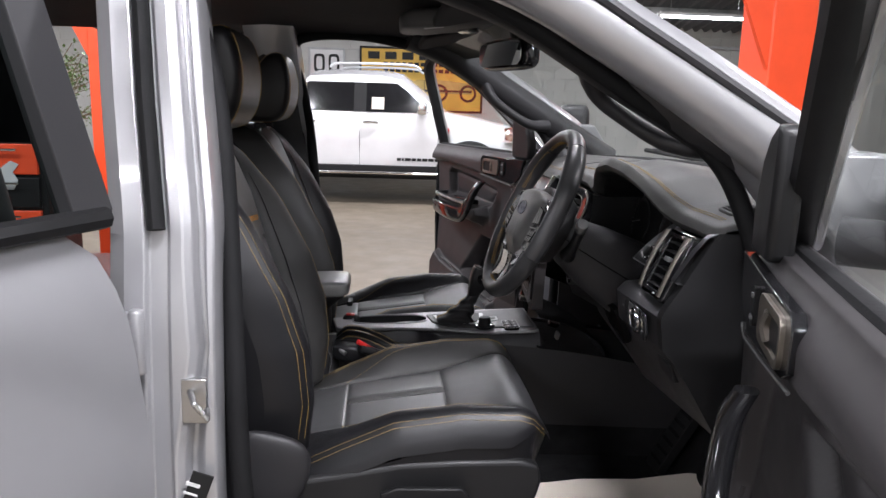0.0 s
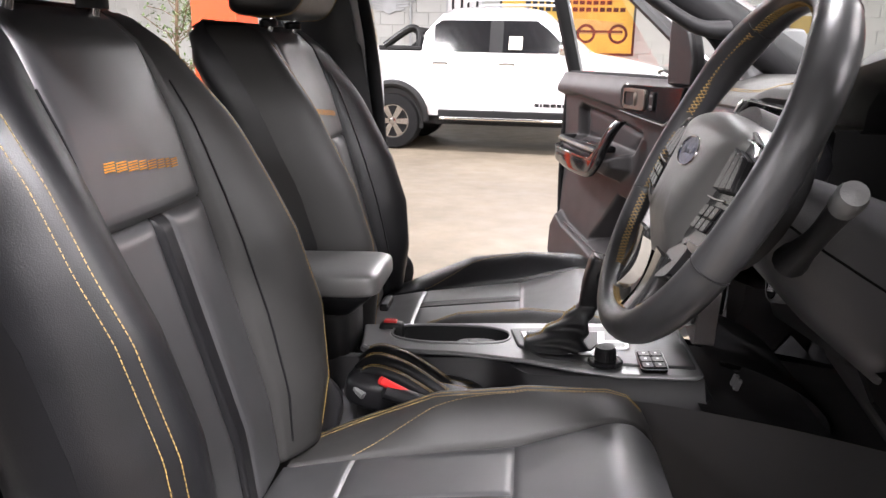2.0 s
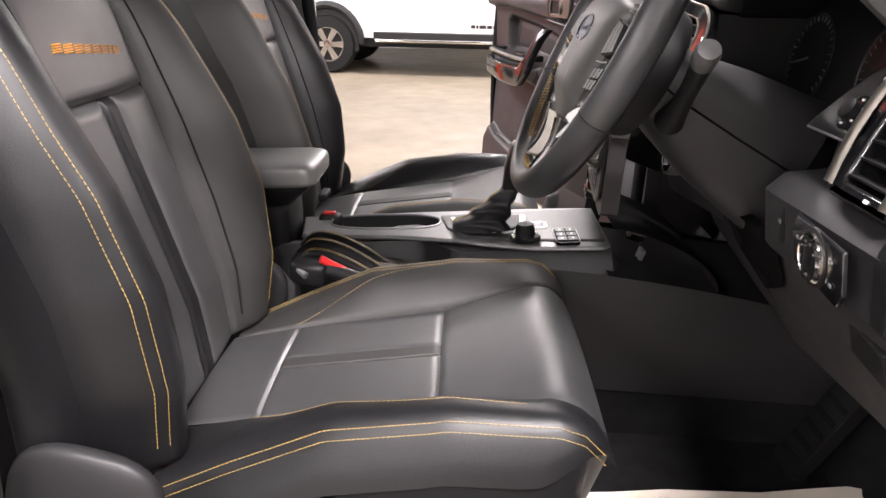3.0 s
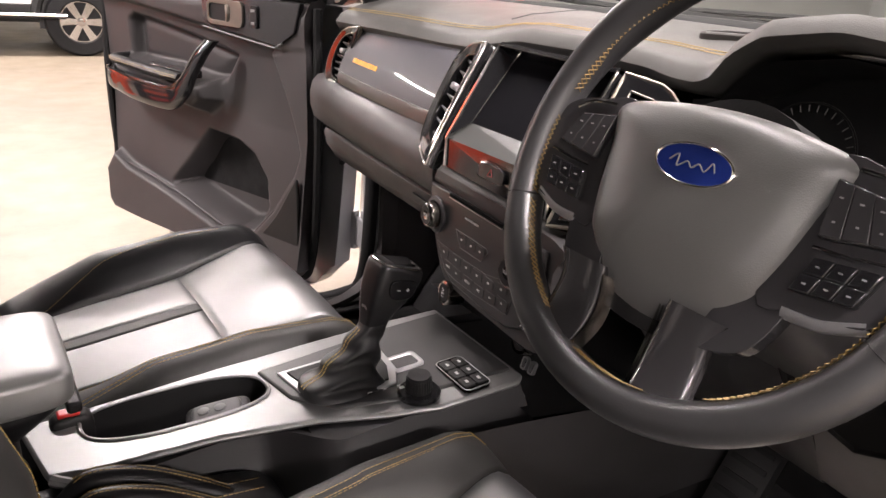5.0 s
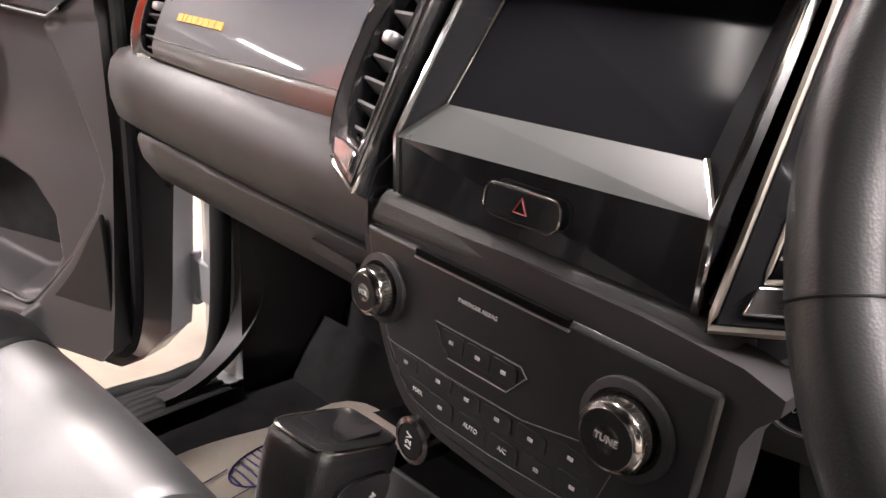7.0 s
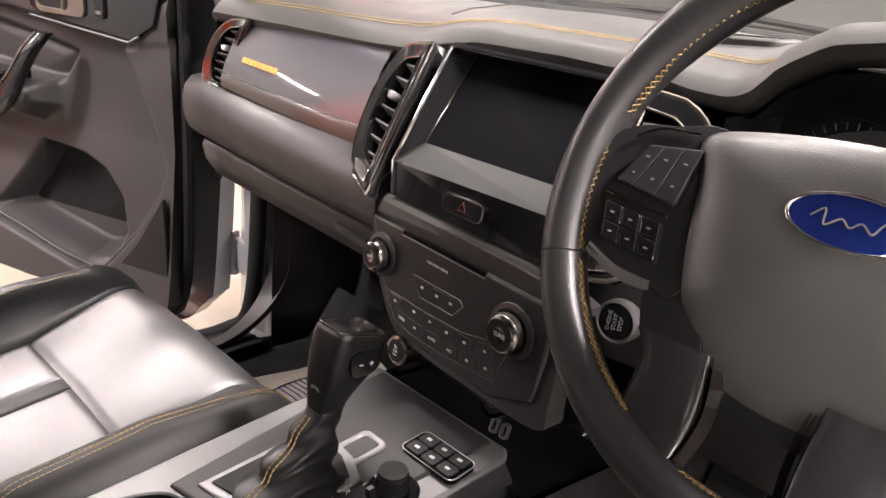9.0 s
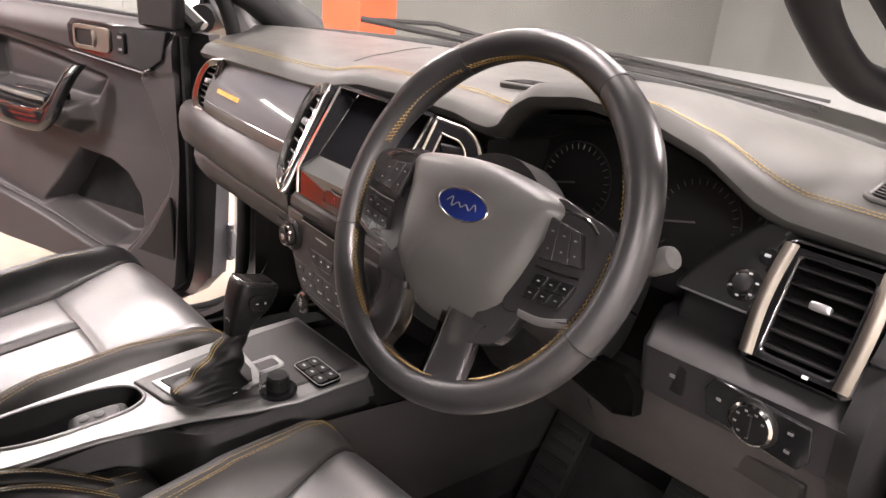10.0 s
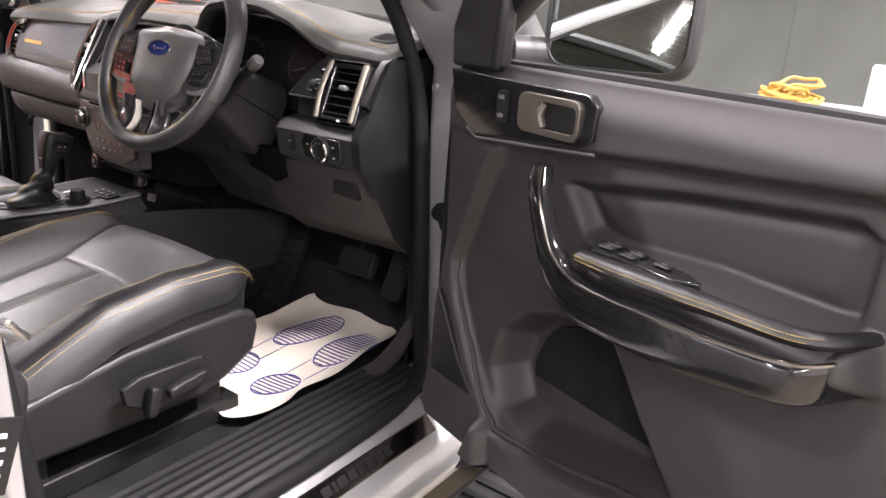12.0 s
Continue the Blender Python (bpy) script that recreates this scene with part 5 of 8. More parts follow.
    tube(bm, [P(0.09, -0.01, 1.275), mc - gn * 0.075 - Vector((0, 0, 0.075))], [0.034, 0.030], 10)
    part("mirror_arm", bm, M_PLASTIC, mh)
    return t

front_door(-1, 71, 0.352, 0.808, "front_door_right", "open driver's door with charcoal trim and black pull handle")
front_door(1, 70, 0.365, 0.84, "front_door_left", "open passenger door with charcoal trim and black pull handle")

# ---- driver's side rear door, swung open ----
def rear_door(s, name, label):
    t = thing(name, label, "car door", group="open rear doors")
    a = radians(64)
    o = Vector((-0.61, s * 0.875, 0))
    du, dn = Vector((-math.cos(a), s * math.sin(a), 0)), Vector((-math.sin(a), -s * math.cos(a), 0))
    P = lambda u, w, z: o + du * u + dn * w + Vector((0, 0, z))
    front = lambda z: lerp([0.5, 0.8, 1.0, 1.15, 1.25, 1.29], [0.02, 0.012, 0.008, 0.02, 0.05, 0.10], z)
    bm = B()
    def sk(u, v):
        z = 0.52 + 0.77 * v
        return P(front(z) + (1.0 - front(z)) * u, lerp([0.5, 0.75, 0.95, 1.2, 1.29], [0.01, -0.022, -0.03, -0.012, 0.02], z), z)
    surf(bm, sk, 14, 18)
    surf(bm, lambda u, v: sk(u, v) + dn * 0.05, 14, 18)
    for u in (0, 1):
        surf(bm, lambda i, j, u=u: sk(u, j) + dn * 0.05 * i, 1, 18)
    surf(bm, lambda i, j: sk(j, 1) + dn * 0.05 * i, 1, 14)
    surf(bm, lambda i, j: sk(j, 0) + dn * 0.05 * i, 1, 14)
    part("door_shell", bm, M_SILVER, t, "silver painted door skin")
    bm = B()
    tube(bm, [P(0.04, -0.004, 1.295), P(0.5, -0.004, 1.29), P(0.98, -0.004, 1.28)], 0.014, 8)
    part("belt_moulding", bm, M_DARK, t)
    bm = B()
    plate(bm, [(0.030, 1.29), (0.088, 1.29), (0.085, 1.70), (0.030, 1.70)], 0.03, frame_of(P(0, 0.02, 1.29), du, Vector((0, 0, 1)) + dn * 0.36) @ Matrix.Translation((0, -1.29, 0)))
    part("pillar_applique", bm, M_PLASTIC, t, "matt black window pillar cover", bevel=0.004)
    bm = B()
    surf(bm, lambda u, v: P(0.08 + 0.87 * u, 0.01 + 0.13 * v, 1.29 + 0.36 * v), 1, 4)
    part("window_glass", bm, M_TINT, t, "tinted rear window")
    bm = B()
    tube(bm, spline([P(0.03, 0.15, 1.665), P(0.6, 0.15, 1.665), P(0.85, 0.14, 1.6), P(0.98, 0.02, 1.29)], 6), 0.022, 8)
    part("window_frame", bm, M_DARK, t)
    for z in (1.12, 0.72):
        bm = B()
        box(bm, P(-0.012, 0.03, z), (0.05, 0.04, 0.07))
        tube(bm, [P(-0.01, 0.005, z - 0.045), P(-0.01, 0.005, z + 0.045)], 0.011, 8)
        part("door_hinge", bm, M_SILVER, t, bevel=0.004)
    bm = B()
    surf(bm, lambda u, v: P(0.06 + 0.9 * u, 0.09, 0.6 + 0.68 * v), 2, 2)
    surf(bm, lambda u, v: P(0.06 + 0.9 * u, 0.06, 0.6 + 0.68 * v), 1, 1)
    part("door_card", bm, M_DOORCARD, t, "charcoal door trim")
rear_door(-1, "rear_door_right", "open silver rear door with tinted window")
rear_door(1, "rear_door_left", "open silver rear door on the passenger side")

# ---- front seats: local x forward (x 0 under the wheel hub), y to the left ----
CX = [-0.44, -0.36, -0.15, -0.030, -0.004, 0.018, 0.034]
CZ = [0.800, 0.815, 0.842, 0.874, 0.872, 0.855, 0.83]
CW = [0.110, 0.115, 0.130, 0.152, 0.158, 0.162, 0.165]


def cushion_z(x, y):
    w, a = lerp(CX, CW, x), abs(y)
    z = lerp(CX, CZ, x) + 0.006 * (1 - min(1, a / w) ** 2)
    if a > w:
        q = (a - w) / (0.245 - w)
        h = lerp([-0.44, -0.36, -0.26, -0.14, -0.04, 0.05], [-0.005, 0.018, 0.048, 0.048, 0.020, 0.0], x)
        z += h * math.sin(math.pi / 2 * min(1, q / 0.55)) - 0.055 * max(0, (q - 0.60) / 0.40) ** 2
    return z


BZ = [0.80, 0.90, 1.00, 1.155, 1.25, 1.33, 1.365]
BX = [-0.450, -0.462, -0.490, -0.535, -0.563, -0.597, -0.630]
BW = [0.110, 0.110, 0.110, 0.113, 0.112, 0.108, 0.10]
BT = [0.215, 0.232, 0.240, 0.238, 0.225, 0.195, 0.165]


def back_x(z, y):
    w, tot, a = lerp(BZ, BW, z), lerp(BZ, BT, z), abs(y)
    x = lerp(BZ, BX, z) + 0.005 * (1 - min(1, a / w) ** 2)
    if a > w:
        q = (a - w) / (tot - w)
        h = lerp([0.80, 0.90, 1.0, 1.1, 1.22, 1.33, 1.365], [0.03, 0.055, 0.075, 0.072, 0.046, 0.008, 0.0], z)
        x += h * math.sin(math.pi / 2 * min(1, q / 0.6)) - 0.075 * max(0, (q - 0.62) / 0.38) ** 2
    return x


def patch(bm, f, nu, nv, size, inward, drop=0.010, rim=0.010):
    """A padded panel: its edges roll down along inward by drop. size: its length along u and v in metres."""
    def g(u, v):
        e = min(min(u, 1 - u) * size[0], min(v, 1 - v) * size[1])
        k = 1 - min(1, e / rim)
        return f(u, v) + Vector(inward) * drop * k * k
    us = sorted({0, 0.01, 0.025, 0.05, 0.95, 0.975, 0.99, 1} | {i / nu for i in range(nu + 1)})
    vs = sorted({0, 0.02, 0.045, 0.08, 0.92, 0.955, 0.98, 1} | {i / nv for i in range(nv + 1)})
    rows = [[bm.verts.new(g(u, v)) for v in vs] for u in us]
    for i in range(len(us) - 1):
        for j in range(len(vs) - 1):
            bm.faces.new((rows[i][j], rows[i + 1][j], rows[i + 1][j + 1], rows[i][j + 1]))


def front_seat(yc, driver):
    t = thing("front_seat", "black leather bucket seat with yellow stitching and orange embroidery", "car seat", (0, yc, 0), group="front seats")
    o = 1 if not driver else -1   # outboard side
    # cushion
    def cp(x, ya, yb):
        return lambda u, v, x=x, ya=ya, yb=yb: (lambda X: (lambda Y: Vector((X, Y, cushion_z(X, Y))))(lerp([0, 1], [ya(X), yb(X)], v)))(x[0] + (x[1] - x[0]) * u)
    wid = lambda x: lerp(CX, CW, x)
    down = (0, 0, -1)
    panels = [("cushion_front_panel", (-0.150, 0.034), lambda x: -wid(x), lambda x: wid(x), M_INSERT),
              ("cushion_panel", (-0.355, -0.150), lambda x: -wid(x), lambda x: -0.013, M_INSERT),
              ("cushion_panel", (-0.355, -0.150), lambda x: 0.013, lambda x: wid(x), M_INSERT),
              ("cushion_channel", (-0.355, -0.150), lambda x: -0.012, lambda x: 0.012, M_MESH),
              ("cushion_rear_panel", (-0.45, -0.355), lambda x: -wid(x), lambda x: wid(x), M_INSERT)]
    for name, xr, ya, yb, mat in panels:
        bm = B()
        patch(bm, cp(xr, ya, yb), 16, 16, (xr[1] - xr[0], 0.26 if "panel" == name[-5:] and "front" in name or "rear" in name else 0.13), down, 0.003, 0.009)
        part(name, bm, mat, t, sharp=80)
    for s in (-1, 1):
        bm = B()
        patch(bm, cp((-0.45, 0.034), lambda x, s=s: s * wid(x), lambda x, s=s: s * (0.245 - 0.040 * max(0.0, (x + 0.056) / 0.09) ** 2)), 30, 16, (0.52, 0.11), down, 0.008, 0.006)
        bo = part("cushion_bolster", bm, M_MESH if s == -o else M_LEATHER, t, "padded bolster", sharp=80)
        bm = B()
        for q in ((0.50, 0.57) if s != o else (0.76, 0.82)):
            pts = []
            for i in range(60):
                x = -0.43 + 0.449 * i / 59
                w = wid(x)
                y = s * (w + (0.245 - w) * q)
                pts.append(Vector((x, y, cushion_z(x, y) + 0.0012)))
            stitch(bm, pts)
        part("stitching", bm, M_THREAD, bo, "yellow double stitching", kind="stuff")
        # sewn arc across the inner bolster
        bm = B()
        pts = []
        for i in range(24):
            k = i / 23
            x = -0.36 + 0.30 * k
            w = wid(x)
            y = s * (w + (0.245 - w) * (0.02 + 0.46 * math.sin(math.pi / 2 * min(1, k * 1.6))))
            pts.append(Vector((x, y, cushion_z(x, y) + 0.001)))
        stitch(bm, pts, 0.0035, 0.002, 0.0005)
        part("seam_thread", bm, M_THREAD, bo, kind="stuff")
    # skirt: leather flank, then the plastic shield
    bm = B()
    def flank(u, v):
        a = 2 * math.pi * u
        y = 0.243 * se(math.sin(a), 0.30)
        x = -0.208 + 0.244 * se(math.cos(a), 0.30)
        xx = max(-0.45, min(0.034, x))
        z0 = cushion_z(xx, max(-0.243, min(0.243, y))) - 0.010
        k = -0.012 * v
        n = Vector((math.cos(a), math.sin(a), 0))
        return Vector((x - 0.03 * v * (x > 0), y, z0 + (0.70 - z0) * v)) + n * k
    surf(bm, flank, 72, 8, cu=True)
    part("cushion_flank", bm, M_LEATHER, t, "black leather seat flank", sharp=60)
    for s in (-1, 1):
        bm = B()
        prof = [(-0.53, 0.80), (-0.50, 0.782), (-0.445, 0.771), (-0.341, 0.787), (-0.25, 0.802), (-0.148, 0.806), (-0.03, 0.806), (0.006, 0.795), (0.012, 0.76), (0.0, 0.715), (-0.06, 0.685), (-0.12, 0.668), (-0.307, 0.672), (-0.44, 0.68), (-0.53, 0.69)]
        plate(bm, prof, 0.03, frame_of((0, -0.247, 0), (1, 0, 0), (0, 0, 1)) if s < 0 else frame_of((0, 0.262, 0), (1, 0, 0), (0, 0, 1)) @ Matrix.Translation((0, 0, 0.015)))
        sh = part("side_shield", bm, M_SHIELD, t, "black plastic side shield", bevel=0.010, segs=3)
        if s == o:
            bm = B()
            plate(bm, [(-0.285, 0.765), (-0.255, 0.775), (-0.14, 0.772), (-0.125, 0.755), (-0.13, 0.715), (-0.23, 0.705), (-0.28, 0.735)], 0.012, frame_of((0, s * 0.285, 0), (1, 0, 0), (0, 0, 1)))
            part("control_recess", bm, M_DARK, sh, bevel=0.003)
            bm = B()
            pillow(bm, (-0.245, s * 0.298, 0.735), (0.018, 0.02, 0.050), Matrix.Rotation(radians(12), 3, "Y"), 0.4, 0.4, 10, 14)
            pillow(bm, (-0.180, s * 0.298, 0.742), (0.075, 0.02, 0.020), Matrix.Rotation(radians(-8), 3, "Y"), 0.4, 0.4, 10, 14)
            part("seat_switch", bm, M_DARK, sh, "power seat switches")
        bm = B()
        pillow(bm, (-0.485, s * 0.262, 0.805), (0.150, 0.034, 0.135), Matrix.Rotation(radians(14), 3, "Y"), 0.7, 0.8, 16, 32)
        part("recliner_cover", bm, M_PLASTIC, t)
    for s in (-1, 1):
        bm = B()
        box(bm, (-0.25, s * 0.2, 0.605), (0.46, 0.05, 0.04))
        rl = part("seat_rail", bm, M_DARK, t, bevel=0.003)
        for x in (-0.40, -0.08):
            bm = B()
            box(bm, (x, s * 0.2, 0.66), (0.05, 0.03, 0.09))
            part("rail_bracket", bm, M_DARK, rl)
    # backrest
    def bp(zr, ya, yb):
        def f(u, v):
            z = zr[0] + (zr[1] - zr[0]) * u
            y = ya(z) + (yb(z) - ya(z)) * v
            return Vector((back_x(z, y), y, z))
        return f
    bw, bt = (lambda z: lerp(BZ, BW, z)), (lambda z: lerp(BZ, BT, z))
    back = (-1, 0, 0)
    for name, zr, ya, yb in (("back_top_panel", (1.155, 1.365), lambda z: -bw(z), lambda z: bw(z)),
                             ("back_panel", (0.80, 1.155), lambda z: -bw(z), lambda z: -0.015),
                             ("back_channel", (0.80, 1.155), lambda z: -0.014, lambda z: 0.014),
                             ("back_panel", (0.80, 1.155), lambda z: 0.015, lambda z: bw(z))):
        bm = B()
        patch(bm, bp(zr, ya, yb), 24, 12, (zr[1] - zr[0], 0.22 if "top" in name else 0.08), back, 0.010, 0.012)
        bk = part(name, bm, M_INSERT if "channel" not in name else M_LEATHER, t, sharp=80)
        if "top" in name:
            # embroidery: a row of small slanted sewn bars
            bm = B()
            y = 0.068
            for k, w in enumerate((0.016, 0.008, 0.014, 0.016, 0.013, 0.016, 0.016, 0.016)):
                for dy0, dz0, dy1, dz1 in ((0, 0.001, w, 0.001), (-0.001, 0.0035, w - 0.001, 0.0035), (-0.002, 0.006, w - 0.002, 0.006), (-0.003, 0.0085, w - 0.003, 0.0085)):
                    a = Vector((0, y - dy0, 1.198 + dz0 + 0.10 * (0.068 - y)))
                    b = Vector((0, y - dy1, 1.198 + dz1 + 0.10 * (0.068 - y)))
                    a.x, b.x = back_x(a.z, a.y) + 0.0012, back_x(b.z, b.y) + 0.0012
                    tube(bm, [a, b], 0.0008, 5)
                y -= w + 0.0035
            part("embroidery", bm, M_ORANGE_THREAD, bk, "orange embroidered emblem bars", kind="stuff")
    for s in (-1, 1):
        bm = B()
        patch(bm, bp((0.80, 1.365), lambda z, s=s: s * bw(z), lambda z, s=s: s * bt(z)), 36, 16, (0.56, 0.12), back, 0.008, 0.006)
        bo = part("back_bolster", bm, M_LEATHER if s == o else M_MESH, t, "padded bolster", sharp=80)
        bm = B()
        qs = (0.76, 0.82) if s == o else (0.58,)
        for q in qs:
            pts = []
            for i in range(60):
                z = 0.83 + 0.51 * i / 59
                y = s * (bw(z) + (bt(z) - bw(z)) * q)
                pts.append(Vector((back_x(z, y) + 0.0012, y, z)))
            stitch(bm, pts, 0.0042, 0.0016, 0.00055)
        part("stitching", bm, M_THREAD, bo, "yellow stitching", kind="stuff")
        bm = B()
        pts = []
        for i in range(30):
            z = 0.83 + 0.46 * i / 29
            q = 0.12
            y = s * (bw(z) + (bt(z) - bw(z)) * q)
            pts.append(Vector((back_x(z, y) + 0.001, y, z)))
        tube(bm, pts, 0.0016, 5)
        part("piping", bm, M_LEATHER, bo)
    bm = B()
    def shell(u, v):
        z = 0.79 + 0.585 * u
        zz = max(0.80, min(1.365, z))
        tot = bt(zz)
        a = math.pi * v
        y = tot * math.cos(a)
        edge = back_x(zz, tot) - 0.008
        depth = lerp([0.79, 1.0, 1.3, 1.36, 1.375], [0.13, 0.14, 0.11, 0.06, 0.0], z)
        return Vector((edge - depth * math.sin(a) ** 0.5, y, z))
    surf(bm, shell, 24, 32)
    surf(bm, lambda u, v: Vector((back_x(1.365, lerp([0, 1], [-0.16, 0.16], v)) - 0.008 - 0.05 * u, lerp([0, 1], [-0.16, 0.16], v), 1.360 + 0.012 * math.sin(math.pi * u))), 6, 16)
    part("back_shell", bm, M_LEATHER, t, "black leather seat back", sharp=60)
    # woven airbag tag sewn into the outer seam
    if driver:
        bm = B()
        box(bm, (-0.574, -0.1895, 1.292), (0.007, 0.005, 0.030), Matrix.Rotation(radians(-28), 3, "Y"))
        tg = part("seam_tag", bm, M_DARK, t, "small black woven tag", bevel=0.001)
        bm = B()
        box(bm, (-0.5700, -0.1910, 1.294), (0.0012, 0.004, 0.020), Matrix.Rotation(radians(-28), 3, "Y"))
        part("tag_print", bm, M_SIGNGREY, tg, "pale bar")
    # headrest: a wedge, thick at its foot, with flat sewn flanks
    prof = [(p.x, p.z) for p in spline([(0.045, 0, 0.080), (0.061, 0, 0.02), (0.055, 0, -0.045), (0.026, 0, -0.086), (-0.03, 0, -0.092), (-0.080, 0, -0.086), (-0.082, 0, -0.058), (-0.045, 0, 0.015), (-0.012, 0, 0.072), (0.018, 0, 0.091)], 5, True)]
    m = len(prof)
    HY = [-0.128, -0.128, -0.124, -0.116, -0.104, -0.06, 0.0, 0.06, 0.104, 0.116, 0.124, 0.128, 0.128]
    HK = [0.0, 0.78, 0.90, 0.965, 1.0, 1.02, 1.025, 1.02, 1.0, 0.965, 0.90, 0.78, 0.0]
    def rest(u, v):
        k = round(u * 12)
        x, z = prof[round(v * m) % m]
        return Vector((-0.600 + x * HK[k], HY[k], 1.476 + z * (HK[k] if HK[k] else 0.0)))
    bm = B()
    surf(bm, lambda u, v: rest((4 + 4 * u) / 12, v), 4, m, cv=True)
    hr = part("headrest", bm, M_INSERT, t, "black leather headrest", sharp=80)
    for e in (0, 8):
        bm = B()
        surf(bm, lambda u, v, e=e: rest((e + 4 * u) / 12, v), 4, m, cv=True)
        bmesh.ops.remove_doubles(bm, verts=bm.verts, dist=1e-5)
        part("headrest_flank", bm, M_LEATHER, hr, "black leather flank", sharp=80)
    bm = B()
    for s in (-1, 1):
        for w, k in ((0.107, 0.995), (0.101, 1.003)):
            stitch(bm, [Vector((-0.600 + x * k * 1.012, s * w, 1.476 + z * k * 1.012)) for x, z in prof])
    part("stitching", bm, M_THREAD, hr, "yellow stitching", kind="stuff")
    for s in (-1, 1):
        bm = B()
        tube(bm, [(-0.618, s * 0.07, 1.40), (-0.632, s * 0.07, 1.34)], 0.0065, 10)
        part("headrest_post", bm, M_CHROME, t, "chrome headrest post")
        bm = B()
        lathe(bm, [(0.017, 0), (0.017, 0.01), (0.012, 0.014), (0.0, 0.014)], Matrix.Translation((-0.628, s * 0.07, 1.366)), 16)
        part("post_collar", bm, M_DARK, t)
    # buckle on the inboard side
    low = 0.06 if driver else 0.0
    bm = B()
    tube(bm, [(-0.34, -o * 0.275, 0.70), (-0.36, -o * 0.268, 0.82 - low)], 0.012, 8, flat=0.5)
    pillow(bm, (-0.365, -o * 0.268, 0.85 - low), (0.045, 0.026, 0.07), None, 0.4, 0.4, 10, 14)
    bk = part("belt_buckle", bm, M_DARK, t, "seat belt buckle")
    bm = B()
    box(bm, (-0.367, -o * 0.268, 0.884 - low), (0.022, 0.014, 0.008))
    part("release_button", bm, M_RED, bk, "red release button", bevel=0.002)
    return t

front_seat(-0.352, True)
front_seat(0.352, False)

# ---- steering wheel ----
def steering_wheel():
    t = thing("steering_wheel", "black leather four-spoke steering wheel with yellow stitching", "steering wheel")
    a = radians(25.5)
    C = Vector((0.018, -0.356, 1.229))
    n = Vector((-math.cos(a), 0, math.sin(a)))
    up = Vector((math.sin(a), 0, math.cos(a)))
    sd = Vector((0, -1, 0))                       # to the driver's right
    F = Matrix((sd, up, n)).transposed().to_4x4()
    F.translation = C
    P = lambda x, y, z: F @ Vector((x, y, z))
    R, r = 0.172, 0.0165
    def ring(lo, hi, rad, cnt):
        out = []
        for i in range(cnt + 1):
            th = radians(lo + (hi - lo) * i / cnt)
            out.append(P(R * math.cos(th), R * math.sin(th), 0))
        return out
    def rim_part(lo, hi, grip, mat, label):
        bm = B()
        cnt = max(6, int((hi - lo) / 4))
        def f(u, v):
            th = radians(lo + (hi - lo) * u)
            b = 2 * math.pi * v
            rr = r + grip * math.exp(-(((math.degrees(th) % 360) - 40) / 16) ** 2) + grip * math.exp(-(((math.degrees(th) % 360) - 140) / 16) ** 2)
            d = Vector((math.cos(th), math.sin(th), 0))
            return F @ (d * (R + rr * 0.92 * math.cos(b)) + Vector((0, 0, rr * 1.08 * math.sin(b))))
        surf(bm, f, cnt, 18, cv=True, capu=True)
        return part("rim", bm, mat, t, label, sharp=60)
    gap = 0.12
    rp = None
    for lo, hi in ((58 + gap, 122 - gap), (122 + gap, 202 - gap), (202 + gap, 338 - gap), (-22 + gap, 58 - gap)):
        ob = rim_part(lo, hi, 0.0025, M_RIM, "black leather rim section")
        rp = rp or ob
    bm = B()
    for th in (58, 122, 202, 338):
        d = Vector((math.cos(radians(th)), math.sin(radians(th)), 0))
        tg = Vector((-d.y, d.x, 0))
        ringp = [F @ (d * (R + 0.0167 * math.cos(b)) + Vector((0, 0, 0.018 * math.sin(b)))) for b in [2 * math.pi * k / 20 for k in range(20)]]
        tube(bm, ringp, 0.0004, 4, True)
    part("rim_joint", bm, M_DARK, rp, kind="stuff")
    # cross stitching on the inner edge
    bm = B()
    for lo, hi in ((60, 120), (124, 165), (176, 201), (-21, 4), (15, 56), (204, 240), (258, 282), (300, 336)):
        k = lo
        while k < hi:
            for z0, z1 in ((-0.004, 0.004), (0.004, -0.004)):
                p0, p1 = radians(k), radians(k + 1.7)
                q = R - r * 0.93
                tube(bm, [P(q * math.cos(p0), q * math.sin(p0), z0 + 0.006), P(q * math.cos(p1), q * math.sin(p1), z1 + 0.006)], 0.00048, 4)
            k += 1.7
    part("rim_stitching", bm, M_RIMTHREAD, rp, "ochre cross stitching", kind="stuff")
    # airbag cover: domed shield outline
    out = [(-0.101, 0.034), (-0.066, 0.046), (0.0, 0.052), (0.066, 0.046), (0.101, 0.034), (0.093, 0.004), (0.083, -0.042), (0.066, -0.085), (0.039, -0.109), (0.0, -0.117), (-0.039, -0.109), (-0.066, -0.085), (-0.083, -0.042), (-0.093, 0.004)]
    loop = [Vector((p.x, p.y, 0)) for p in spline([(x, y, 0) for x, y in out], 6, True)]
    bm = B()
    m = len(loop)
    KS = [1.0, 1.0, 0.985, 0.955, 0.90, 0.80, 0.65, 0.48, 0.30, 0.14, 0.0]
    ZS = [-0.030, -0.006, 0.002, 0.0075, 0.0125, 0.0170, 0.0200, 0.0220, 0.0230, 0.0235, 0.0235]
    def dome(u, v):
        p = loop[round(v * m) % m]
        k, z = KS[round(u * 10)], ZS[round(u * 10)]
        q = Vector((p.x * k, p.y * k, z))
        if q.y < -0.060:
            q.z -= 0.0030 * smooth((-0.060 - q.y) / 0.006) + 0.34 * (-0.060 - q.y) * smooth((-0.060 - q.y) / 0.015)
        hollow = math.hypot(q.x / 0.042, (q.y - 0.003) / 0.022)
        q.z -= 0.0022 * smooth(1.3 - hollow)
        return F @ q
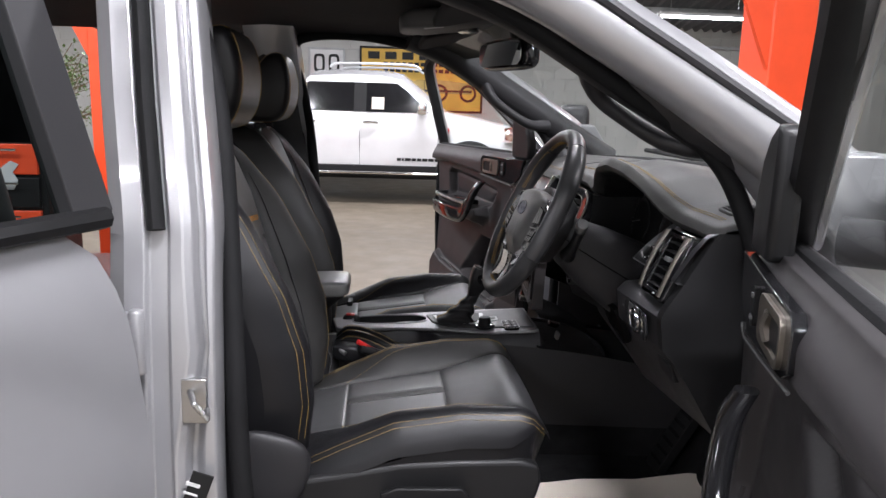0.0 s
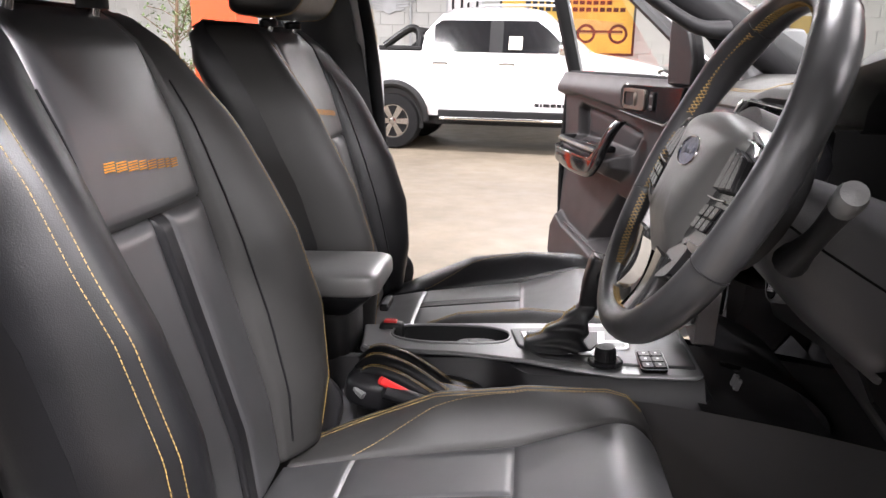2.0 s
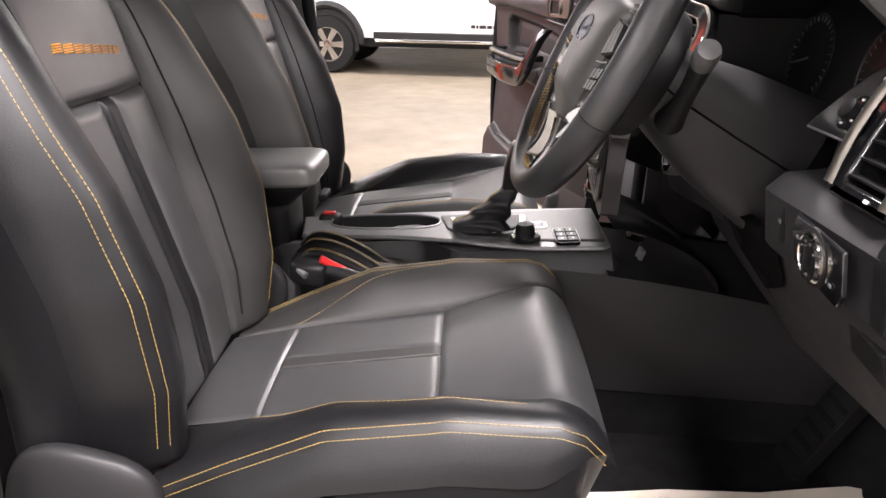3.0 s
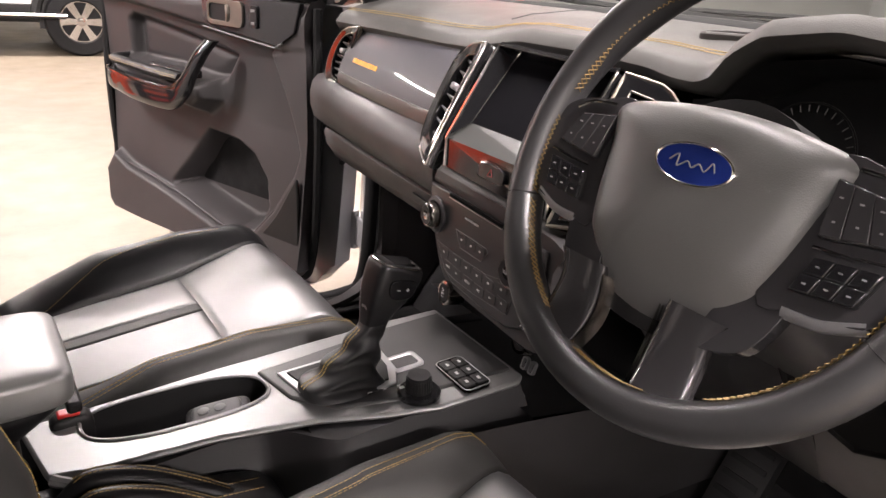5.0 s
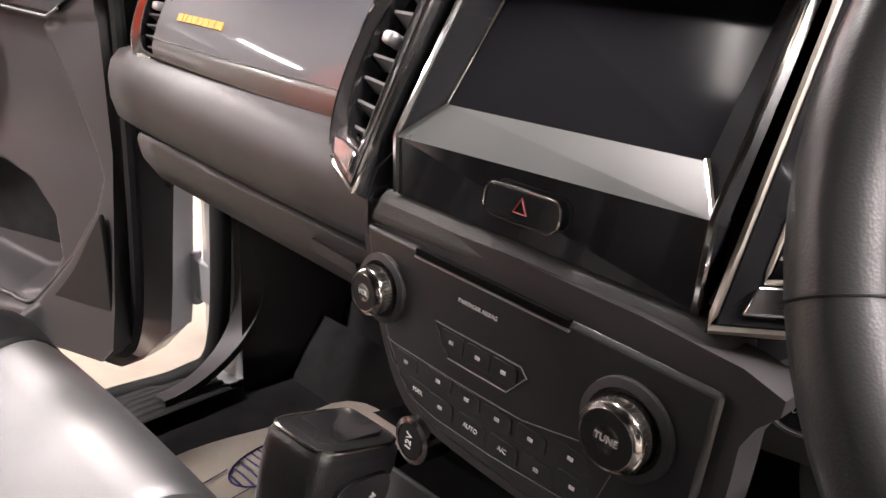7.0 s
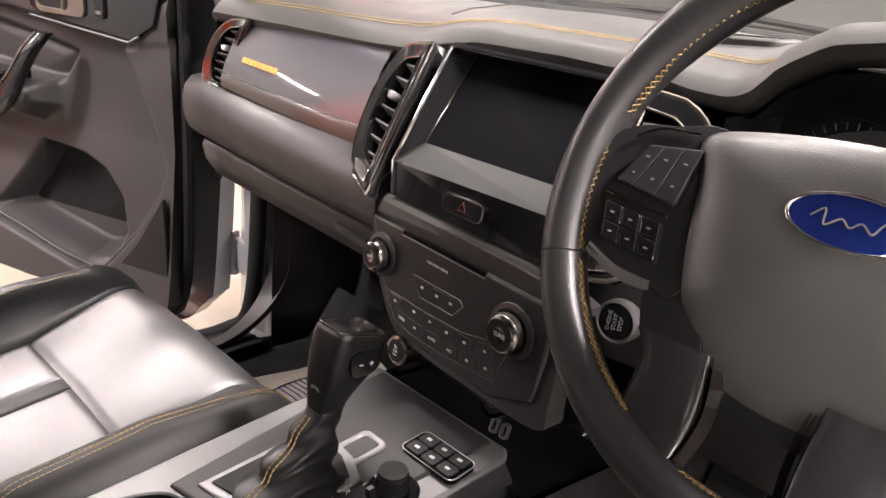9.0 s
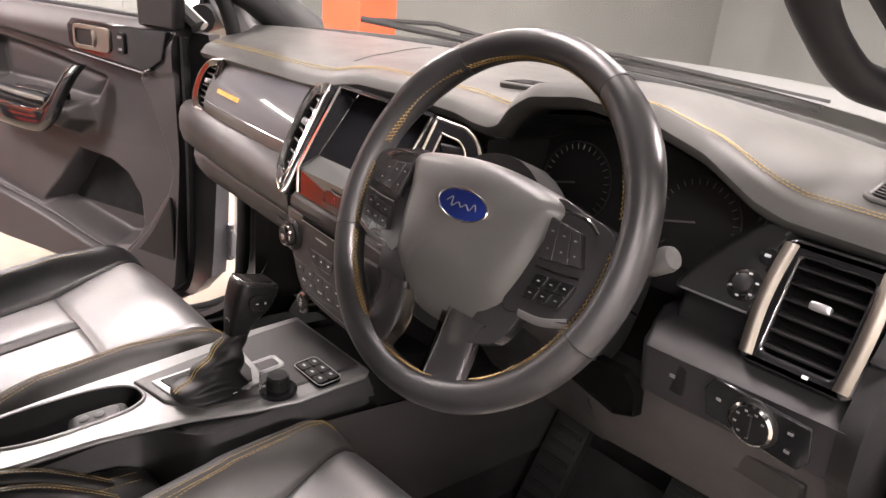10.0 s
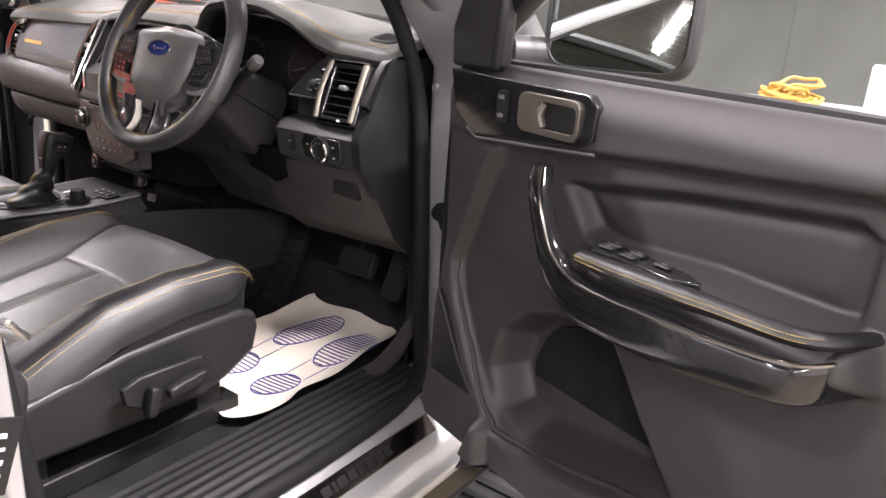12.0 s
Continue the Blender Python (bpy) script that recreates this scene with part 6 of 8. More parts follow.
    surf(bm, dome, 10, m, cv=True)
    part("airbag_cover", bm, M_LEATHERED, t, "grained charcoal airbag cover", sharp=62)
    for x, y, w, h in ((-0.013, -0.036, 0.014, 0.0016), (-0.013, -0.040, 0.008, 0.0014), (-0.013, -0.051, 0.005, 0.003)):
        bm = B()
        box(bm, F @ Vector((x, y, 0.0212)), (w, h, 0.0012), F.to_3x3())
        part("embossed_mark", bm, M_LEATHERED, t)
    # badge
    MB = F @ Matrix.Translation((0, 0.003, 0.0200))
    bm = B()
    plate(bm, oval(0.0335, 0.0155), 0.006, MB @ Matrix.Translation((0, 0, 0.004)), [oval(0.0312, 0.0135)])
    bd = part("badge_ring", bm, M_CHROME, t, "chrome oval badge surround", bevel=0.0012)
    bm = B()
    plate(bm, oval(0.0312, 0.0135), 0.006, MB @ Matrix.Translation((0, 0, 0.0028)))
    part("badge", bm, M_BLUE, bd, "blue enamel oval")
    bm = B()
    tube(bm, spline([MB @ Vector((x, y, 0.0030)) for x, y in ((-0.020, -0.001), (-0.014, 0.0045), (-0.012, -0.0040), (-0.005, 0.0010), (0.0, -0.0025), (0.005, 0.0012), (0.011, -0.0028), (0.015, 0.0042), (0.019, -0.0015))], 5), 0.0006, 5)
    part("badge_curl", bm, M_DIM, bd, "pale curl on the badge")
    # spokes
    def flat_part(name, pts, z, thick, mat, label="", parent=None, bev=0.003, n=4):
        bm = B()
        lp = [(p.x, p.y) for p in spline([(x, y, 0) for x, y in pts], n, True)] if n else pts
        plate(bm, lp, thick, F @ Matrix.Translation((0, 0, z)))
        return part(name, bm, mat, parent or t, label, bevel=bev)
    for s in (-1, 1):
        fl = lambda pts, s=s: [(s * x, y) for x, y in (pts if s > 0 else pts[::-1])]
        sp_ = flat_part("side_spoke", fl([(0.080, 0.034), (0.118, 0.036), (0.152, 0.026), (0.160, 0.0), (0.155, -0.036), (0.142, -0.055), (0.104, -0.061), (0.074, -0.060)]), 0.006, 0.020, M_SPOKE, "gloss grey side spoke", bev=0.006)
        def cells(name, quad, cols, rows, z, mat, label, marks):
            """A button pad: flush gloss keys parted by hairline gaps, with small pale glyphs."""
            q = [Vector((s * x, y)) for x, y in quad]
            at = lambda u, v: (q[0] * (1 - u) + q[1] * u) * (1 - v) + (q[3] * (1 - u) + q[2] * u) * v
            base = flat_part(name, [tuple(p) for p in (q if s > 0 else q[::-1])], z - 0.0012, 0.010, M_DARK, label, sp_, 0.002, 0)
            for i in range(len(cols) - 1):
                for j in range(len(rows) - 1):
                    g = 0.006
                    pts = [at(cols[i] + g, rows[j] + g), at(cols[i + 1] - g, rows[j] + g), at(cols[i + 1] - g, rows[j + 1] - g), at(cols[i] + g, rows[j + 1] - g)]
                    bt = flat_part("wheel_button", [tuple(p) for p in (pts if s > 0 else pts[::-1])], z + 0.001, 0.004, mat, "", base, 0.0011, 0)
                    for mu, mv, w, h in marks:
                        c = at(cols[i] + (cols[i + 1] - cols[i]) * mu, rows[j] + (rows[j + 1] - rows[j]) * mv)
                        bm = B()
                        box(bm, F @ Vector((c.x, c.y, z + 0.0012)), (w, h, 0.0006), F.to_3x3())
                        part("button_marking", bm, M_DIM, bt)
        cells("upper_button_pad", [(0.092, 0.024), (0.126, 0.019), (0.139, -0.008), (0.096, -0.014)], (0.0, 0.33, 0.70, 1.0), (0.0, 1.0), 0.0125, M_SPOKE, "gloss grey upper button pad", ((0.5, 0.30, 0.0026, 0.0010), (0.5, 0.72, 0.0018, 0.0012)))
        cells("lower_button_pad", [(0.100, -0.026), (0.141, -0.022), (0.134, -0.046), (0.094, -0.050)], (0.0, 0.34, 0.67, 1.0), (0.0, 0.5, 1.0), 0.0115, M_GLOSS, "gloss black lower button pad", ((0.5, 0.5, 0.0026, 0.0010),))
        bm = B()
        tube(bm, [F @ Vector((s * x, y, 0.0128)) for x, y in ((0.097, -0.0205), (0.118, -0.0195), (0.142, -0.0165))], 0.0010, 6)
        part("pad_divider", bm, M_CHROME, sp_, "fine chrome line")
        # gloss frame that follows the airbag cover down to the lower spoke
        flat_part("spoke_frame", fl([(0.070, -0.040), (0.100, -0.040), (0.097, -0.066), (0.090, -0.088), (0.079, -0.101), (0.050, -0.108), (0.052, -0.080)]), 0.004, 0.014, M_SPOKE, "gloss grey frame beside the airbag cover", bev=0.003)
        bm = B()
        tube(bm, spline([F @ Vector((s * x, y, 0.003)) for x, y in ((0.094, -0.0635), (0.118, -0.062), (0.143, -0.053))], 5), 0.0030, 8, flat=1.6)
        part("spoke_edge", bm, M_SATIN, sp_)
        bm = B()
        tube(bm, spline([F @ Vector((s * x, y, 0.009)) for x, y in ((0.100, 0.033), (0.124, 0.031), (0.139, 0.023))], 5), 0.0015, 6)
        part("pad_line", bm, M_CHROME, sp_, "fine chrome line")
        # lower blades, either side of an opening, each with a bright inner edge
        lean = 0.011
        bm = B()
        def blade(u, v, s=s):
            y = -0.088 - 0.076 * u
            xi = 0.031 - 0.003 * math.sin(math.pi * u) - lean * s
            xo = 0.070 + 0.006 * u + 0.010 * (2 * u - 1) ** 4 - lean * s
            b = 2 * math.pi * v
            z = 0.001 - 0.006 * math.sin(math.pi * u)
            return F @ Vector((s * ((xi + xo) / 2 + (xo - xi) / 2 * se(math.cos(b), 0.45)), y, z + 0.008 * se(math.sin(b), 0.55)))
        surf(bm, blade, 14, 28, cv=True, capu=True)
        bl_ = part("lower_spoke", bm, M_SPOKE, t, "gloss grey lower spoke", sharp=55)
        bm = B()
        surf(bm, lambda u, v, s=s: F @ Vector((s * (0.0275 - lean * s - 0.004 * math.sin(math.pi * u) + 0.003 * u - 0.0045 * v), -0.094 - 0.064 * u, 0.008 - 0.007 * math.sin(math.pi * u) - 0.011 * v)), 10, 3)
        surf(bm, lambda u, v, s=s: F @ Vector((s * (0.0295 - lean * s - 0.004 * math.sin(math.pi * u) + 0.003 * u - 0.0045 * v), -0.094 - 0.064 * u, 0.0065 - 0.007 * math.sin(math.pi * u) - 0.011 * v)), 10, 3)
        part("spoke_flash", bm, M_SMOKED, bl_, "smoked chrome inner edge")
    flat_part("hub_shroud", [(-0.072, -0.070), (-0.052, -0.100), (-0.030, -0.116), (0.030, -0.116), (0.052, -0.100), (0.072, -0.070), (0.0, -0.050)], -0.008, 0.02, M_DARK, "black hub shroud", bev=0.004)
    # boss behind
    bm = B()
    lathe(bm, [(0.075, 0.0), (0.078, -0.04), (0.07, -0.06)], F @ Matrix.Translation((0, -0.01, -0.01)), 28)
    part("boss", bm, M_DARK, t)
    # column shroud
    col = thing("steering_column", "charcoal steering column shroud with stalks", "steering column")
    bm = B()
    sec = [(-0.065, 0.054, 0.052), (-0.10, 0.062, 0.064), (-0.16, 0.070, 0.084), (-0.24, 0.074, 0.10)]
    def sh(u, v):
        i = u * 3
        z, wx, wy = (lerp(range(4), [q[k] for q in sec], i) for k in range(3))
        b = 2 * math.pi * v
        return F @ Vector((wx * se(math.cos(b), 0.6), -0.012 - 0.018 * u + wy * 0.8 * se(math.sin(b), 0.6), z))
    surf(bm, sh, 12, 36, cv=True, capu=True)
    part("shroud", bm, M_PLASTIC, col, "charcoal plastic shroud")
    bm = B()
    tube(bm, [sh(0.02 + 0.96 * k / 12, 0.0) + sd * 0.0006 for k in range(13)], 0.0012, 5)
    part("shroud_joint", bm, M_VOID, col)
    for s, e in ((1, (0.158, 0.02, -0.058)), (-1, (-0.165, 0.01, -0.06))):
        bm = B()
        pts = [F @ Vector(p) for p in ((s * 0.058, -0.040, -0.092), (s * 0.105, -0.012, -0.078), (e[0], e[1], e[2]))]
        tube(bm, spline(pts, 5), [0.016, 0.014, 0.012, 0.011, 0.010, 0.0095, 0.009, 0.009, 0.0095, 0.010, 0.010], 12)
        st = part("stalk", bm, M_DARK, col, "black control stalk")
        bm = B()
        d = (pts[2] - pts[1]).normalized()
        lathe(bm, [(0.009, 0), (0.0112, 0.003), (0.0118, 0.020), (0.0100, 0.026), (0.0, 0.028)], axis(pts[2] - d * 0.002, d), 18)
        part("stalk_knob", bm, M_SIGNDARK, st, "grey ribbed stalk end")

M_RIMTHREAD = pbr("rim_thread", (0.19, 0.12, 0.035), 0.6, var=0.2, vscale=60)
M_RIM = pbr("rim_leather", (0.026, 0.026, 0.027), 0.34, grain="pebble", gscale=1000, gstr=0.06, var=0.12, vscale=14)
M_LEATHERED = pbr("airbag_skin", (0.094, 0.093, 0.091), 0.37, grain="pebble", gscale=900, gstr=0.08, var=0.1)
M_SPOKE = pbr("gloss_spoke", (0.035, 0.034, 0.036), 0.16, metal=0.2, coat=0.5)
steering_wheel()

# ---- dashboard ----
dash = thing("dashboard", "charcoal dashboard with yellow-stitched upper pad", "dashboard")
# upper pad: stations across the car of lip x, lip z and crown height
SY = [0.77, 0.735, 0.66, 0.45, 0.25, 0.175, 0.13, 0.085, -0.02, -0.13, -0.165, -0.20, -0.215, -0.235, -0.27, -0.34, -0.42, -0.48, -0.525, -0.555, -0.62, -0.68, -0.70]
SX = [0.33, 0.255, 0.214, 0.203, 0.194, 0.190, 0.192, 0.196, 0.200, 0.196, 0.190, 0.186, 0.186, 0.178, 0.172, 0.172, 0.180, 0.196, 0.222, 0.238, 0.246, 0.252, 0.275]
SZ = [1.212, 1.224, 1.236, 1.242, 1.246, 1.250, 1.262, 1.270, 1.272, 1.270, 1.266, 1.266, 1.272, 1.296, 1.318, 1.330, 1.322, 1.300, 1.262, 1.248, 1.244, 1.240, 1.225]
RZ = [1.24, 1.260, 1.280, 1.290, 1.293, 1.296, 1.300, 1.302, 1.303, 1.304, 1.306, 1.308, 1.312, 1.324, 1.337, 1.345, 1.338, 1.322, 1.298, 1.286, 1.284, 1.28, 1.25]


def pad(y, k):
    """Upper pad: k 0 under the lip, rising over its front edge and forward to the glass."""
    xl, zl, zr = (float(np.interp(-y, [-q for q in SY], tab)) for tab in (SX, SZ, RZ))
    xg = 0.655 - 0.235 * (y / 0.70) ** 2 if abs(y) < 0.7 else 0.42
    pts = [(xl + 0.05, zl - 0.018), (xl + 0.008, zl - 0.012), (xl, zl), (xl + 0.012, zl + 0.016), (xl + 0.05, zr - 0.012), (xl + 0.11, zr), (xl + (xg - xl) * 0.6, zr * 0.5 + 0.653), (xg + 0.02, 1.288)]
    i = k * (len(pts) - 1)
    return Vector((lerp(range(8), [p[0] for p in pts], i), y, lerp(range(8), [p[1] for p in pts], i)))


def pad_z(x, y):
    """Height of the upper pad at a place."""
    return float(np.interp(x, [pad(y, k / 60).x for k in range(18, 61)], [pad(y, k / 60).z for k in range(18, 61)]))


def ystations(a, b, n):
    return [a + (b - a) * i / n for i in range(n + 1)]


bm = B()
surf(bm, lambda u, v: pad(0.77 - 1.460 * v, u), 28, 160)
pd = part("upper_pad", bm, M_DASHPAD, dash, "soft charcoal upper pad", sharp=50)
md = pd.modifiers.new("smooth", "SMOOTH")
md.iterations, md.factor = 3, 0.5
bm = B()
for k0 in (0.475, 0.497):
    rows = [pad(y, k0 + lerp([-0.3, -0.2, -0.12, 0.10, 0.19, 0.3], [0.02, 0.045, 0.088, 0.088, 0.01, 0.0], y)) + Vector((0, 0, 0.0014)) for y in ystations(0.70, -0.66, 220)]
    stitch(bm, rows, 0.0042, 0.0012, 0.0006)
part("stitching", bm, M_THREAD, pd, "yellow double stitching", kind="stuff")
bm = B()
bpy.context.view_layer.update()
from mathutils.bvhtree import BVHTree
skin = BVHTree.FromObject(pd, bpy.context.evaluated_depsgraph_get())
seam = spline([(0.262, 0.186, 0), (0.290, 0.190, 0), (0.345, 0.207, 0), (0.41, 0.235, 0), (0.50, 0.268, 0)], 6)
tube(bm, [skin.ray_cast(Vector((q.x, q.y, 1.6)), Vector((0, 0, -1)))[0] + Vector((0, 0, 0.0003)) for q in seam if skin.ray_cast(Vector((q.x, q.y, 1.6)), Vector((0, 0, -1)))[0]], 0.0011, 5)
part("pad_seam", bm, M_DARK, pd, "fine seam in the pad")
bm = B()
surf(bm, lambda u, v: Vector((0.30 + 0.33 * u, -0.69 + 1.43 * v, 1.205 - 0.06 * u)), 2, 2)
part("dash_core", bm, M_DARK, dash)

# demister vents on top
for cy, cx, hw in ((-0.622, 0.325, 0.030), (-0.155, 0.31, 0.040)):
    A, Bq, Cq = (Vector((x, y, pad_z(x, y))) for x, y in ((cx, cy), (cx, cy - 0.03), (cx + 0.02, cy)))
    Fv = frame_of(A + Vector((0, 0, 0.004)), Bq - A, Cq - A)
    Fv = Fv if Fv.to_3x3().col[2].z > 0 else Fv @ Matrix.Rotation(math.pi, 4, "X")
    bm = B()
    plate(bm, rrect(2 * hw, 0.058, 0.014), 0.012, Fv, [rrect(2 * hw - 0.014, 0.044, 0.010)])
    fv = part("demister_vent", bm, M_DASHPAD, dash, bevel=0.003)
    # dark plate under the slats puts in the shade of the slots
    bm = B()
    plate(bm, rrect(2 * hw - 0.012, 0.046, 0.010), 0.002, Fv @ Matrix.Translation((0, 0, -0.0022)))
    part("vent_shade", bm, M_DARK, fv)
    for k in range(6):
        bm = B()
        box(bm, Fv @ Vector((0, -0.0175 + 0.007 * k, -0.001)), (2 * hw - 0.016, 0.0022, 0.003), Fv.to_3x3())
        part("slat", bm, M_PLASTIC, fv)

# passenger side: gloss trim panel, lower roll and glovebox
def sweep(name, prof_a, prof_b, y0, y1, mat, label="", n=24, curve=0.0):
    """A moulding between two profiles of (x, z)."""
    bm = B()
    m = len(prof_a)
    def f(u, v):
        k = round(v * (m - 1))
        a, b = prof_a[k], prof_b[k]
        return Vector((a[0] + (b[0] - a[0]) * u - curve * math.sin(math.pi * u), y0 + (y1 - y0) * u, a[1] + (b[1] - a[1]) * u))
    surf(bm, f, n, m - 1)
    return part(name, bm, mat, dash, label, sharp=50)

sweep("gloss_trim_panel", [(0.245, 1.240), (0.228, 1.240), (0.216, 1.226), (0.204, 1.207), (0.194, 1.188), (0.186, 1.170), (0.182, 1.157)], [(0.215, 1.252), (0.198, 1.246), (0.183, 1.226), (0.170, 1.204), (0.161, 1.186), (0.154, 1.170), (0.150, 1.157)], 0.575, 0.212, M_TRIM, "gloss grey trim panel", 24, 0.004)
bm = B()
tube(bm, [(0.1815 + (0.1495 - 0.1815) * i / 16 - 0.0045 * math.sin(math.pi * i / 16), 0.575 - 0.363 * i / 16, 1.1565) for i in range(17)], 0.0010, 6)
part("trim_line", bm, M_CHROME, dash, "thin bright line")
sweep("lower_trim_strip", [(0.182, 1.1555), (0.1795, 1.150), (0.180, 1.136), (0.19, 1.130)], [(0.150, 1.1555), (0.1475, 1.150), (0.147, 1.134), (0.16, 1.128)], 0.575, 0.212, M_STRIP, "dark gloss strip under the trim panel", 24, 0.004)
bm = B()
y = 0.520
for w in (0.012, 0.007, 0.011, 0.012, 0.010, 0.012, 0.012, 0.012):
    u = (0.575 - y + w / 2) / 0.363
    xx = 0.1925 + (0.1600 - 0.1925) * u - 0.004 * math.sin(math.pi * u) - 0.0015
    box(bm, (xx, y - w / 2, 1.184), (0.002, w - 0.0015, 0.008), Matrix.Rotation(radians(27), 3, "Y"))
    y -= w + 0.002
part("trim_emblem", bm, M_ORANGE_THREAD, dash, "row of orange bars", kind="stuff")
low = sweep("lower_dash_roll", [(0.30, 1.16), (0.22, 1.135), (0.198, 1.131), (0.186, 1.118), (0.181, 1.098), (0.182, 1.072), (0.190, 1.048), (0.204, 1.036), (0.22, 1.034)], [(0.25, 1.15), (0.15, 1.136), (0.120, 1.133), (0.104, 1.122), (0.096, 1.102), (0.097, 1.082), (0.108, 1.064), (0.128, 1.056), (0.16, 1.052)], 0.70, 0.115, M_DOORCARD, "charcoal lower dash moulding", 24, 0.006)
gb = sweep("glovebox", [(0.215, 1.033), (0.200, 1.031), (0.196, 1.024), (0.203, 0.998), (0.225, 0.968), (0.27, 0.950), (0.45, 0.94)], [(0.150, 1.052), (0.136, 1.051), (0.130, 1.045), (0.137, 1.018), (0.168, 0.985), (0.23, 0.962), (0.45, 0.945)], 0.665, 0.125, M_DOORCARD, "charcoal glovebox lid")
bm = B()
plate(bm, rrect(0.07, 0.012, 0.003), 0.006, frame_of((0.141, 0.205, 1.022), (-0.12, -1, 0), (-0.2, 0, 1)))
part("glovebox_latch", bm, M_PLASTIC, gb, "glovebox latch", bevel=0.002)
bm = B()
tube(bm, [Vector((0.203 - 0.066 * k / 12, 0.660 - 0.535 * k / 12, 1.0335 + 0.020 * k / 12)) for k in range(13)], 0.0030, 6)
part("lid_gap", bm, M_VOID, gb, "dark gap above the lid")
bm = B()
surf(bm, lambda u, v: Vector((0.245 + 0.265 * u, 0.70 - 0.004 * u, 1.24 - 0.02 * u - (0.22 - 0.1 * u) * v)), 4, 4)
surf(bm, lambda u, v: Vector((0.245 + 0.265 * u, 0.68, 1.24 - 0.02 * u - (0.22 - 0.1 * u) * v)), 1, 1)
part("dash_end_left", bm, M_PLASTIC, dash)

# side and centre vents: a D-shaped gloss shell with bright rim, foot plate, slats and thumb wheel
def d_vent(foot, top, outward, wide, label, rim=M_CHROME):
    """foot and top: ends of the straight inner edge; outward: direction of the bow; wide: its reach."""
    foot, top = Vector(foot), Vector(top)
    U, S = top - foot, Vector(outward).normalized()
    N = S.cross(U).normalized()
    N = N if N.x < 0 else -N
    def bow(h):
        return (1 - abs(2 * h - 1) ** 2.2) ** 0.39
    def at(h, q, lift=0.0):
        return foot + U * h + S * q + N * lift
    def loop(h0, h1, q0, q1, lift, n=26):
        inner = [at(h0 + (h1 - h0) * k / n, q0, lift) for k in range(n + 1)]
        outer = [at(h1 - (h1 - h0) * k / n, q0 + (q1 - q0) * bow(1 - k / n), lift) for k in range(1, n)]
        return inner + outer
    def ring(bm, a, b):
        va, vb = [bm.verts.new(p) for p in a], [bm.verts.new(p) for p in b]
        for k in range(len(a)):
            j = (k + 1) % len(a)
            bm.faces.new((va[k], va[j], vb[j], vb[k]))
    L = [loop(0, 1, 0, wide, -0.020), loop(0, 1, 0, wide, 0.0), loop(0.025, 0.975, 0.004, wide - 0.004, 0.0045), loop(0.15, 0.89, 0.016, wide * 0.76, 0.002), loop(0.16, 0.88, 0.018, wide * 0.74, -0.024)]
    bm = B()
    for a, b in zip(L, L[1:]):
        ring(bm, a, b)
    bmesh.ops.remove_doubles(bm, verts=bm.verts, dist=1e-5)
    v = part("air_vent", bm, M_GLOSS, dash, label, sharp=50)
    bm = B()
    tube(bm, loop(0.008, 0.992, 0.001, wide - 0.001, 0.0025), 0.0022, 6, True)
    part("vent_edge", bm, rim, v, "bright outer rim")
    bm = B()
    tube(bm, loop(0.15, 0.89, 0.016, wide * 0.76, 0.0025), 0.0013, 6, True)
    part("vent_inner_edge", bm, rim, v, "thin bright inner rim")
    bm = B()
    ft = [at(0.055, 0.012, 0.0052), at(0.135, 0.014, 0.0046), at(0.155, wide * 0.42, 0.0040), at(0.15, wide * 0.60, 0.0048), at(0.085, wide * 0.48, 0.0052)]
    hi, lo = [bm.verts.new(p + N * 0.002) for p in ft], [bm.verts.new(p - N * 0.004) for p in ft]
    bm.faces.new(hi)
    bm.faces.new(lo[::-1])
    for k in range(5):
        bm.faces.new((hi[k], lo[k], lo[(k + 1) % 5], hi[(k + 1) % 5]))
    part("vent_foot", bm, M_CHROME, v, "polished foot plate", bevel=0.0012)
    # black sheet that paints the duct's shade behind the slats
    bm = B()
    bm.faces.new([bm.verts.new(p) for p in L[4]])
    part("vent_shade", bm, M_VOID, v)
    n = 7
    for k in range(n):
        h = 0.215 + 0.60 * k / (n - 1)
        q1 = 0.018 + (wide * 0.74 - 0.018) * bow((h - 0.16) / 0.72) - 0.0015
        bm = B()
        a, b = at(h, 0.0185, -0.002), at(h, q1, -0.002)
        drop = U.normalized() * -0.006
        vs = [a, b, b - N * 0.013 + drop, a - N * 0.013 + drop]
        tk = U.normalized() * 0.0022
        hi, lo = [bm.verts.new(p + tk) for p in vs], [bm.verts.new(p) for p in vs]
        bm.faces.new(hi)
        bm.faces.new(lo[::-1])
        for i in range(4):
            bm.faces.new((hi[i], lo[i], lo[(i + 1) % 4], hi[(i + 1) % 4]))
        part("slat", bm, M_SIGNDARK, v)
    bm = B()
    pillow(bm, at(0.60, 0.018 + (wide * 0.74 - 0.018) * 0.42, -0.001), (0.016, 0.016, 0.010), Matrix((N, S, N.cross(S))).transposed(), 0.5, 0.5, 8, 12)
    part("vent_thumb", bm, M_SATIN, v, "satin thumb wheel")
    return v


d_vent((0.186, 0.580, 1.117), (0.209, 0.540, 1.239), (0.05, 1, -0.03), 0.092, "passenger side vent with a smoked rim", M_SMOKED)
d_vent((0.089, 0.119, 1.106), (0.178, 0.126, 1.263), (0.35, 1, 0), 0.092, "centre vent with a smoked rim", M_SMOKED)
d_vent((0.084, -0.127, 1.105), (0.173, -0.124, 1.264), (0.35, -1, 0), 0.092, "centre vent with a bright rim", M_BEZEL)

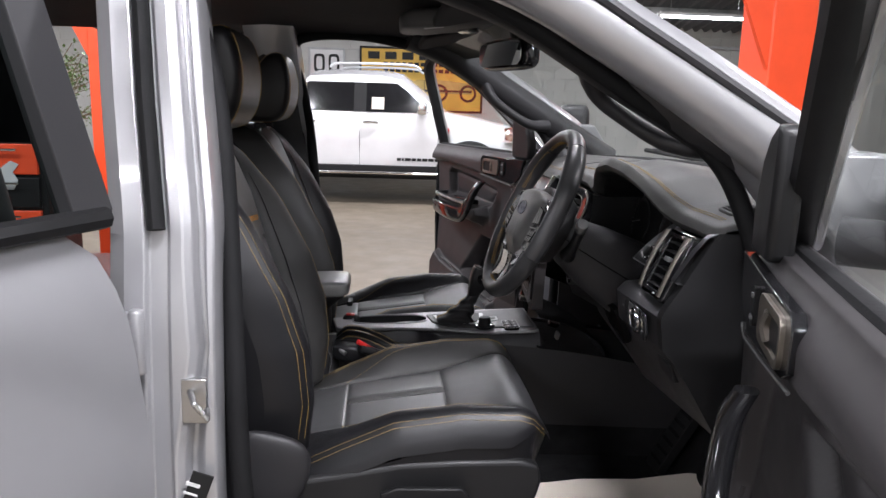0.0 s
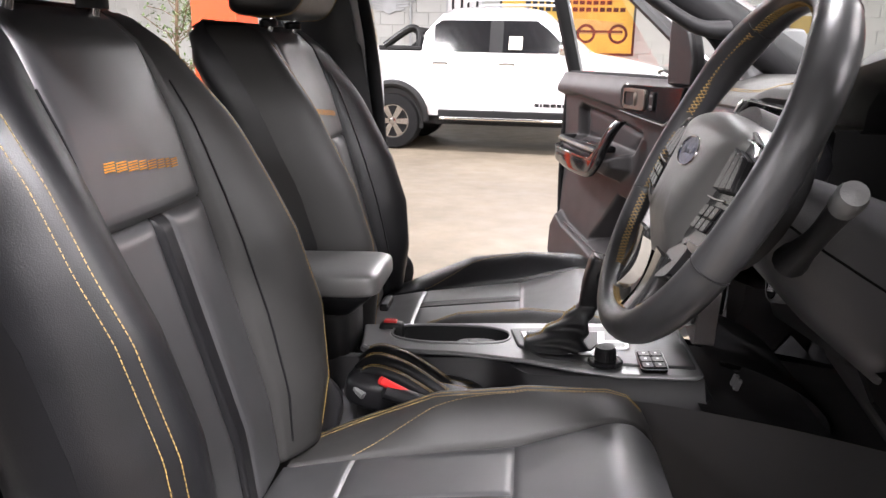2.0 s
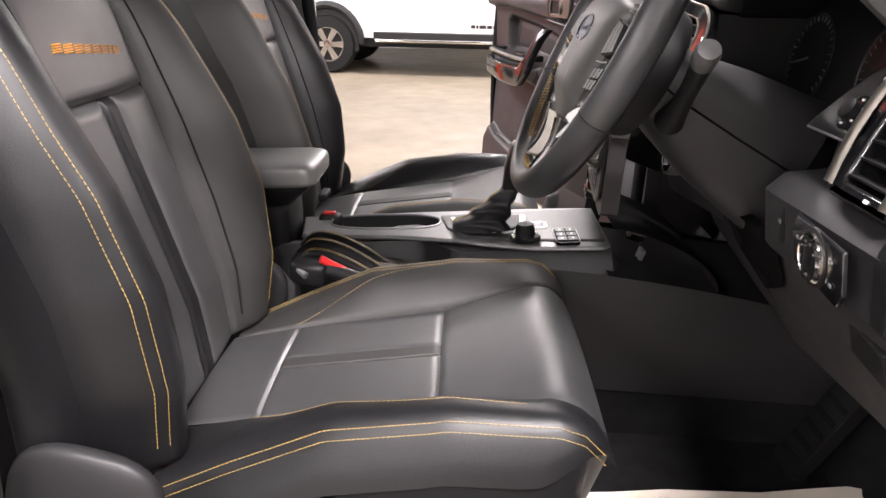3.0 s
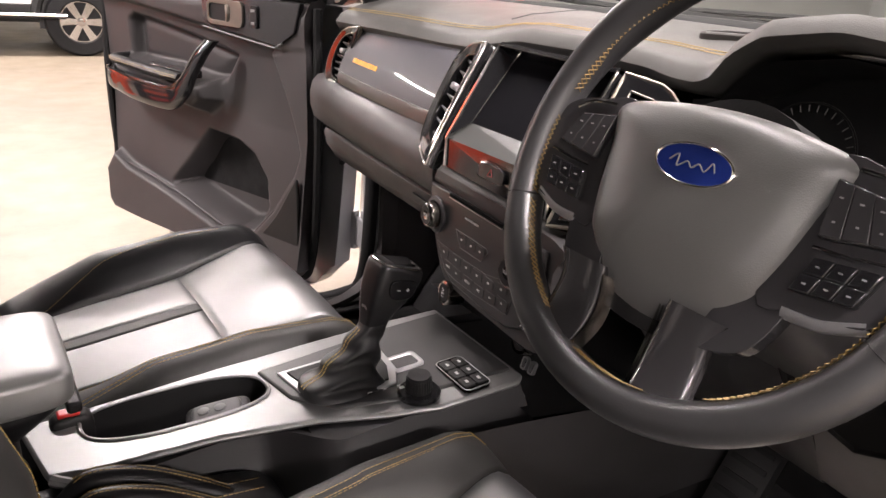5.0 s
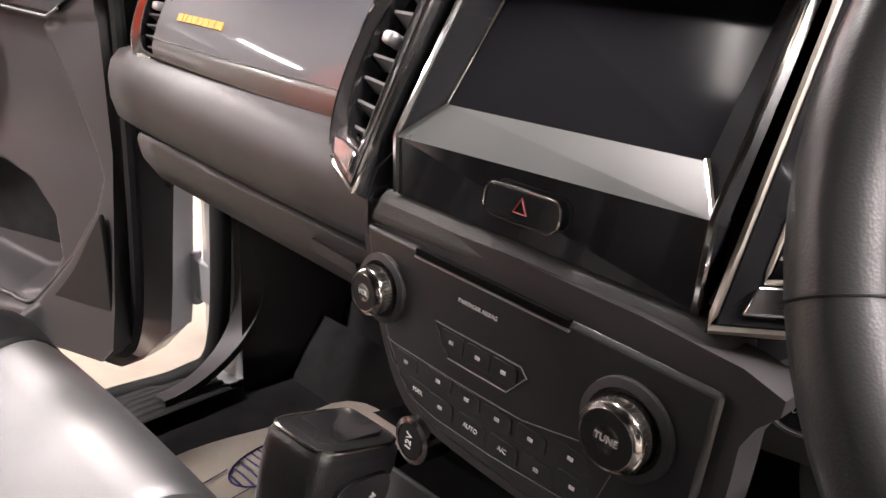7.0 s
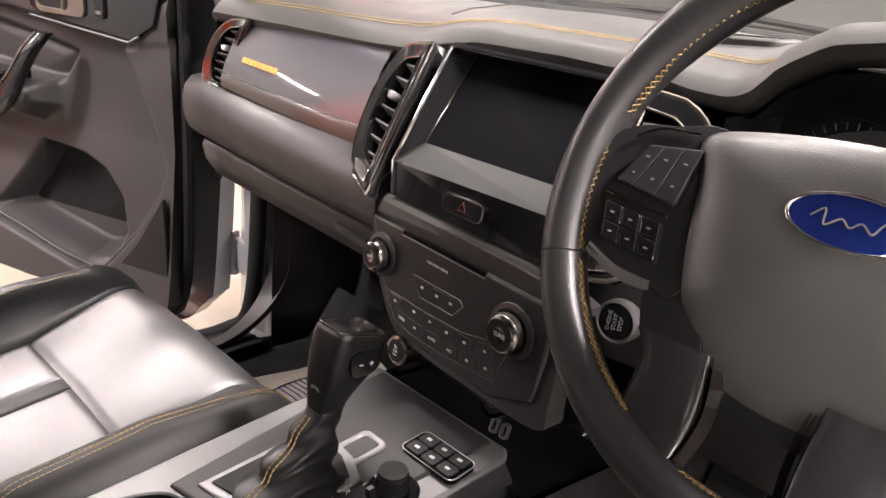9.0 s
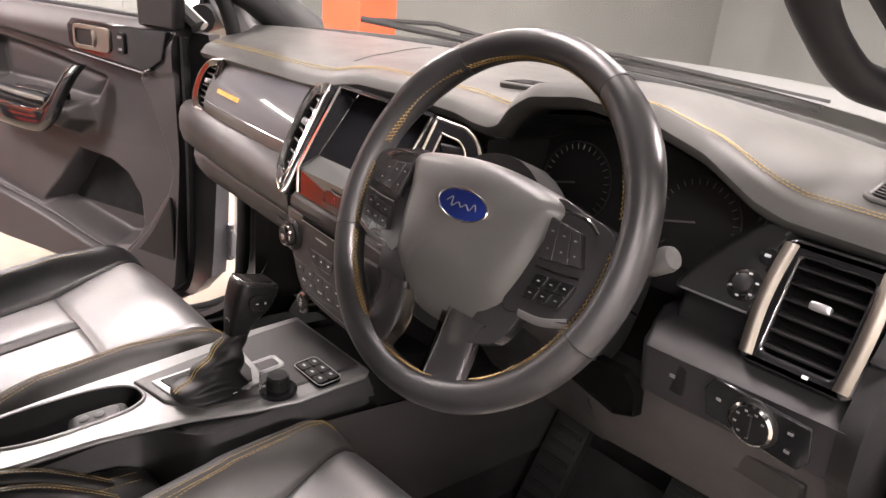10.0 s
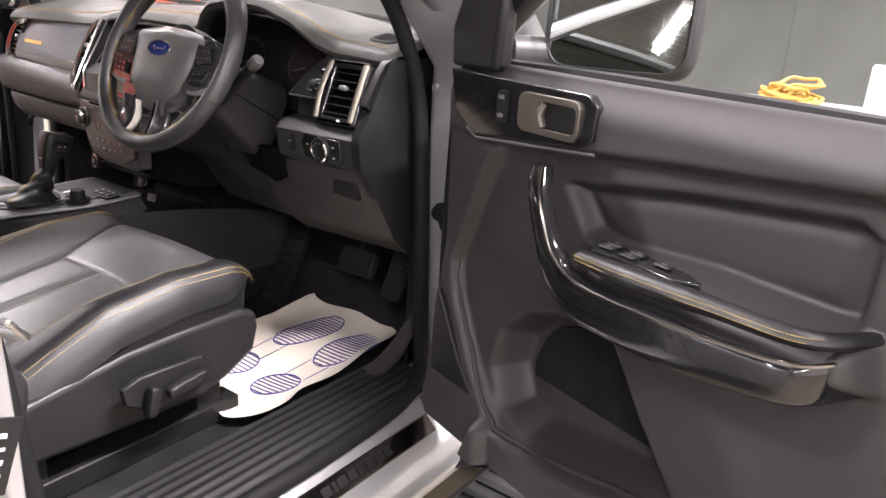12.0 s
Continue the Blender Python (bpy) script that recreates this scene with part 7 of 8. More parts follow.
# vent at the driver's door: upright, between two champagne flanks
FV = frame_of((0.205, -0.615, 1.181), (0, -1, 0), (0.40, 0, 0.92)) @ Matrix.Diagonal((1.0, 0.88, 1.0, 1.0))
bm = B()
plate(bm, rrect(0.104, 0.142, 0.012), 0.030, FV, [rrect(0.066, 0.108, 0.006)])
dv = part("air_vent", bm, M_GLOSS, dash, "driver's side vent between champagne metal flanks", bevel=0.003)
for sx in (-1, 1):
    bm = B()
    surf(bm, lambda u, v, sx=sx: FV @ Vector((sx * (0.0365 + 0.014 * v + 0.003 * math.sin(math.pi * u)), -0.062 + 0.126 * u, 0.002 + 0.0065 * math.sin(math.pi * (0.12 + 0.76 * v)) + 0.004 * math.sin(math.pi * u))), 18, 6)
    surf(bm, lambda u, v, sx=sx: FV @ Vector((sx * (0.0365 + 0.014 * v), -0.062 + 0.126 * u, -0.004)), 1, 1)
    part("vent_flank", bm, M_BEZEL, dv, "brushed champagne flank")
# flat black sheet in place of the shaded duct
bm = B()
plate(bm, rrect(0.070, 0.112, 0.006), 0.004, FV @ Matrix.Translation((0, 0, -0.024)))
part("vent_shade", bm, M_VOID, dv)
for k in range(6):
    bm = B()
    box(bm, (0, 0, 0), (0.066, 0.0022, 0.016))
    bmesh.ops.transform(bm, matrix=FV @ Matrix.Translation((0, -0.045 + 0.018 * k, -0.009)) @ Matrix.Rotation(radians(20), 4, "X"), verts=bm.verts)
    part("slat", bm, M_DARK, dv)
bm = B()
pillow(bm, FV @ Vector((0, 0.010, -0.001)), (0.020, 0.010, 0.010), FV.to_3x3(), 0.4, 0.4, 8, 12)
part("vent_thumb", bm, M_SATIN, dv, "satin thumb wheel")
bm = B()
box(bm, FV @ Vector((0.012, -0.0615, 0.0008)), (0.0055, 0.0034, 0.0012), FV.to_3x3())
part("vent_marking", bm, M_MARK, dv)

# screen housing
SCN = Vector((-0.72, -0.02, 0.45)).normalized()
bm = B()
def quad_box(bm, a, b, c, d, depth):
    vs = [Vector(q) for q in (a, b, c, d)]
    n = (vs[1] - vs[0]).cross(vs[3] - vs[0]).normalized()
    if n.x > 0:
        n = -n
    hi = [bm.verts.new(q) for q in vs]
    lo = [bm.verts.new(q - n * depth) for q in vs]
    bm.faces.new(hi)
    bm.faces.new(lo[::-1])
    for i in range(4):
        bm.faces.new((hi[i], lo[i], lo[(i + 1) % 4], hi[(i + 1) % 4]))

TLs, TRs, BLs, BRs = (0.192, 0.080, 1.250), (0.190, -0.094, 1.250), (0.126, 0.076, 1.170), (0.116, -0.100, 1.173)
STL, STR = (0.176, 0.099, 1.263), (0.173, -0.112, 1.262)
LBL, LBR = (0.106, 0.100, 1.147), (0.092, -0.118, 1.153)
FBL, FBR = (0.101, 0.092, 1.112), (0.092, -0.118, 1.108)
quad_box(bm, TLs, TRs, BRs, BLs, 0.02)
scr = part("display_screen", bm, M_SCREEN, dash, "switched-off black glass display")
for q4 in ((STL, TLs, BLs, LBL), (TRs, STR, LBR, BRs), (STL, STR, TRs, TLs)):
    bm = B()
    quad_box(bm, *q4, 0.006)
    part("screen_surround", bm, M_GLOSS, dash, "gloss black screen surround")
bm = B()
quad_box(bm, BLs, BRs, LBR, LBL, 0.006)
part("screen_shelf", bm, M_SHELF, dash, "glossy grey ledge under the screen")
bm = B()
quad_box(bm, LBL, LBR, FBR, FBL, 0.02)
fas = part("screen_fascia", bm, M_GLOSS, dash, "gloss black fascia")
for ends, r in (((STL, LBL, FBL), 0.0022), ((STR, LBR, FBR), 0.0022), ((BLs, LBL), 0.0010), ((BRs, LBR), 0.0016), ((STL, STR), 0.0014), ((TLs, BLs), 0.0010)):
    bm = B()
    tube(bm, [Vector(p) + Vector((-0.001, 0, 0.001)) for p in ends], r, 6)
    part("screen_edge", bm, M_CHROME, dash, "thin bright edge")
FX = frame_of((0.0958, -0.012, 1.131), (-0.055, -1, 0), (0.12, 0, 0.99))
if FX.to_3x3().col[2].x > 0:
    FX = FX @ Matrix.Rotation(math.pi, 4, "Y")
bm = B()
plate(bm, rrect(0.052, 0.0165, 0.006), 0.006, FX @ Matrix.Translation((0, 0, 0.002)))
hz = part("hazard_switch", bm, M_GLOSS, fas, "black hazard switch", bevel=0.0015)
bm = B()
tri = [FX @ Vector((0.0055 * math.cos(a), 0.0055 * math.sin(a) - 0.001, 0.0025)) for a in (math.pi / 2, math.pi * 7 / 6, math.pi * 11 / 6)]
tube(bm, tri, 0.0007, 4, True)
part("hazard_triangle", bm, M_REDDIM, fas, "red triangle")
bm = B()
tube(bm, [FX @ Vector((x, y, 0.003)) for x, y in rrect(0.054, 0.0185, 0.007)], 0.0006, 4, True)
part("hazard_surround", bm, M_SMOKED, fas)

# centre stack below the screen
FS = frame_of((0.090, 0.0, 1.092), (-0.09, -1, 0), (0.03, 0, 1))


def SP(x, y, h=0.0):
    """A place on the centre stack: x to its right, y up, h proud of it."""
    return FS @ Vector((x, y, h))


def text(body, size, M, mat, parent, name="lettering", depth=0.0004):
    cu = bpy.data.curves.new("text", "FONT")
    cu.body, cu.size, cu.extrude, cu.align_x, cu.align_y = body, size, depth, "CENTER", "CENTER"
    tmp = bpy.data.objects.new("text", cu)
    me = bpy.data.meshes.new_from_object(tmp)
    bpy.data.objects.remove(tmp)
    me.transform(M)
    me.materials.clear()
    me.materials.append(mat)
    ob = new(name, me)
    ob.parent = parent
    return ob


bm = B()
quad_box(bm, (0.100, 0.108, 1.114), (0.088, -0.138, 1.108), (0.082, -0.142, 1.084), (0.096, 0.122, 1.086), 0.04)
part("stack_roll", bm, M_DASHPAD, dash, "grained charcoal padding", bevel=0.010, segs=3)
bm = B()
plate(bm, [(p.x, p.y) for p in spline([(x, y, 0) for x, y in ((-0.128, 0.006), (-0.110, 0.010), (0.150, 0.006), (0.156, -0.03), (0.154, -0.10), (0.146, -0.128), (0.060, -0.132), (-0.040, -0.130), (-0.072, -0.118), (-0.094, -0.088), (-0.114, -0.045))], 4, True)], 0.025, FS @ Matrix.Translation((0, 0, -0.001)))
stk = part("centre_panel", bm, M_DOORCARD, dash, "charcoal centre stack surround", bevel=0.006)
bm = B()
plate(bm, [(-0.116, -0.006), (0.146, -0.008), (0.145, -0.060), (0.138, -0.104), (0.090, -0.124), (-0.036, -0.122), (-0.062, -0.110), (-0.082, -0.084), (-0.104, -0.045)], 0.006, FS @ Matrix.Translation((0, 0, 0.004)))
fp = part("control_panel", bm, M_PANEL, dash, "dark control panel", bevel=0.003)
bm = B()
box(bm, SP(0.0, -0.0085, 0.0035), (0.122, 0.0045, 0.004), FS.to_3x3())
part("disc_slot", bm, M_VOID, fp, "disc slot")
bm = B()
box(bm, SP(0.0, -0.0120, 0.0042), (0.124, 0.0012, 0.003), FS.to_3x3())
part("slot_edge", bm, M_SATIN, fp)
for x, y, r, word in ((-0.092, -0.045, 0.0165, "VOL"), (0.104, -0.047, 0.0190, "TUNE")):
    MK = FS @ Matrix.Translation((x, y, 0.003))
    bm = B()
    lathe(bm, [(r + 0.008, 0.0), (r + 0.0075, 0.004), (r + 0.003, 0.0052), (r + 0.001, 0.003)], MK, 36)
    kb = part("rotary_knob", bm, M_PLASTIC, fp, "round control knob")
    bm = B()
    lathe(bm, [(r, 0.0), (r, 0.014), (r - 0.0008, 0.0165), (r - 0.0035, 0.0185), (r - 0.0045, 0.0180)], MK, 40)
    part("knob_ring", bm, M_SMOKED, kb, "smoked chrome ring")
    bm = B()
    for k in range(40):
        a = 2 * math.pi * k / 40
        tube(bm, [MK @ Vector((r * math.cos(a), r * math.sin(a), 0.002)), MK @ Vector((r * math.cos(a), r * math.sin(a), 0.013))], 0.0006, 4)
    part("knurling", bm, M_SMOKED, kb, kind="stuff")
    bm = B()
    lathe(bm, [(r - 0.004, 0.014), (r - 0.0042, 0.0182), (0.0, 0.0178)], MK, 32)
    part("knob_cap", bm, M_DARK, kb)
    text(word, 0.0052, MK @ Matrix.Translation((0, 0, 0.0183)), M_MARK, kb)
text("PASSENGER AIRBAG", 0.0036, FS @ Matrix.Translation((-0.004, -0.026, 0.0045)), M_MARK, fp)
def outline(pts, mat, r=0.0007):
    bm = B()
    tube(bm, [SP(x, y, 0.0046) for x, y in pts], r, 4, True)
    part("cluster_edge", bm, mat, fp)
def keys(name, row, w, h):
    for x, y, word in row:
        bm = B()
        plate(bm, rrect(w, h, 0.0025, x, y), 0.004, FS @ Matrix.Translation((0, 0, 0.0048)))
        k = part(name, bm, M_PANEL, fp, bevel=0.0008)
        if word:
            text(word, 0.0045, FS @ Matrix.Translation((x, y, 0.0050)), M_MARK, k)
        else:
            bm = B()
            box(bm, SP(x, y, 0.0049), (0.0036, 0.0022, 0.0008), FS.to_3x3())
            part("button_marking", bm, M_MARK, k)
outline([(-0.038, -0.047), (0.034, -0.046), (0.039, -0.051), (0.026, -0.066), (-0.024, -0.067)], M_SIGNDARK)
keys("stack_button", [(-0.022, -0.0555, ""), (0.001, -0.0555, ""), (0.022, -0.0550, "")], 0.020, 0.0125)
keys("climate_button", [(-0.048, -0.102, "MAX"), (-0.026, -0.103, ""), (0.002, -0.103, "AUTO"), (0.029, -0.103, "A/C"), (0.055, -0.101, ""), (0.080, -0.097, "")], 0.023, 0.0125)
keys("climate_button", [(-0.062, -0.087, ""), (-0.030, -0.086, ""), (-0.004, -0.086, ""), (0.022, -0.086, ""), (0.048, -0.085, ""), (0.076, -0.081, "")], 0.022, 0.0115)
outline([(-0.084, -0.078), (-0.074, -0.079), (-0.050, -0.079), (-0.016, -0.079), (0.040, -0.077), (0.098, -0.064), (0.102, -0.072), (0.092, -0.106), (0.020, -0.112), (-0.030, -0.113), (-0.052, -0.110), (-0.078, -0.090)], M_SIGNDARK, 0.0005)
# power sockets and the dark hollow below
bm = B()
surf(bm, lambda u, v: Vector((0.10 + 0.17 * math.sin(math.pi / 2 * u) ** 0.7, 0.105 - 0.235 * v, 0.94 - 0.10 * u)), 8, 4)
part("stack_hollow", bm, M_DARK, dash)
for p, d in (((0.088, 0.050, 0.951), (-1, 0.1, 0.1)), ((0.150, -0.041, 0.908), (-1, 0, 0.35))):
    bm = B()
    lathe(bm, [(0.0165, -0.02), (0.0165, 0.003), (0.013, 0.004), (0.013, 0.0)], axis(p, d), 24)
    so = part("power_socket", bm, M_SMOKED, dash, "round power socket")
    bm = B()
    lathe(bm, [(0.012, 0.0), (0.012, 0.004), (0.0, 0.005)], axis(p, d), 20)
    part("socket_cap", bm, M_DARK, so)
    text("12V", 0.008, axis(p, d) @ Matrix.Translation((0, 0, 0.0052)) @ Matrix.Rotation(radians(90), 4, "Z"), M_MARK, so)
bm = B()
for y in (-0.045, -0.06):
    plate(bm, rrect(0.010, 0.018, 0.003), 0.006, frame_of((0.165, y + 0.012, 0.868), (0, -1, 0), (0.3, 0, 0.95)), [rrect(0.006, 0.013, 0.002)])
part("usb_port", bm, M_SATIN, dash, "pair of data ports")

# start button between the stack and the column
bm = B()
FB = axis((0.163, -0.156, 1.052), (-1, -0.05, 0.12))
lathe(bm, [(0.021, -0.02), (0.021, 0.002), (0.0185, 0.004), (0.0175, 0.002)], FB, 32)
sbt = part("start_button", bm, M_SIGNDARK, dash, "round black start button")
bm = B()
lathe(bm, [(0.0172, 0.0), (0.0168, 0.0035), (0.0, 0.0042)], FB, 28)
part("button_cap", bm, M_GLOSS, sbt)
for k, word in enumerate(("ENGINE", "START", "STOP")):
    text(word, 0.0055, FB @ Matrix.Translation((0, 0, 0.0044)) @ Matrix.Rotation(radians(90), 4, "Z") @ Matrix.Translation((0, 0.006 - 0.006 * k, 0)), M_DIM, sbt)
sweep("start_panel", [(0.24, 1.118), (0.172, 1.112), (0.165, 1.10), (0.166, 1.035), (0.18, 1.0), (0.24, 0.97)], [(0.25, 1.118), (0.200, 1.112), (0.195, 1.10), (0.196, 1.035), (0.21, 1.0), (0.26, 0.97)], -0.118, -0.270, M_PLASTIC, "charcoal panel round the start button")

# driver's side: instrument hood, panels and switches
bm = B()
def hood_in(u, v):
    """Inner face of the instrument hood, from its lip back to the dials."""
    y = -0.205 - 0.325 * v
    p = pad(y, 0.12)
    e = min(v, 1 - v)
    k = smooth(e / 0.12)
    return Vector((p.x + 0.012 + 0.10 * u, y, p.z - 0.004 - 0.02 * u * k - 0.004))
surf(bm, hood_in, 6, 40)
for y in (-0.200, -0.535):
    surf(bm, lambda u, v, y=y: Vector((0.19 + 0.12 * u + (0.05 if y < -0.5 else 0) * (1 - u), y + (0.01 if y < -0.5 else -0.01) * u, 1.250 - 0.135 * v)), 3, 4)
part("instrument_hood", bm, M_DARK, dash, "black instrument hood")
bm = B()
surf(bm, lambda u, v: (lambda y: Vector((0.275 + 0.03 * u, y, 1.115 + (min(1.285, pad_z(0.30, y) - 0.03) - 1.115) * u)))(-0.20 - 0.305 * v), 2, 24)
ic = part("instrument_face", bm, M_DARK, dash, "dark instrument cluster, switched off")
for cy, r in ((-0.275, 0.052), (-0.445, 0.052)):
    bm = B()
    FD = frame_of((0.282, cy, 1.205), (0, -1, 0), (0.155, 0, 0.988))
    tube(bm, [FD @ Vector((r * math.cos(radians(k * 10)), r * math.sin(radians(k * 10)), 0.004)) for k in range(36)], 0.0012, 5, True)
    dl = part("dial_ring", bm, M_DARK, ic, "round dial")
    bm = B()
    for k in range(25):
        a = radians(225 - 270 * k / 24)
        tube(bm, [FD @ Vector((q * math.cos(a), q * math.sin(a), 0.004)) for q in (r * 0.82, r * 0.94)], 0.0006, 4)
    part("dial_scale", bm, M_SIGNDARK, dl, kind="stuff")
    bm = B()
    tube(bm, [FD @ Vector((0, 0, 0.006)), FD @ Vector((-r * 0.75, -r * 0.18, 0.006))], 0.0012, 5)
    part("dial_needle", bm, M_SIGNDARK, dl)
# panel right of the column with mirror switch, vent surround and lamp switch
bm = B()
def swp(u, v):
    """Gloss panel between the dials and the vent: face, lower lip and the shadowed step under it."""
    prof = [(0.262, 1.246), (0.246, 1.240), (0.226, 1.216), (0.207, 1.188), (0.196, 1.170), (0.194, 1.164), (0.200, 1.160), (0.228, 1.158), (0.226, 1.112)]
    i = v * 8
    x, z = lerp(range(9), [p[0] for p in prof], i), lerp(range(9), [p[1] for p in prof], i)
    y0 = lerp([1.112, 1.16, 1.20, 1.246], [-0.455, -0.462, -0.488, -0.528], z)
    y = y0 + (-0.687 - y0) * u
    return Vector((x + 0.05 * (1 - smooth(u / 0.10)) ** 2 + 0.045 * smooth((-0.560 - y) / 0.006) * (1 - smooth((-0.664 - y) / 0.006)), y, z))
surf(bm, swp, 64, 32)
part("switch_panel", bm, M_PANEL, dash, "satin black switch panel", sharp=40)
bm = B()
tube(bm, [swp(0.10 + 0.34 * k / 12, 0.62) + Vector((-0.0012, 0, 0)) for k in range(13)], 0.0012, 6)
part("panel_edge", bm, M_SATIN, dash, "thin silver edge")
FW = frame_of((0.203, -0.546, 1.186), (0, -1, 0), (0.56, 0, 0.83))
bm = B()
lathe(bm, [(0.0165, 0), (0.0165, 0.002), (0.0145, 0.003)], FW, 24)
ms = part("mirror_switch", bm, M_GLOSS, dash, "round mirror switch")
bm = B()
lathe(bm, [(0.0095, 0.002), (0.0095, 0.010), (0.007, 0.0115), (0.0, 0.0115)], FW, 18)
part("switch_cap", bm, M_DARK, ms)
bm = B()
for k in range(6):
    a = k * math.pi / 3 + 0.4
    box(bm, FW @ Vector((0.0122 * math.cos(a), 0.0122 * math.sin(a), 0.0034)), (0.0032, 0.0018, 0.0008), FW.to_3x3())
part("switch_marking", bm, M_MARK, ms, kind="stuff")
bm = B()
lathe(bm, [(0.0085, 0), (0.0085, 0.003), (0.0, 0.004)], FW @ Matrix.Translation((0.008, 0.034, 0)), 16)
sbn = part("small_button", bm, M_GLOSS, ms)
bm = B()
box(bm, FW @ Vector((0.008, 0.034, 0.0043)), (0.006, 0.003, 0.0008), FW.to_3x3())
part("button_marking", bm, M_SIGNGREY, sbn)
LSP = [(0.24, 1.118), (0.182, 1.116), (0.166, 1.10), (0.174, 1.045), (0.195, 1.035)]
bm = B()
surf(bm, lambda u, v: Vector((LSP[round(v * 4)][0] + 0.012 * u + 0.055 * (1 - smooth(u / 0.14)) ** 2, -0.450 - 0.235 * u, LSP[round(v * 4)][1] + (0.008 * (1 - smooth(u / 0.2)) if v > 0.6 else 0.0))), 40, 4)
part("lower_switch_panel", bm, M_PLASTIC, dash, "charcoal lower switch panel", sharp=50)
FL = frame_of((0.1685, -0.600, 1.075), (-0.06, -1, 0), (-0.12, 0, 0.99))
bm = B()
lathe(bm, [(0.0255, 0.0), (0.0255, 0.003), (0.022, 0.004)], FL, 32)
ls = part("light_switch", bm, M_DARK, dash, "round chrome-ringed light switch")
bm = B()
lathe(bm, [(0.0225, 0.001), (0.0225, 0.007), (0.0200, 0.009), (0.0190, 0.007)], FL, 36)
part("switch_ring", bm, M_CHROME, ls, "chrome ring")
bm = B()
lathe(bm, [(0.0190, 0.004), (0.0185, 0.008), (0.0, 0.008)], FL, 28)
box(bm, FL @ Vector((0, 0, 0.0090)), (0.004, 0.024, 0.006), FL.to_3x3())
part("switch_face", bm, M_DARK, ls)
bm = B()
for k in range(7):
    a = radians(30 + 40 * k)
    box(bm, FL @ Vector((0.0145 * math.cos(a), 0.0145 * math.sin(a), 0.0083)), (0.003, 0.002, 0.001), FL.to_3x3())
for x, y in ((0.036, 0.010), (0.036, -0.010), (-0.036, 0.006)):
    box(bm, FL @ Vector((x, y, 0.0035)), (0.005, 0.0028, 0.001), FL.to_3x3())
part("switch_marking", bm, M_DIM, ls, kind="stuff")
bm = B()
plate(bm, [(-0.047, -0.020), (0.046, -0.026), (0.056, -0.012), (0.052, 0.024), (-0.044, 0.026), (-0.053, 0.010)], 0.004, FL @ Matrix.Translation((0, 0, 0.0022)))
part("switch_plate", bm, M_GLOSS, ls, "gloss black backing plate", bevel=0.0015)
FK = FL @ Matrix.Translation((-0.090, 0.001, 0.001))
bm = B()
plate(bm, rrect(0.030, 0.034, 0.004), 0.006, FK)
kb = part("dimmer_button", bm, M_DARK, dash, "square black button", bevel=0.002)
bm = B()
box(bm, FK @ Vector((0, 0.002, 0.0004)), (0.006, 0.004, 0.001), FK.to_3x3())
part("button_marking", bm, M_DIM, kb)
sweep("knee_panel", [(0.24, 1.036), (0.195, 1.036), (0.215, 0.98), (0.27, 0.89), (0.34, 0.84), (0.46, 0.83)], [(0.25, 1.036), (0.205, 1.036), (0.235, 0.98), (0.29, 0.89), (0.345, 0.845), (0.46, 0.83)], -0.385, -0.685, M_DOORCARD, "charcoal knee panel")
sweep("inner_knee_panel", [(0.22, 1.10), (0.20, 1.05), (0.24, 0.96), (0.31, 0.87), (0.42, 0.83)], [(0.24, 1.10), (0.20, 1.04), (0.225, 0.96), (0.28, 0.88), (0.40, 0.83)], -0.15, -0.385, M_PLASTIC, "charcoal lower dash panel")
bm = B()
plate(bm, [(-0.045, -0.018), (0.045, -0.022), (0.048, 0.020), (-0.04, 0.024)], 0.012, frame_of((0.222, -0.600, 0.990), (-0.06, -1, 0), (-0.4, 0, 0.92)))
part("knee_recess", bm, M_DARK, dash, bevel=0.004)
# raised black insert: the shade of an open tray put into its colour
bm = B()
FT = frame_of((0.193, -0.412, 1.020), (0.0, -1, 0), (-0.40, 0, 0.92))
FT = FT if FT.to_3x3().col[2].x < 0 else FT @ Matrix.Rotation(math.pi, 4, "Y")
sx_ = 1 if FT.to_3x3().col[0].y < 0 else -1
tray = [(-0.060, 0.034), (0.044, 0.036), (0.056, 0.010), (0.050, -0.030), (0.020, -0.046), (-0.046, -0.020)]
tray = [(sx_ * x, y) for x, y in tray]
def tray_insert(u, v):
    x, y = tray[round(v * 6) % 6]
    k, h = ((1.08, -0.004), (1.0, 0.006), (0.97, 0.006), (0.93, 0.002), (0.0, 0.002))[round(u * 4)]
    return FT @ Vector((x * k, y * k, h))
surf(bm, tray_insert, 4, 6, cv=True)
part("tray_shade", bm, M_VOID, dash, "flat black insert for the open tray's shade", bevel=0.002)
bm = B()
def end_cap(u, v, out=0.0):
    """The dashboard's end: its front edge follows the pad, the vent, the switch panel and the knee panel."""
    z = 1.246 - 0.401 * v
    x = lerp([0.845, 0.89, 0.98, 1.030, 1.045, 1.10, 1.118, 1.15, 1.20, 1.246], [0.345, 0.290, 0.235, 0.200, 0.184, 0.176, 0.184, 0.205, 0.234, 0.262], z)
    return Vector((x + (0.46 - x) * u, -0.6865 + out - 0.004 * math.sin(math.pi * min(1.0, u * 3)), z))
surf(bm, end_cap, 10, 40)
surf(bm, lambda u, v: end_cap(u, v, 0.02), 2, 40)
surf(bm, lambda u, v: end_cap(0, v, 0.02 * u), 1, 40)
part("dash_end_right", bm, M_DARK, dash, "charcoal dashboard end panel")

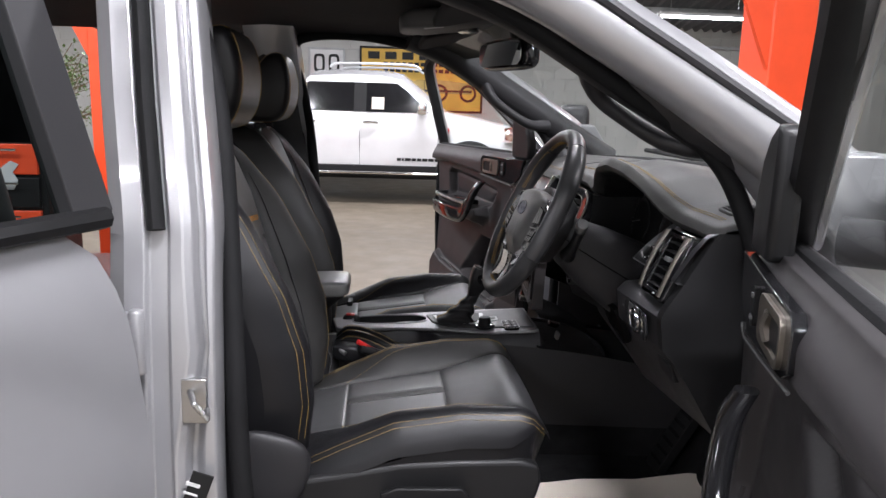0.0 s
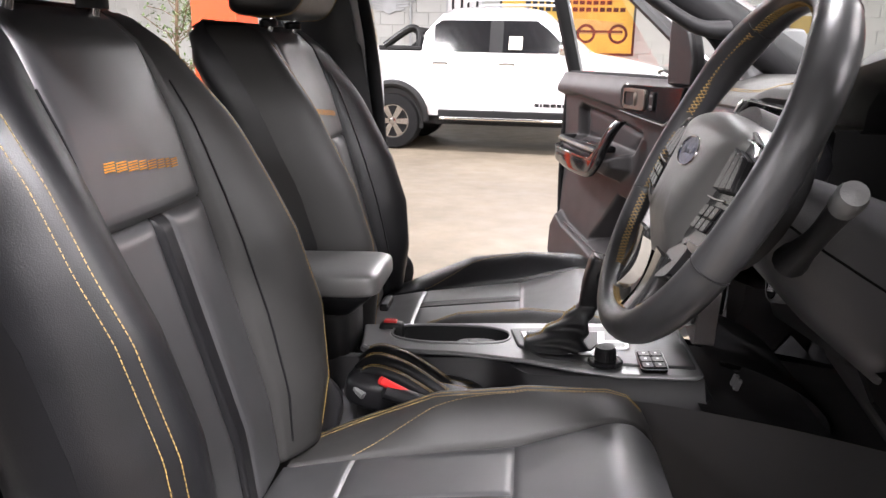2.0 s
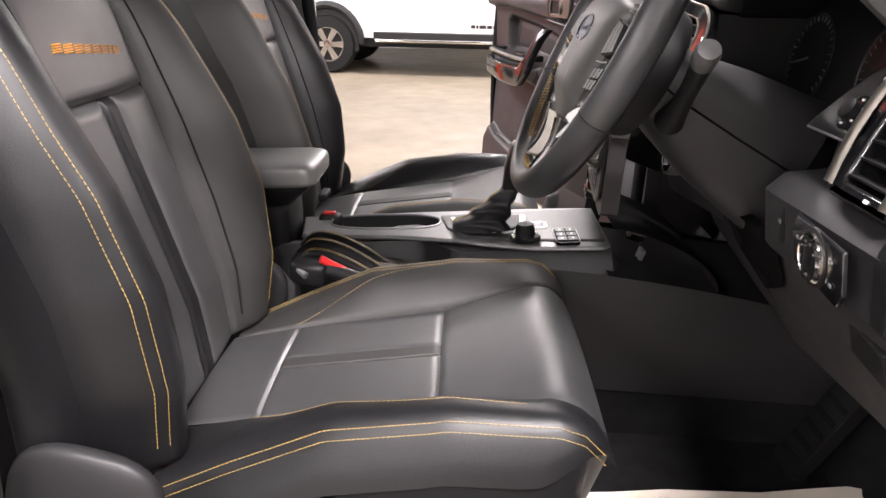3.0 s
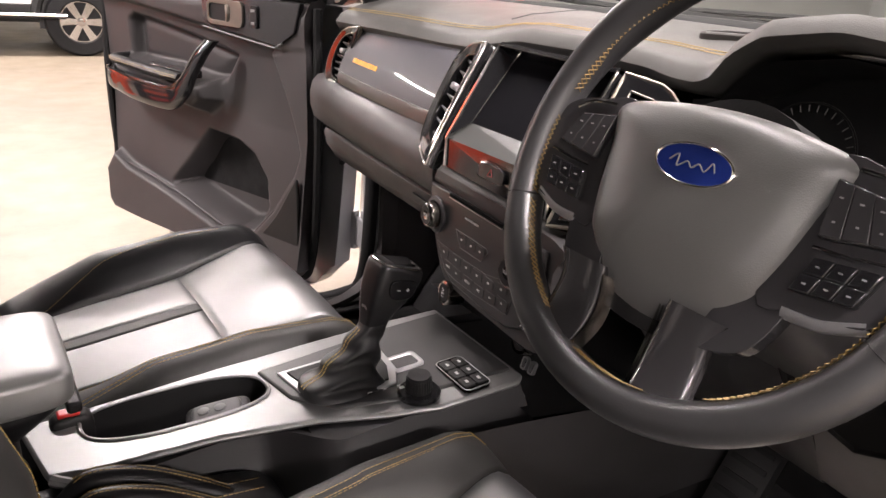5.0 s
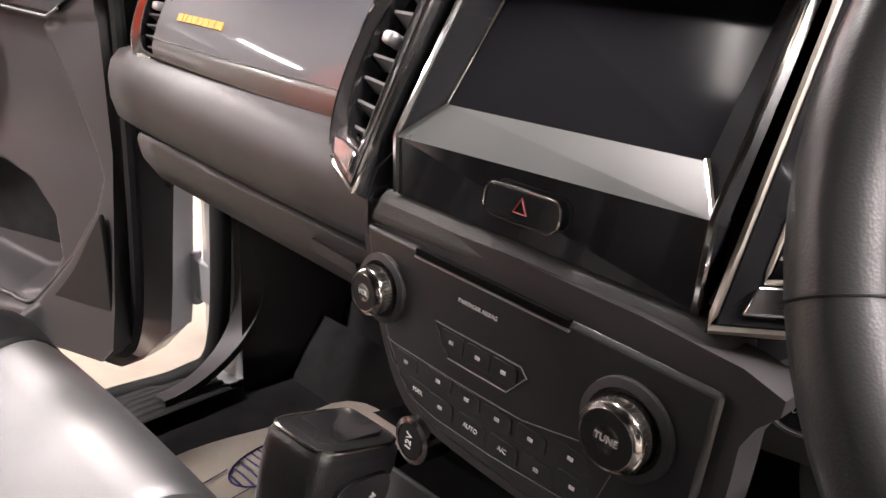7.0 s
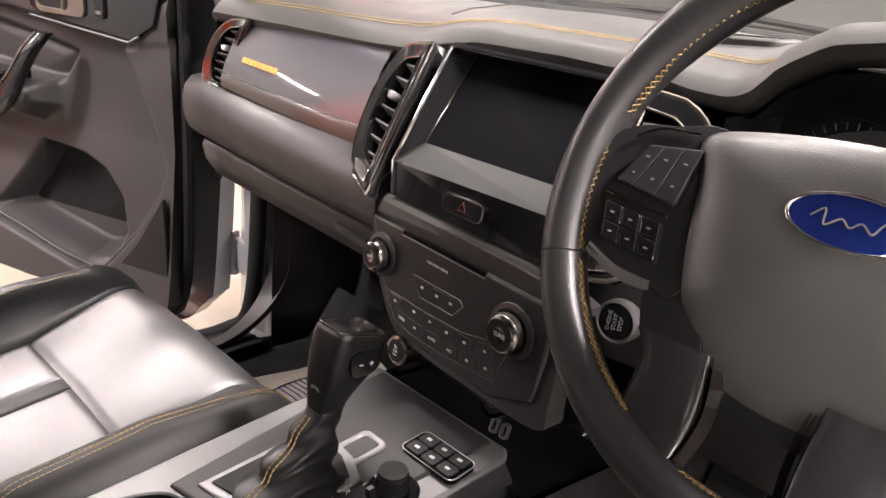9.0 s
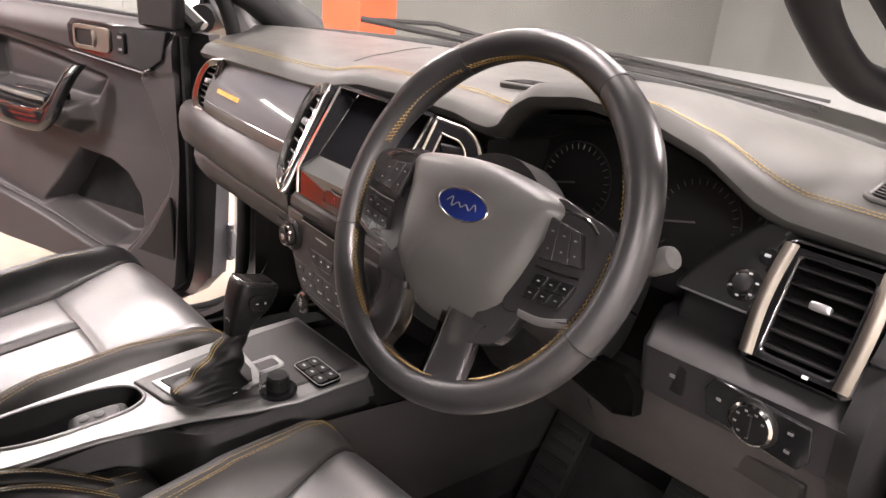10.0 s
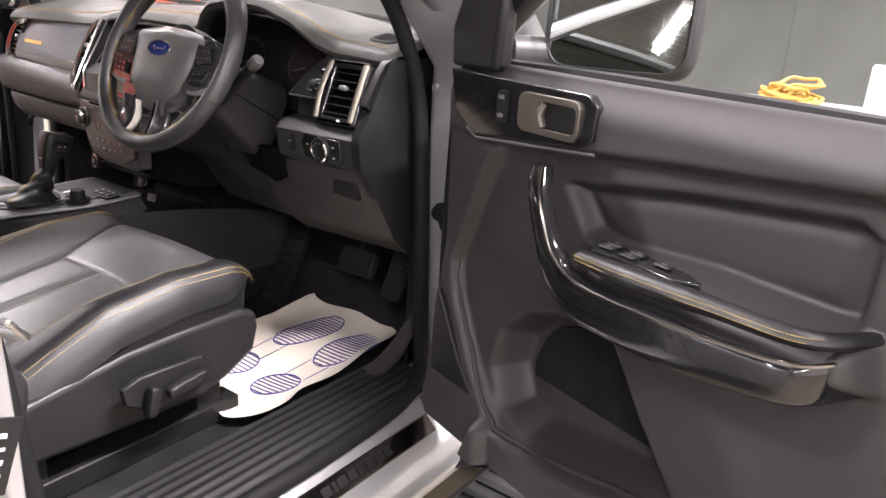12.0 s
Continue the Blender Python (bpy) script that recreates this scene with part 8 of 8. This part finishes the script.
# ---- centre console, shifter, handbrake, pedals, mats ----
con = thing("centre_console", "charcoal centre console with satin silver top trim", "centre console")
def cz(x):
    """Height of the console top along the car."""
    return lerp([-0.5, -0.35, -0.1, 0.06, 0.14], [0.862, 0.868, 0.884, 0.892, 0.896], x)
bm = B()
def conbody(u, v):
    x = -0.62 + 0.748 * u
    z = cz(x) - 0.004 - 0.035 * smooth((x - 0.112) / 0.012)
    dip = smooth((-0.12 - x) / 0.08)
    well = 0.075 * smooth((-0.15 - x) / 0.01)
    prof = [(0.112, 0.60), (0.116, 0.75), (0.110, z - 0.02), (0.100, z), (0.098, z - well), (0.0, z - well), (-0.004 * dip - 0.083 * (1 - dip), z), (-0.020 * dip - 0.085 * (1 - dip), z), (-0.045 * dip - 0.105 * (1 - dip), z - 0.025 - 0.045 * dip), (-0.118, 0.75), (-0.122, 0.60)]
    return Vector((x, *prof[round(v * 10)]))
surf(bm, conbody, 86, 10)
part("console_body", bm, M_PLASTIC, con, "charcoal console sides", sharp=50)
# tunnel side panel forward to the bulkhead
bm = B()
for sy, y0 in ((-1, -0.127), (1, 0.120)):
    surf(bm, lambda u, v, sy=sy, y0=y0: Vector((-0.10 + 0.62 * u, y0 + sy * (0.042 * u + 0.006 * math.sin(math.pi * v)), 0.672 - 0.01 * u + (0.205 - 0.075 * u * u) * v)), 12, 6)
part("tunnel_side", bm, M_PLASTIC, con, "charcoal tunnel panels")
bm = B()
for sy, y0 in ((-1, -0.122), (1, 0.116)):
    surf(bm, lambda u, v, sy=sy, y0=y0: Vector((-0.10 + 0.62 * u, y0 + sy * 0.040 * u, 0.585 + 0.10 * v)), 6, 2)
part("tunnel_carpet", bm, M_CARPET, con, "black carpet along the tunnel")
bm = B()
surf(bm, lambda u, v: Vector((0.10 + 0.42 * u, -0.13 - 0.03 * u + (0.25 + 0.06 * u) * v, 0.862 - 0.06 * u)), 4, 4)
part("tray_floor", bm, M_DARK, con, "black tray under the stack")
# silver trim plate with openings; slope follows the console
FT = frame_of((-0.12, 0, cz(-0.12)), (1, 0, 0.055), (0, 1, 0))
def T(x, y):
    return (x + 0.12, y)
bm = B()
cup = [T(-0.262 + 0.098 * se(math.cos(a), 0.75), 0.052 - 0.028 * (math.cos(a)) * 0.35 + 0.040 * se(math.sin(a), 0.75)) for a in [2 * math.pi * k / 36 for k in range(36)]]
shp = [T(*p) for p in ((-0.145, 0.082), (-0.135, 0.022), (-0.105, -0.012), (-0.02, -0.03), (0.02, 0.0), (0.02, 0.092))]
outl = [T(*p) for p in ((-0.415, 0.098), (-0.40, 0.0), (-0.36, -0.012), (-0.24, -0.026), (-0.14, -0.052), (-0.07, -0.082), (-0.01, -0.100), (0.095, -0.106), (0.108, -0.096), (0.108, 0.100), (0.02, 0.106), (-0.2, 0.106))]
plate(bm, outl, 0.008, FT @ Matrix.Translation((0, 0, 0.006)), [cup])
tp = part("top_trim", bm, M_CONTRIM, con, "satin silver console trim", bevel=0.004)
bm = B()
cup_c = Vector((-0.262, 0.052, 0))
def cupwall(u, v):
    i = round(v * 36) % 36
    p = FT @ Vector((*cup[i], 0.004))
    k = [0, 0.02, 1, 1][round(u * 3)]
    c = FT @ Vector((sum(q[0] for q in cup) / 36, sum(q[1] for q in cup) / 36, 0))
    q = p.lerp(c, 0.06 * k if u < 0.9 else 1.0)
    return Vector((q.x, q.y, p.z - 0.062 * k))
surf(bm, cupwall, 3, 36, cv=True)
cp_ = part("cup_holder", bm, M_DARK, con, "black cup holder well")
bm = B()
tube(bm, [FT @ Vector((*q, 0.0065)) for q in cup], 0.0022, 6, True)
part("cup_rim", bm, M_CONTRIM, cp_)
bm = B()
plate(bm, [T(*p) for p in ((-0.165, 0.070), (-0.152, 0.0), (-0.115, -0.045), (-0.05, -0.066), (0.10, -0.082), (0.10, 0.085), (0.02, 0.085))], 0.006, FT @ Matrix.Translation((0, 0, 0.0095)))
sp = part("shift_plate", bm, M_PANEL2, con, "dark grey shift plate", bevel=0.003)
bm = B()
plate(bm, [T(*p) for p in ((-0.148, 0.050), (-0.140, 0.0), (-0.105, -0.036), (-0.035, -0.042), (-0.020, -0.01), (-0.015, 0.050))], 0.004, FT @ Matrix.Translation((0, 0, 0.0125)))
part("gate_surround", bm, M_SATIN, sp, "satin silver gate surround", bevel=0.002)
bm = B()
plate(bm, [T(*p) for p in ((-0.138, 0.042), (-0.130, 0.004), (-0.10, -0.026), (-0.042, -0.032), (-0.030, -0.006), (-0.026, 0.042))], 0.003, FT @ Matrix.Translation((0, 0, 0.0145)))
part("gate", bm, M_DARK, sp, "black shift gate")
for k, ch in enumerate("PRNDS"):
    text(ch, 0.009, FT @ Matrix.Translation((*T(-0.038 - 0.018 * k, -0.050 + 0.004 * k), 0.0135)) @ Matrix.Rotation(radians(-90), 4, "Z"), M_MARK, sp, "gate_letter")
bm = B()
plate(bm, rrect(0.036, 0.068, 0.007, *T(0.041, -0.064)), 0.006, FT @ Matrix.Translation((0, 0, 0.0130)))
bp_ = part("button_block", bm, M_VOID, con, "block of dark drive buttons", bevel=0.002)
bm = B()
tube(bm, [FT @ Vector((*T(x, y), 0.0128)) for x, y in rrect(0.037, 0.069, 0.0075, 0.041, -0.064)], 0.0008, 4, True)
part("block_edge", bm, M_SATIN, bp_)
for i in (-1, 1):
    for j in (-1, 0, 1):
        c = T(0.041 + i * 0.0085, -0.064 + j * 0.0205)
        bm = B()
        plate(bm, rrect(0.0150, 0.0180, 0.003, *c), 0.003, FT @ Matrix.Translation((0, 0, 0.0148)))
        db = part("drive_button", bm, M_PANEL, bp_, bevel=0.0008)
        bm = B()
        box(bm, FT @ Vector((*c, 0.0150)), (0.0034, 0.0052, 0.0008))
        part("button_marking", bm, M_MARK, db)
bm = B()
plate(bm, rrect(0.046, 0.034, 0.008, *T(-0.006, -0.004)), 0.005, FT @ Matrix.Translation((0, 0, 0.0125)), [rrect(0.034, 0.022, 0.005, *T(-0.006, -0.004))])
sl_ = part("storage_slot", bm, M_SATIN, con, "small silver-edged slot", bevel=0.002)
bm = B()
plate(bm, rrect(0.036, 0.024, 0.005, *T(-0.006, -0.004)), 0.003, FT @ Matrix.Translation((0, 0, 0.0105)))
part("slot_floor", bm, M_PANEL2, sl_)
# drive selector knob
rk = thing("drive_selector_knob", "round black rotary drive selector on the console", "rotary knob")
bm = B()
RK = axis((-0.026, -0.072, cz(0) + 0.010), (-0.05, 0, 1))
lathe(bm, [(0.025, 0), (0.025, 0.004), (0.0225, 0.006), (0.0, 0.006)], RK, 30)
part("selector_base", bm, M_GLOSS, rk)
bm = B()
lathe(bm, [(0.0150, 0.005), (0.0142, 0.020), (0.013, 0.0255), (0.0, 0.0265)], RK, 28)
part("selector_cap", bm, M_DARK, rk)
bm = B()
for k in range(28):
    a = 2 * math.pi * k / 28
    tube(bm, [RK @ Vector((0.0148 * math.cos(a), 0.0148 * math.sin(a), 0.008)), RK @ Vector((0.0140 * math.cos(a), 0.0140 * math.sin(a), 0.022))], 0.0009, 4)
part("knurling", bm, M_DARK, rk, kind="stuff")
bm = B()
for k in range(3):
    a = radians(130 + 50 * k)
    box(bm, RK @ Vector((0.0198 * math.cos(a), 0.0198 * math.sin(a), 0.0065)), (0.006, 0.004, 0.0008))
part("selector_marking", bm, M_MARK, rk)
# gear shifter
gs = thing("gear_shifter", "black leather automatic gear shifter with chrome-edged knob", "gear lever")
base, topv = Vector((-0.095, -0.012, cz(-0.07) + 0.012)), Vector((-0.042, 0.002, 0.992))
ax_ = Vector((0.20, 0.02, 0.98)).normalized()
neck = topv - ax_ * 0.030
kx = Vector((0, 1, 0)).cross(ax_).normalized()
ky = ax_.cross(kx)
bm = B()
def boot(u, v):
    c = base.lerp(neck, u)
    a = 2 * math.pi * v
    rx = lerp([0, 0.06, 0.2, 0.5, 0.85, 1], [0.048, 0.046, 0.036, 0.024, 0.0165, 0.0150], u)
    ry = lerp([0, 0.06, 0.2, 0.5, 0.85, 1], [0.036, 0.034, 0.028, 0.020, 0.0150, 0.0140], u)
    w = 0.0042 * math.sin(u * 17 + 2.2 * math.sin(a) + 1.2 * math.cos(2 * a)) * (1 - u) ** 0.6 * smooth(u / 0.1)
    p = c + Vector(((rx + w) * se(math.cos(a), 0.7), (ry + w) * se(math.sin(a), 0.7), 0))
    p.z += 0.010 * math.cos(a) * (u > 0.02) * (1 - u) * -0.6
    return p
surf(bm, boot, 40, 40, cv=True)
bo = part("boot", bm, M_LEATHER, gs, "pleated leather boot")
bm = B()
for q in (-0.0028, 0.0028):
    stitch(bm, [boot(0.03 + 0.95 * u / 30, 0.5) + Vector((-0.001, q, 0)) for u in range(31)], 0.0036, 0.0012, 0.0008)
part("stitching", bm, M_THREAD, bo, "ochre double stitching", kind="stuff")
KN = lambda x, y, h: topv + kx * x + ky * y + ax_ * h
SEC = [(-0.034, 0.000, 0.0135, 0.0130), (-0.024, 0.000, 0.0150, 0.0145), (-0.012, 0.002, 0.0185, 0.0175), (0.002, 0.006, 0.0240, 0.0205), (0.016, 0.010, 0.0280, 0.0225), (0.030, 0.013, 0.0300, 0.0235), (0.039, 0.014, 0.0295, 0.0232), (0.0435, 0.014, 0.0265, 0.0205), (0.0450, 0.014, 0.0200, 0.0150)]
def knob_at(i, b, grow=0.0):
    h, cx, wx, wy = (lerp(range(9), [q[k] for q in SEC], i) for k in range(4))
    return KN(cx + (wx + grow) * se(math.cos(b), 0.42), (wy + grow) * se(math.sin(b), 0.42), h + 0.10 * wx * se(math.cos(b), 0.42) * smooth(i / 4) * -1)
bm = B()
surf(bm, lambda u, v: knob_at(8 * u, 2 * math.pi * v), 32, 40, cv=True, capu=True)
kb = part("knob", bm, M_LEATHER, gs, "black leather shift knob", sharp=60)
bm = B()
tube(bm, [knob_at(6.9, 2 * math.pi * k / 48, 0.0002) for k in range(48)], 0.0012, 6, True)
part("knob_edge", bm, M_SMOKED, kb, "thin bright edge round the cap")
bm = B()
plate(bm, rrect(0.040, 0.030, 0.006), 0.004, frame_of(KN(0.014, 0, 0.0462), kx, ky))
part("knob_cap", bm, M_GLOSS, kb, "gloss black cap", bevel=0.0015)
FK = frame_of(KN(0.013, -0.0238, 0.018), kx, ax_)
FK = FK if FK.to_3x3().col[2].dot(-ky) > 0 else FK @ Matrix.Rotation(math.pi, 4, "Y")
bm = B()
plate(bm, [(p.x, p.y) for p in spline([(x, y, 0) for x, y in ((-0.015, 0.009), (0.010, 0.012), (0.018, 0.008), (0.017, -0.004), (0.006, -0.011), (-0.012, -0.010))], 4, True)], 0.004, FK @ Matrix.Translation((0, 0, 0.0022)))
sb_ = part("shift_button", bm, M_GLOSS, kb, "gloss black shift button", bevel=0.0012)
bm = B()
box(bm, FK @ Vector((-0.005, 0, 0.0026)), (0.004, 0.0009, 0.0008), FK.to_3x3())
box(bm, FK @ Vector((0.007, 0.001, 0.0026)), (0.004, 0.0009, 0.0008), FK.to_3x3())
box(bm, FK @ Vector((0.007, 0.001, 0.0026)), (0.0009, 0.004, 0.0008), FK.to_3x3())
part("button_marking", bm, M_MARK, sb_)
bm = B()
plate(bm, rrect(0.012, 0.017, 0.003), 0.005, frame_of(KN(-0.0155, 0, -0.018), -ky, ax_ + kx * -0.15))
part("release_button", bm, M_SATIN, kb, "satin release button", bevel=0.001)
# armrest lid
ar = thing("armrest", "padded black leather centre armrest on the console", "armrest")
bm = B()
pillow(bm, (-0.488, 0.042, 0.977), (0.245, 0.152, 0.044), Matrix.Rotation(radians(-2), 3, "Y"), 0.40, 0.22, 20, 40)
part("lid", bm, M_LID, ar, "padded leather lid with its sheen painted grey")
bm = B()
def lid_base(u, v):
    b = 2 * math.pi * v
    x, y = 0.122 * se(math.cos(b), 0.22), 0.071 * se(math.sin(b), 0.22)
    z = lerp([0, 0.5, 1], [0.976, 0.950, 0.918], u)
    k = lerp([0, 0.5, 1], [0.99, 0.97, 0.82], u)
    return Vector((-0.490 + x * k - 0.020 * u * (x > 0), 0.042 + y * k, z + 0.012 * u * (x / 0.122)))
surf(bm, lid_base, 8, 40, cv=True, capu=True)
bs = part("lid_base", bm, M_LEATHER, ar, "black leather underside of the lid")
bm = B()
stitch(bm, [lid_base(0.30, 0.40 + 0.35 * k / 40) + Vector((0, -0.0008, 0)) for k in range(41)], 0.0036, 0.0014)
part("stitching", bm, M_THREAD, bs, "yellow stitching", kind="stuff")
bm = B()
pillow(bm, (-0.515, 0.042, 0.885), (0.20, 0.13, 0.10), None, 0.3, 0.25, 14, 28)
part("bin", bm, M_DARK, ar, "black storage bin")
bm = B()
box(bm, (-0.366, 0.04, 0.932), (0.014, 0.05, 0.012))
part("catch", bm, M_DARK, ar, bevel=0.003)
# handbrake
hb = thing("handbrake", "lowered handbrake lever with red button and leather boot", "handbrake")
bm = B()
pillow(bm, (-0.30, -0.078, 0.835), (0.21, 0.085, 0.05), Matrix.Rotation(radians(6), 3, "Y"), 0.5, 0.5, 16, 26)
bo = part("boot", bm, M_LEATHER, hb, "creased leather boot")
bm = B()
for dy in (-0.008, 0.008):
    stitch(bm, spline([(-0.37, -0.078 + dy, 0.862), (-0.30, -0.078 + dy, 0.862), (-0.21, -0.078 + dy, 0.852)], 8), 0.004, 0.0014)
part("stitching", bm, M_THREAD, bo, "yellow stitching", kind="stuff")
for dy, dz, r in ((0.0, 0.004, 0.013), (-0.028, 0.002, 0.012), (-0.050, -0.006, 0.010)):
    fold = spline([(-0.392, -0.030 + dy, 0.856 + dz), (-0.365, -0.030 + dy, 0.872 + dz), (-0.32, -0.042 + dy, 0.868 + dz), (-0.27, -0.066 + dy, 0.852 + dz), (-0.225, -0.085 + dy, 0.828 + dz)], 6)
    bm = B()
    tube(bm, fold, [r * (0.7 + 0.3 * math.sin(math.pi * k / (len(fold) - 1))) for k in range(len(fold))], 10)
    fd = part("boot_fold", bm, M_LEATHER, hb, "folded leather of the boot")
    bm = B()
    for e in (-0.003, 0.003):
        stitch(bm, [p + Vector((0, e, r + 0.0004)) for p in fold[3:-3]], 0.0036, 0.0012)
    part("stitching", bm, M_THREAD, fd, "yellow double stitching", kind="stuff")
bm = B()
tube(bm, spline([(-0.395, -0.005, 0.872), (-0.37, -0.035, 0.868), (-0.385, -0.10, 0.855), (-0.37, -0.12, 0.845)], 6), 0.006, 8)
part("slot_frame", bm, M_CONTRIM, hb, "satin grey slot frame")
bm = B()
tube(bm, spline([(-0.22, -0.125, 0.825), (-0.29, -0.132, 0.848), (-0.335, -0.142, 0.868)], 6), 0.0120, 12)
part("lever", bm, M_LEATHER, hb)
bm = B()
tube(bm, [(-0.292, -0.126, 0.850), (-0.340, -0.147, 0.885)], 0.0062, 10)
part("release_button", bm, M_RED, hb, "red release button")
# key fob in the cup holder
kf = thing("key_fob", "black and grey key fob lying in the cup holder", "key")
bm = B()
FO = Matrix.Rotation(radians(-10), 3, "Y") @ Matrix.Rotation(radians(-14), 3, "Z")
pillow(bm, (-0.222, 0.034, 0.866), (0.072, 0.042, 0.018), FO, 0.45, 0.4, 14, 24)
fo = part("case", bm, M_PLASTIC, kf)
bm = B()
pillow(bm, (-0.224, 0.034, 0.8705), (0.056, 0.032, 0.014), FO, 0.4, 0.4, 12, 20)
part("fob_face", bm, M_SIGNDARK, fo, "grey fob face")
for dx in (-0.014, 0.004):
    bm = B()
    lathe(bm, [(0.0065, 0), (0.0065, 0.0016), (0.005, 0.0022), (0.0, 0.0022)], Matrix.Translation(Vector((-0.224, 0.034, 0.8705)) + FO @ Vector((dx, 0, 0.0068))) @ FO.to_4x4(), 16)
    part("fob_button", bm, M_DIM, fo)
# pedals
for y, w, name, lab in ((-0.475, 0.105, "brake_pedal", "wide black rubber brake pedal"), (-0.60, 0.055, "accelerator_pedal", "narrow black accelerator pedal")):
    pe = thing(name, lab, "pedal")
    bm = B()
    FP = frame_of((0.415, y, 0.757), (0, -1, 0), (0.42, 0, 0.91))
    plate(bm, rrect(w, 0.062 if w > 0.08 else 0.12, 0.012), 0.016, FP)
    pp = part("pad", bm, M_RUBBER, pe, bevel=0.004)
    bm = B()
    for k in range(-2, 3):
        box(bm, FP @ Vector((0, 0.011 * k, 0.001)), (w - 0.02, 0.004, 0.003), FP.to_3x3())
    part("tread", bm, M_RUBBER, pp)
    bm = B()
    tube(bm, spline([(0.425, y, 0.765), (0.50, y, 0.86), (0.56, y, 1.0)], 5), 0.011, 8)
    part("arm", bm, M_DARK, pe)
bm = B()
plate(bm, rrect(0.07, 0.26, 0.01), 0.02, frame_of((0.44, -0.215, 0.70), (0, -1, 0), (0.5, 0, 0.86)))
fr_ = thing("footrest", "black plastic driver's footrest", "footrest")
fp_ = part("pad", bm, M_DARK, fr_, bevel=0.006)
for k in range(-4, 5):
    bm = B()
    Ff = frame_of((0.44, -0.215, 0.70), (0, -1, 0), (0.5, 0, 0.86))
    box(bm, Ff @ Vector((0, 0.026 * k, 0.001)), (0.055, 0.008, 0.004), Ff.to_3x3())
    part("rib", bm, M_RUBBER, fp_)
# paper floor mats with printed soles
def paper_mat(pts, at, rz, label):
    t = thing("paper_floor_mat", label, "floor mat", at, rz, "paper floor mats")
    cen = Vector((sum(p[0] for p in pts) / len(pts), sum(p[1] for p in pts) / len(pts), 0))
    loop = spline([(x, y, 0) for x, y in pts], 4, True)
    m = len(loop)
    def wob(p):
        return 0.006 + 0.004 * math.sin(p.x * 23 + p.y * 9) + 0.003 * math.sin(p.y * 31) + 0.22 * max(0, p.x - 0.36)
    bm = B()
    def f(u, v):
        p = cen.lerp(loop[round(v * m) % m], u)
        return Vector((p.x, p.y, wob(p) + 0.012 * u ** 8))
    surf(bm, f, 14, m, cv=True)
    bmesh.ops.remove_doubles(bm, verts=bm.verts, dist=1e-5)
    geo = bm.faces[:]
    part("sheet", bm, M_PAPER, t, "cream paper sheet")
    bm = B()
    for cy in (-0.072, 0.055):
        for cx, ra, rb in ((0.115, 0.105, 0.047), (-0.105, 0.055, 0.042)):
            ns = round(ra / 0.0125)
            for k in range(-ns, ns + 1):
                x = cx + ra * k / (ns + 0.5)
                h = rb * math.sqrt(max(0, 1 - ((x - cx) / ra) ** 2))
                if h > 0.008:
                    tube(bm, [Vector((x, cy - h, wob(Vector((x, cy - h, 0))) + 0.0012)), Vector((x, cy, wob(Vector((x, cy, 0))) + 0.0016)), Vector((x, cy + h, wob(Vector((x, cy + h, 0))) + 0.0012))], 0.0016, 4)
            tube(bm, [Vector((cx + ra * math.cos(a), cy + rb * math.sin(a), wob(Vector((cx + ra * math.cos(a), cy + rb * math.sin(a), 0))) + 0.0014)) for a in [2 * math.pi * k / 30 for k in range(30)]], 0.0016, 4, True)
        for s_ in (-1, 1):
            tube(bm, [Vector((0.02, cy + s_ * 0.026, wob(Vector((0.02, cy, 0))) + 0.0014)), Vector((-0.06, cy + s_ * 0.024, wob(Vector((-0.06, cy, 0))) + 0.0014))], 0.001, 4)
    part("sole_print", bm, M_INK, t, "blue striped shoe sole print", kind="stuff")
    return t
paper_mat([(0.285, 0.185), (0.27, 0.03), (0.245, -0.10), (0.13, -0.125), (0.0, -0.145), (-0.10, -0.145), (-0.16, -0.163), (-0.225, -0.150), (-0.262, -0.105), (-0.235, -0.04), (-0.23, 0.10), (-0.21, 0.165), (0.05, 0.18)], (0.19, -0.49, 0.592), 0, "cream paper floor mat with blue sole print")
paper_mat([(0.285, -0.16), (0.27, -0.03), (0.245, 0.10), (0.13, 0.125), (0.0, 0.145), (-0.10, 0.150), (-0.16, 0.18), (-0.225, 0.165), (-0.25, 0.115), (-0.235, 0.04), (-0.23, -0.10), (-0.21, -0.15), (0.05, -0.16)], (0.19, 0.42, 0.592), 0, "cream paper floor mat with blue sole print")
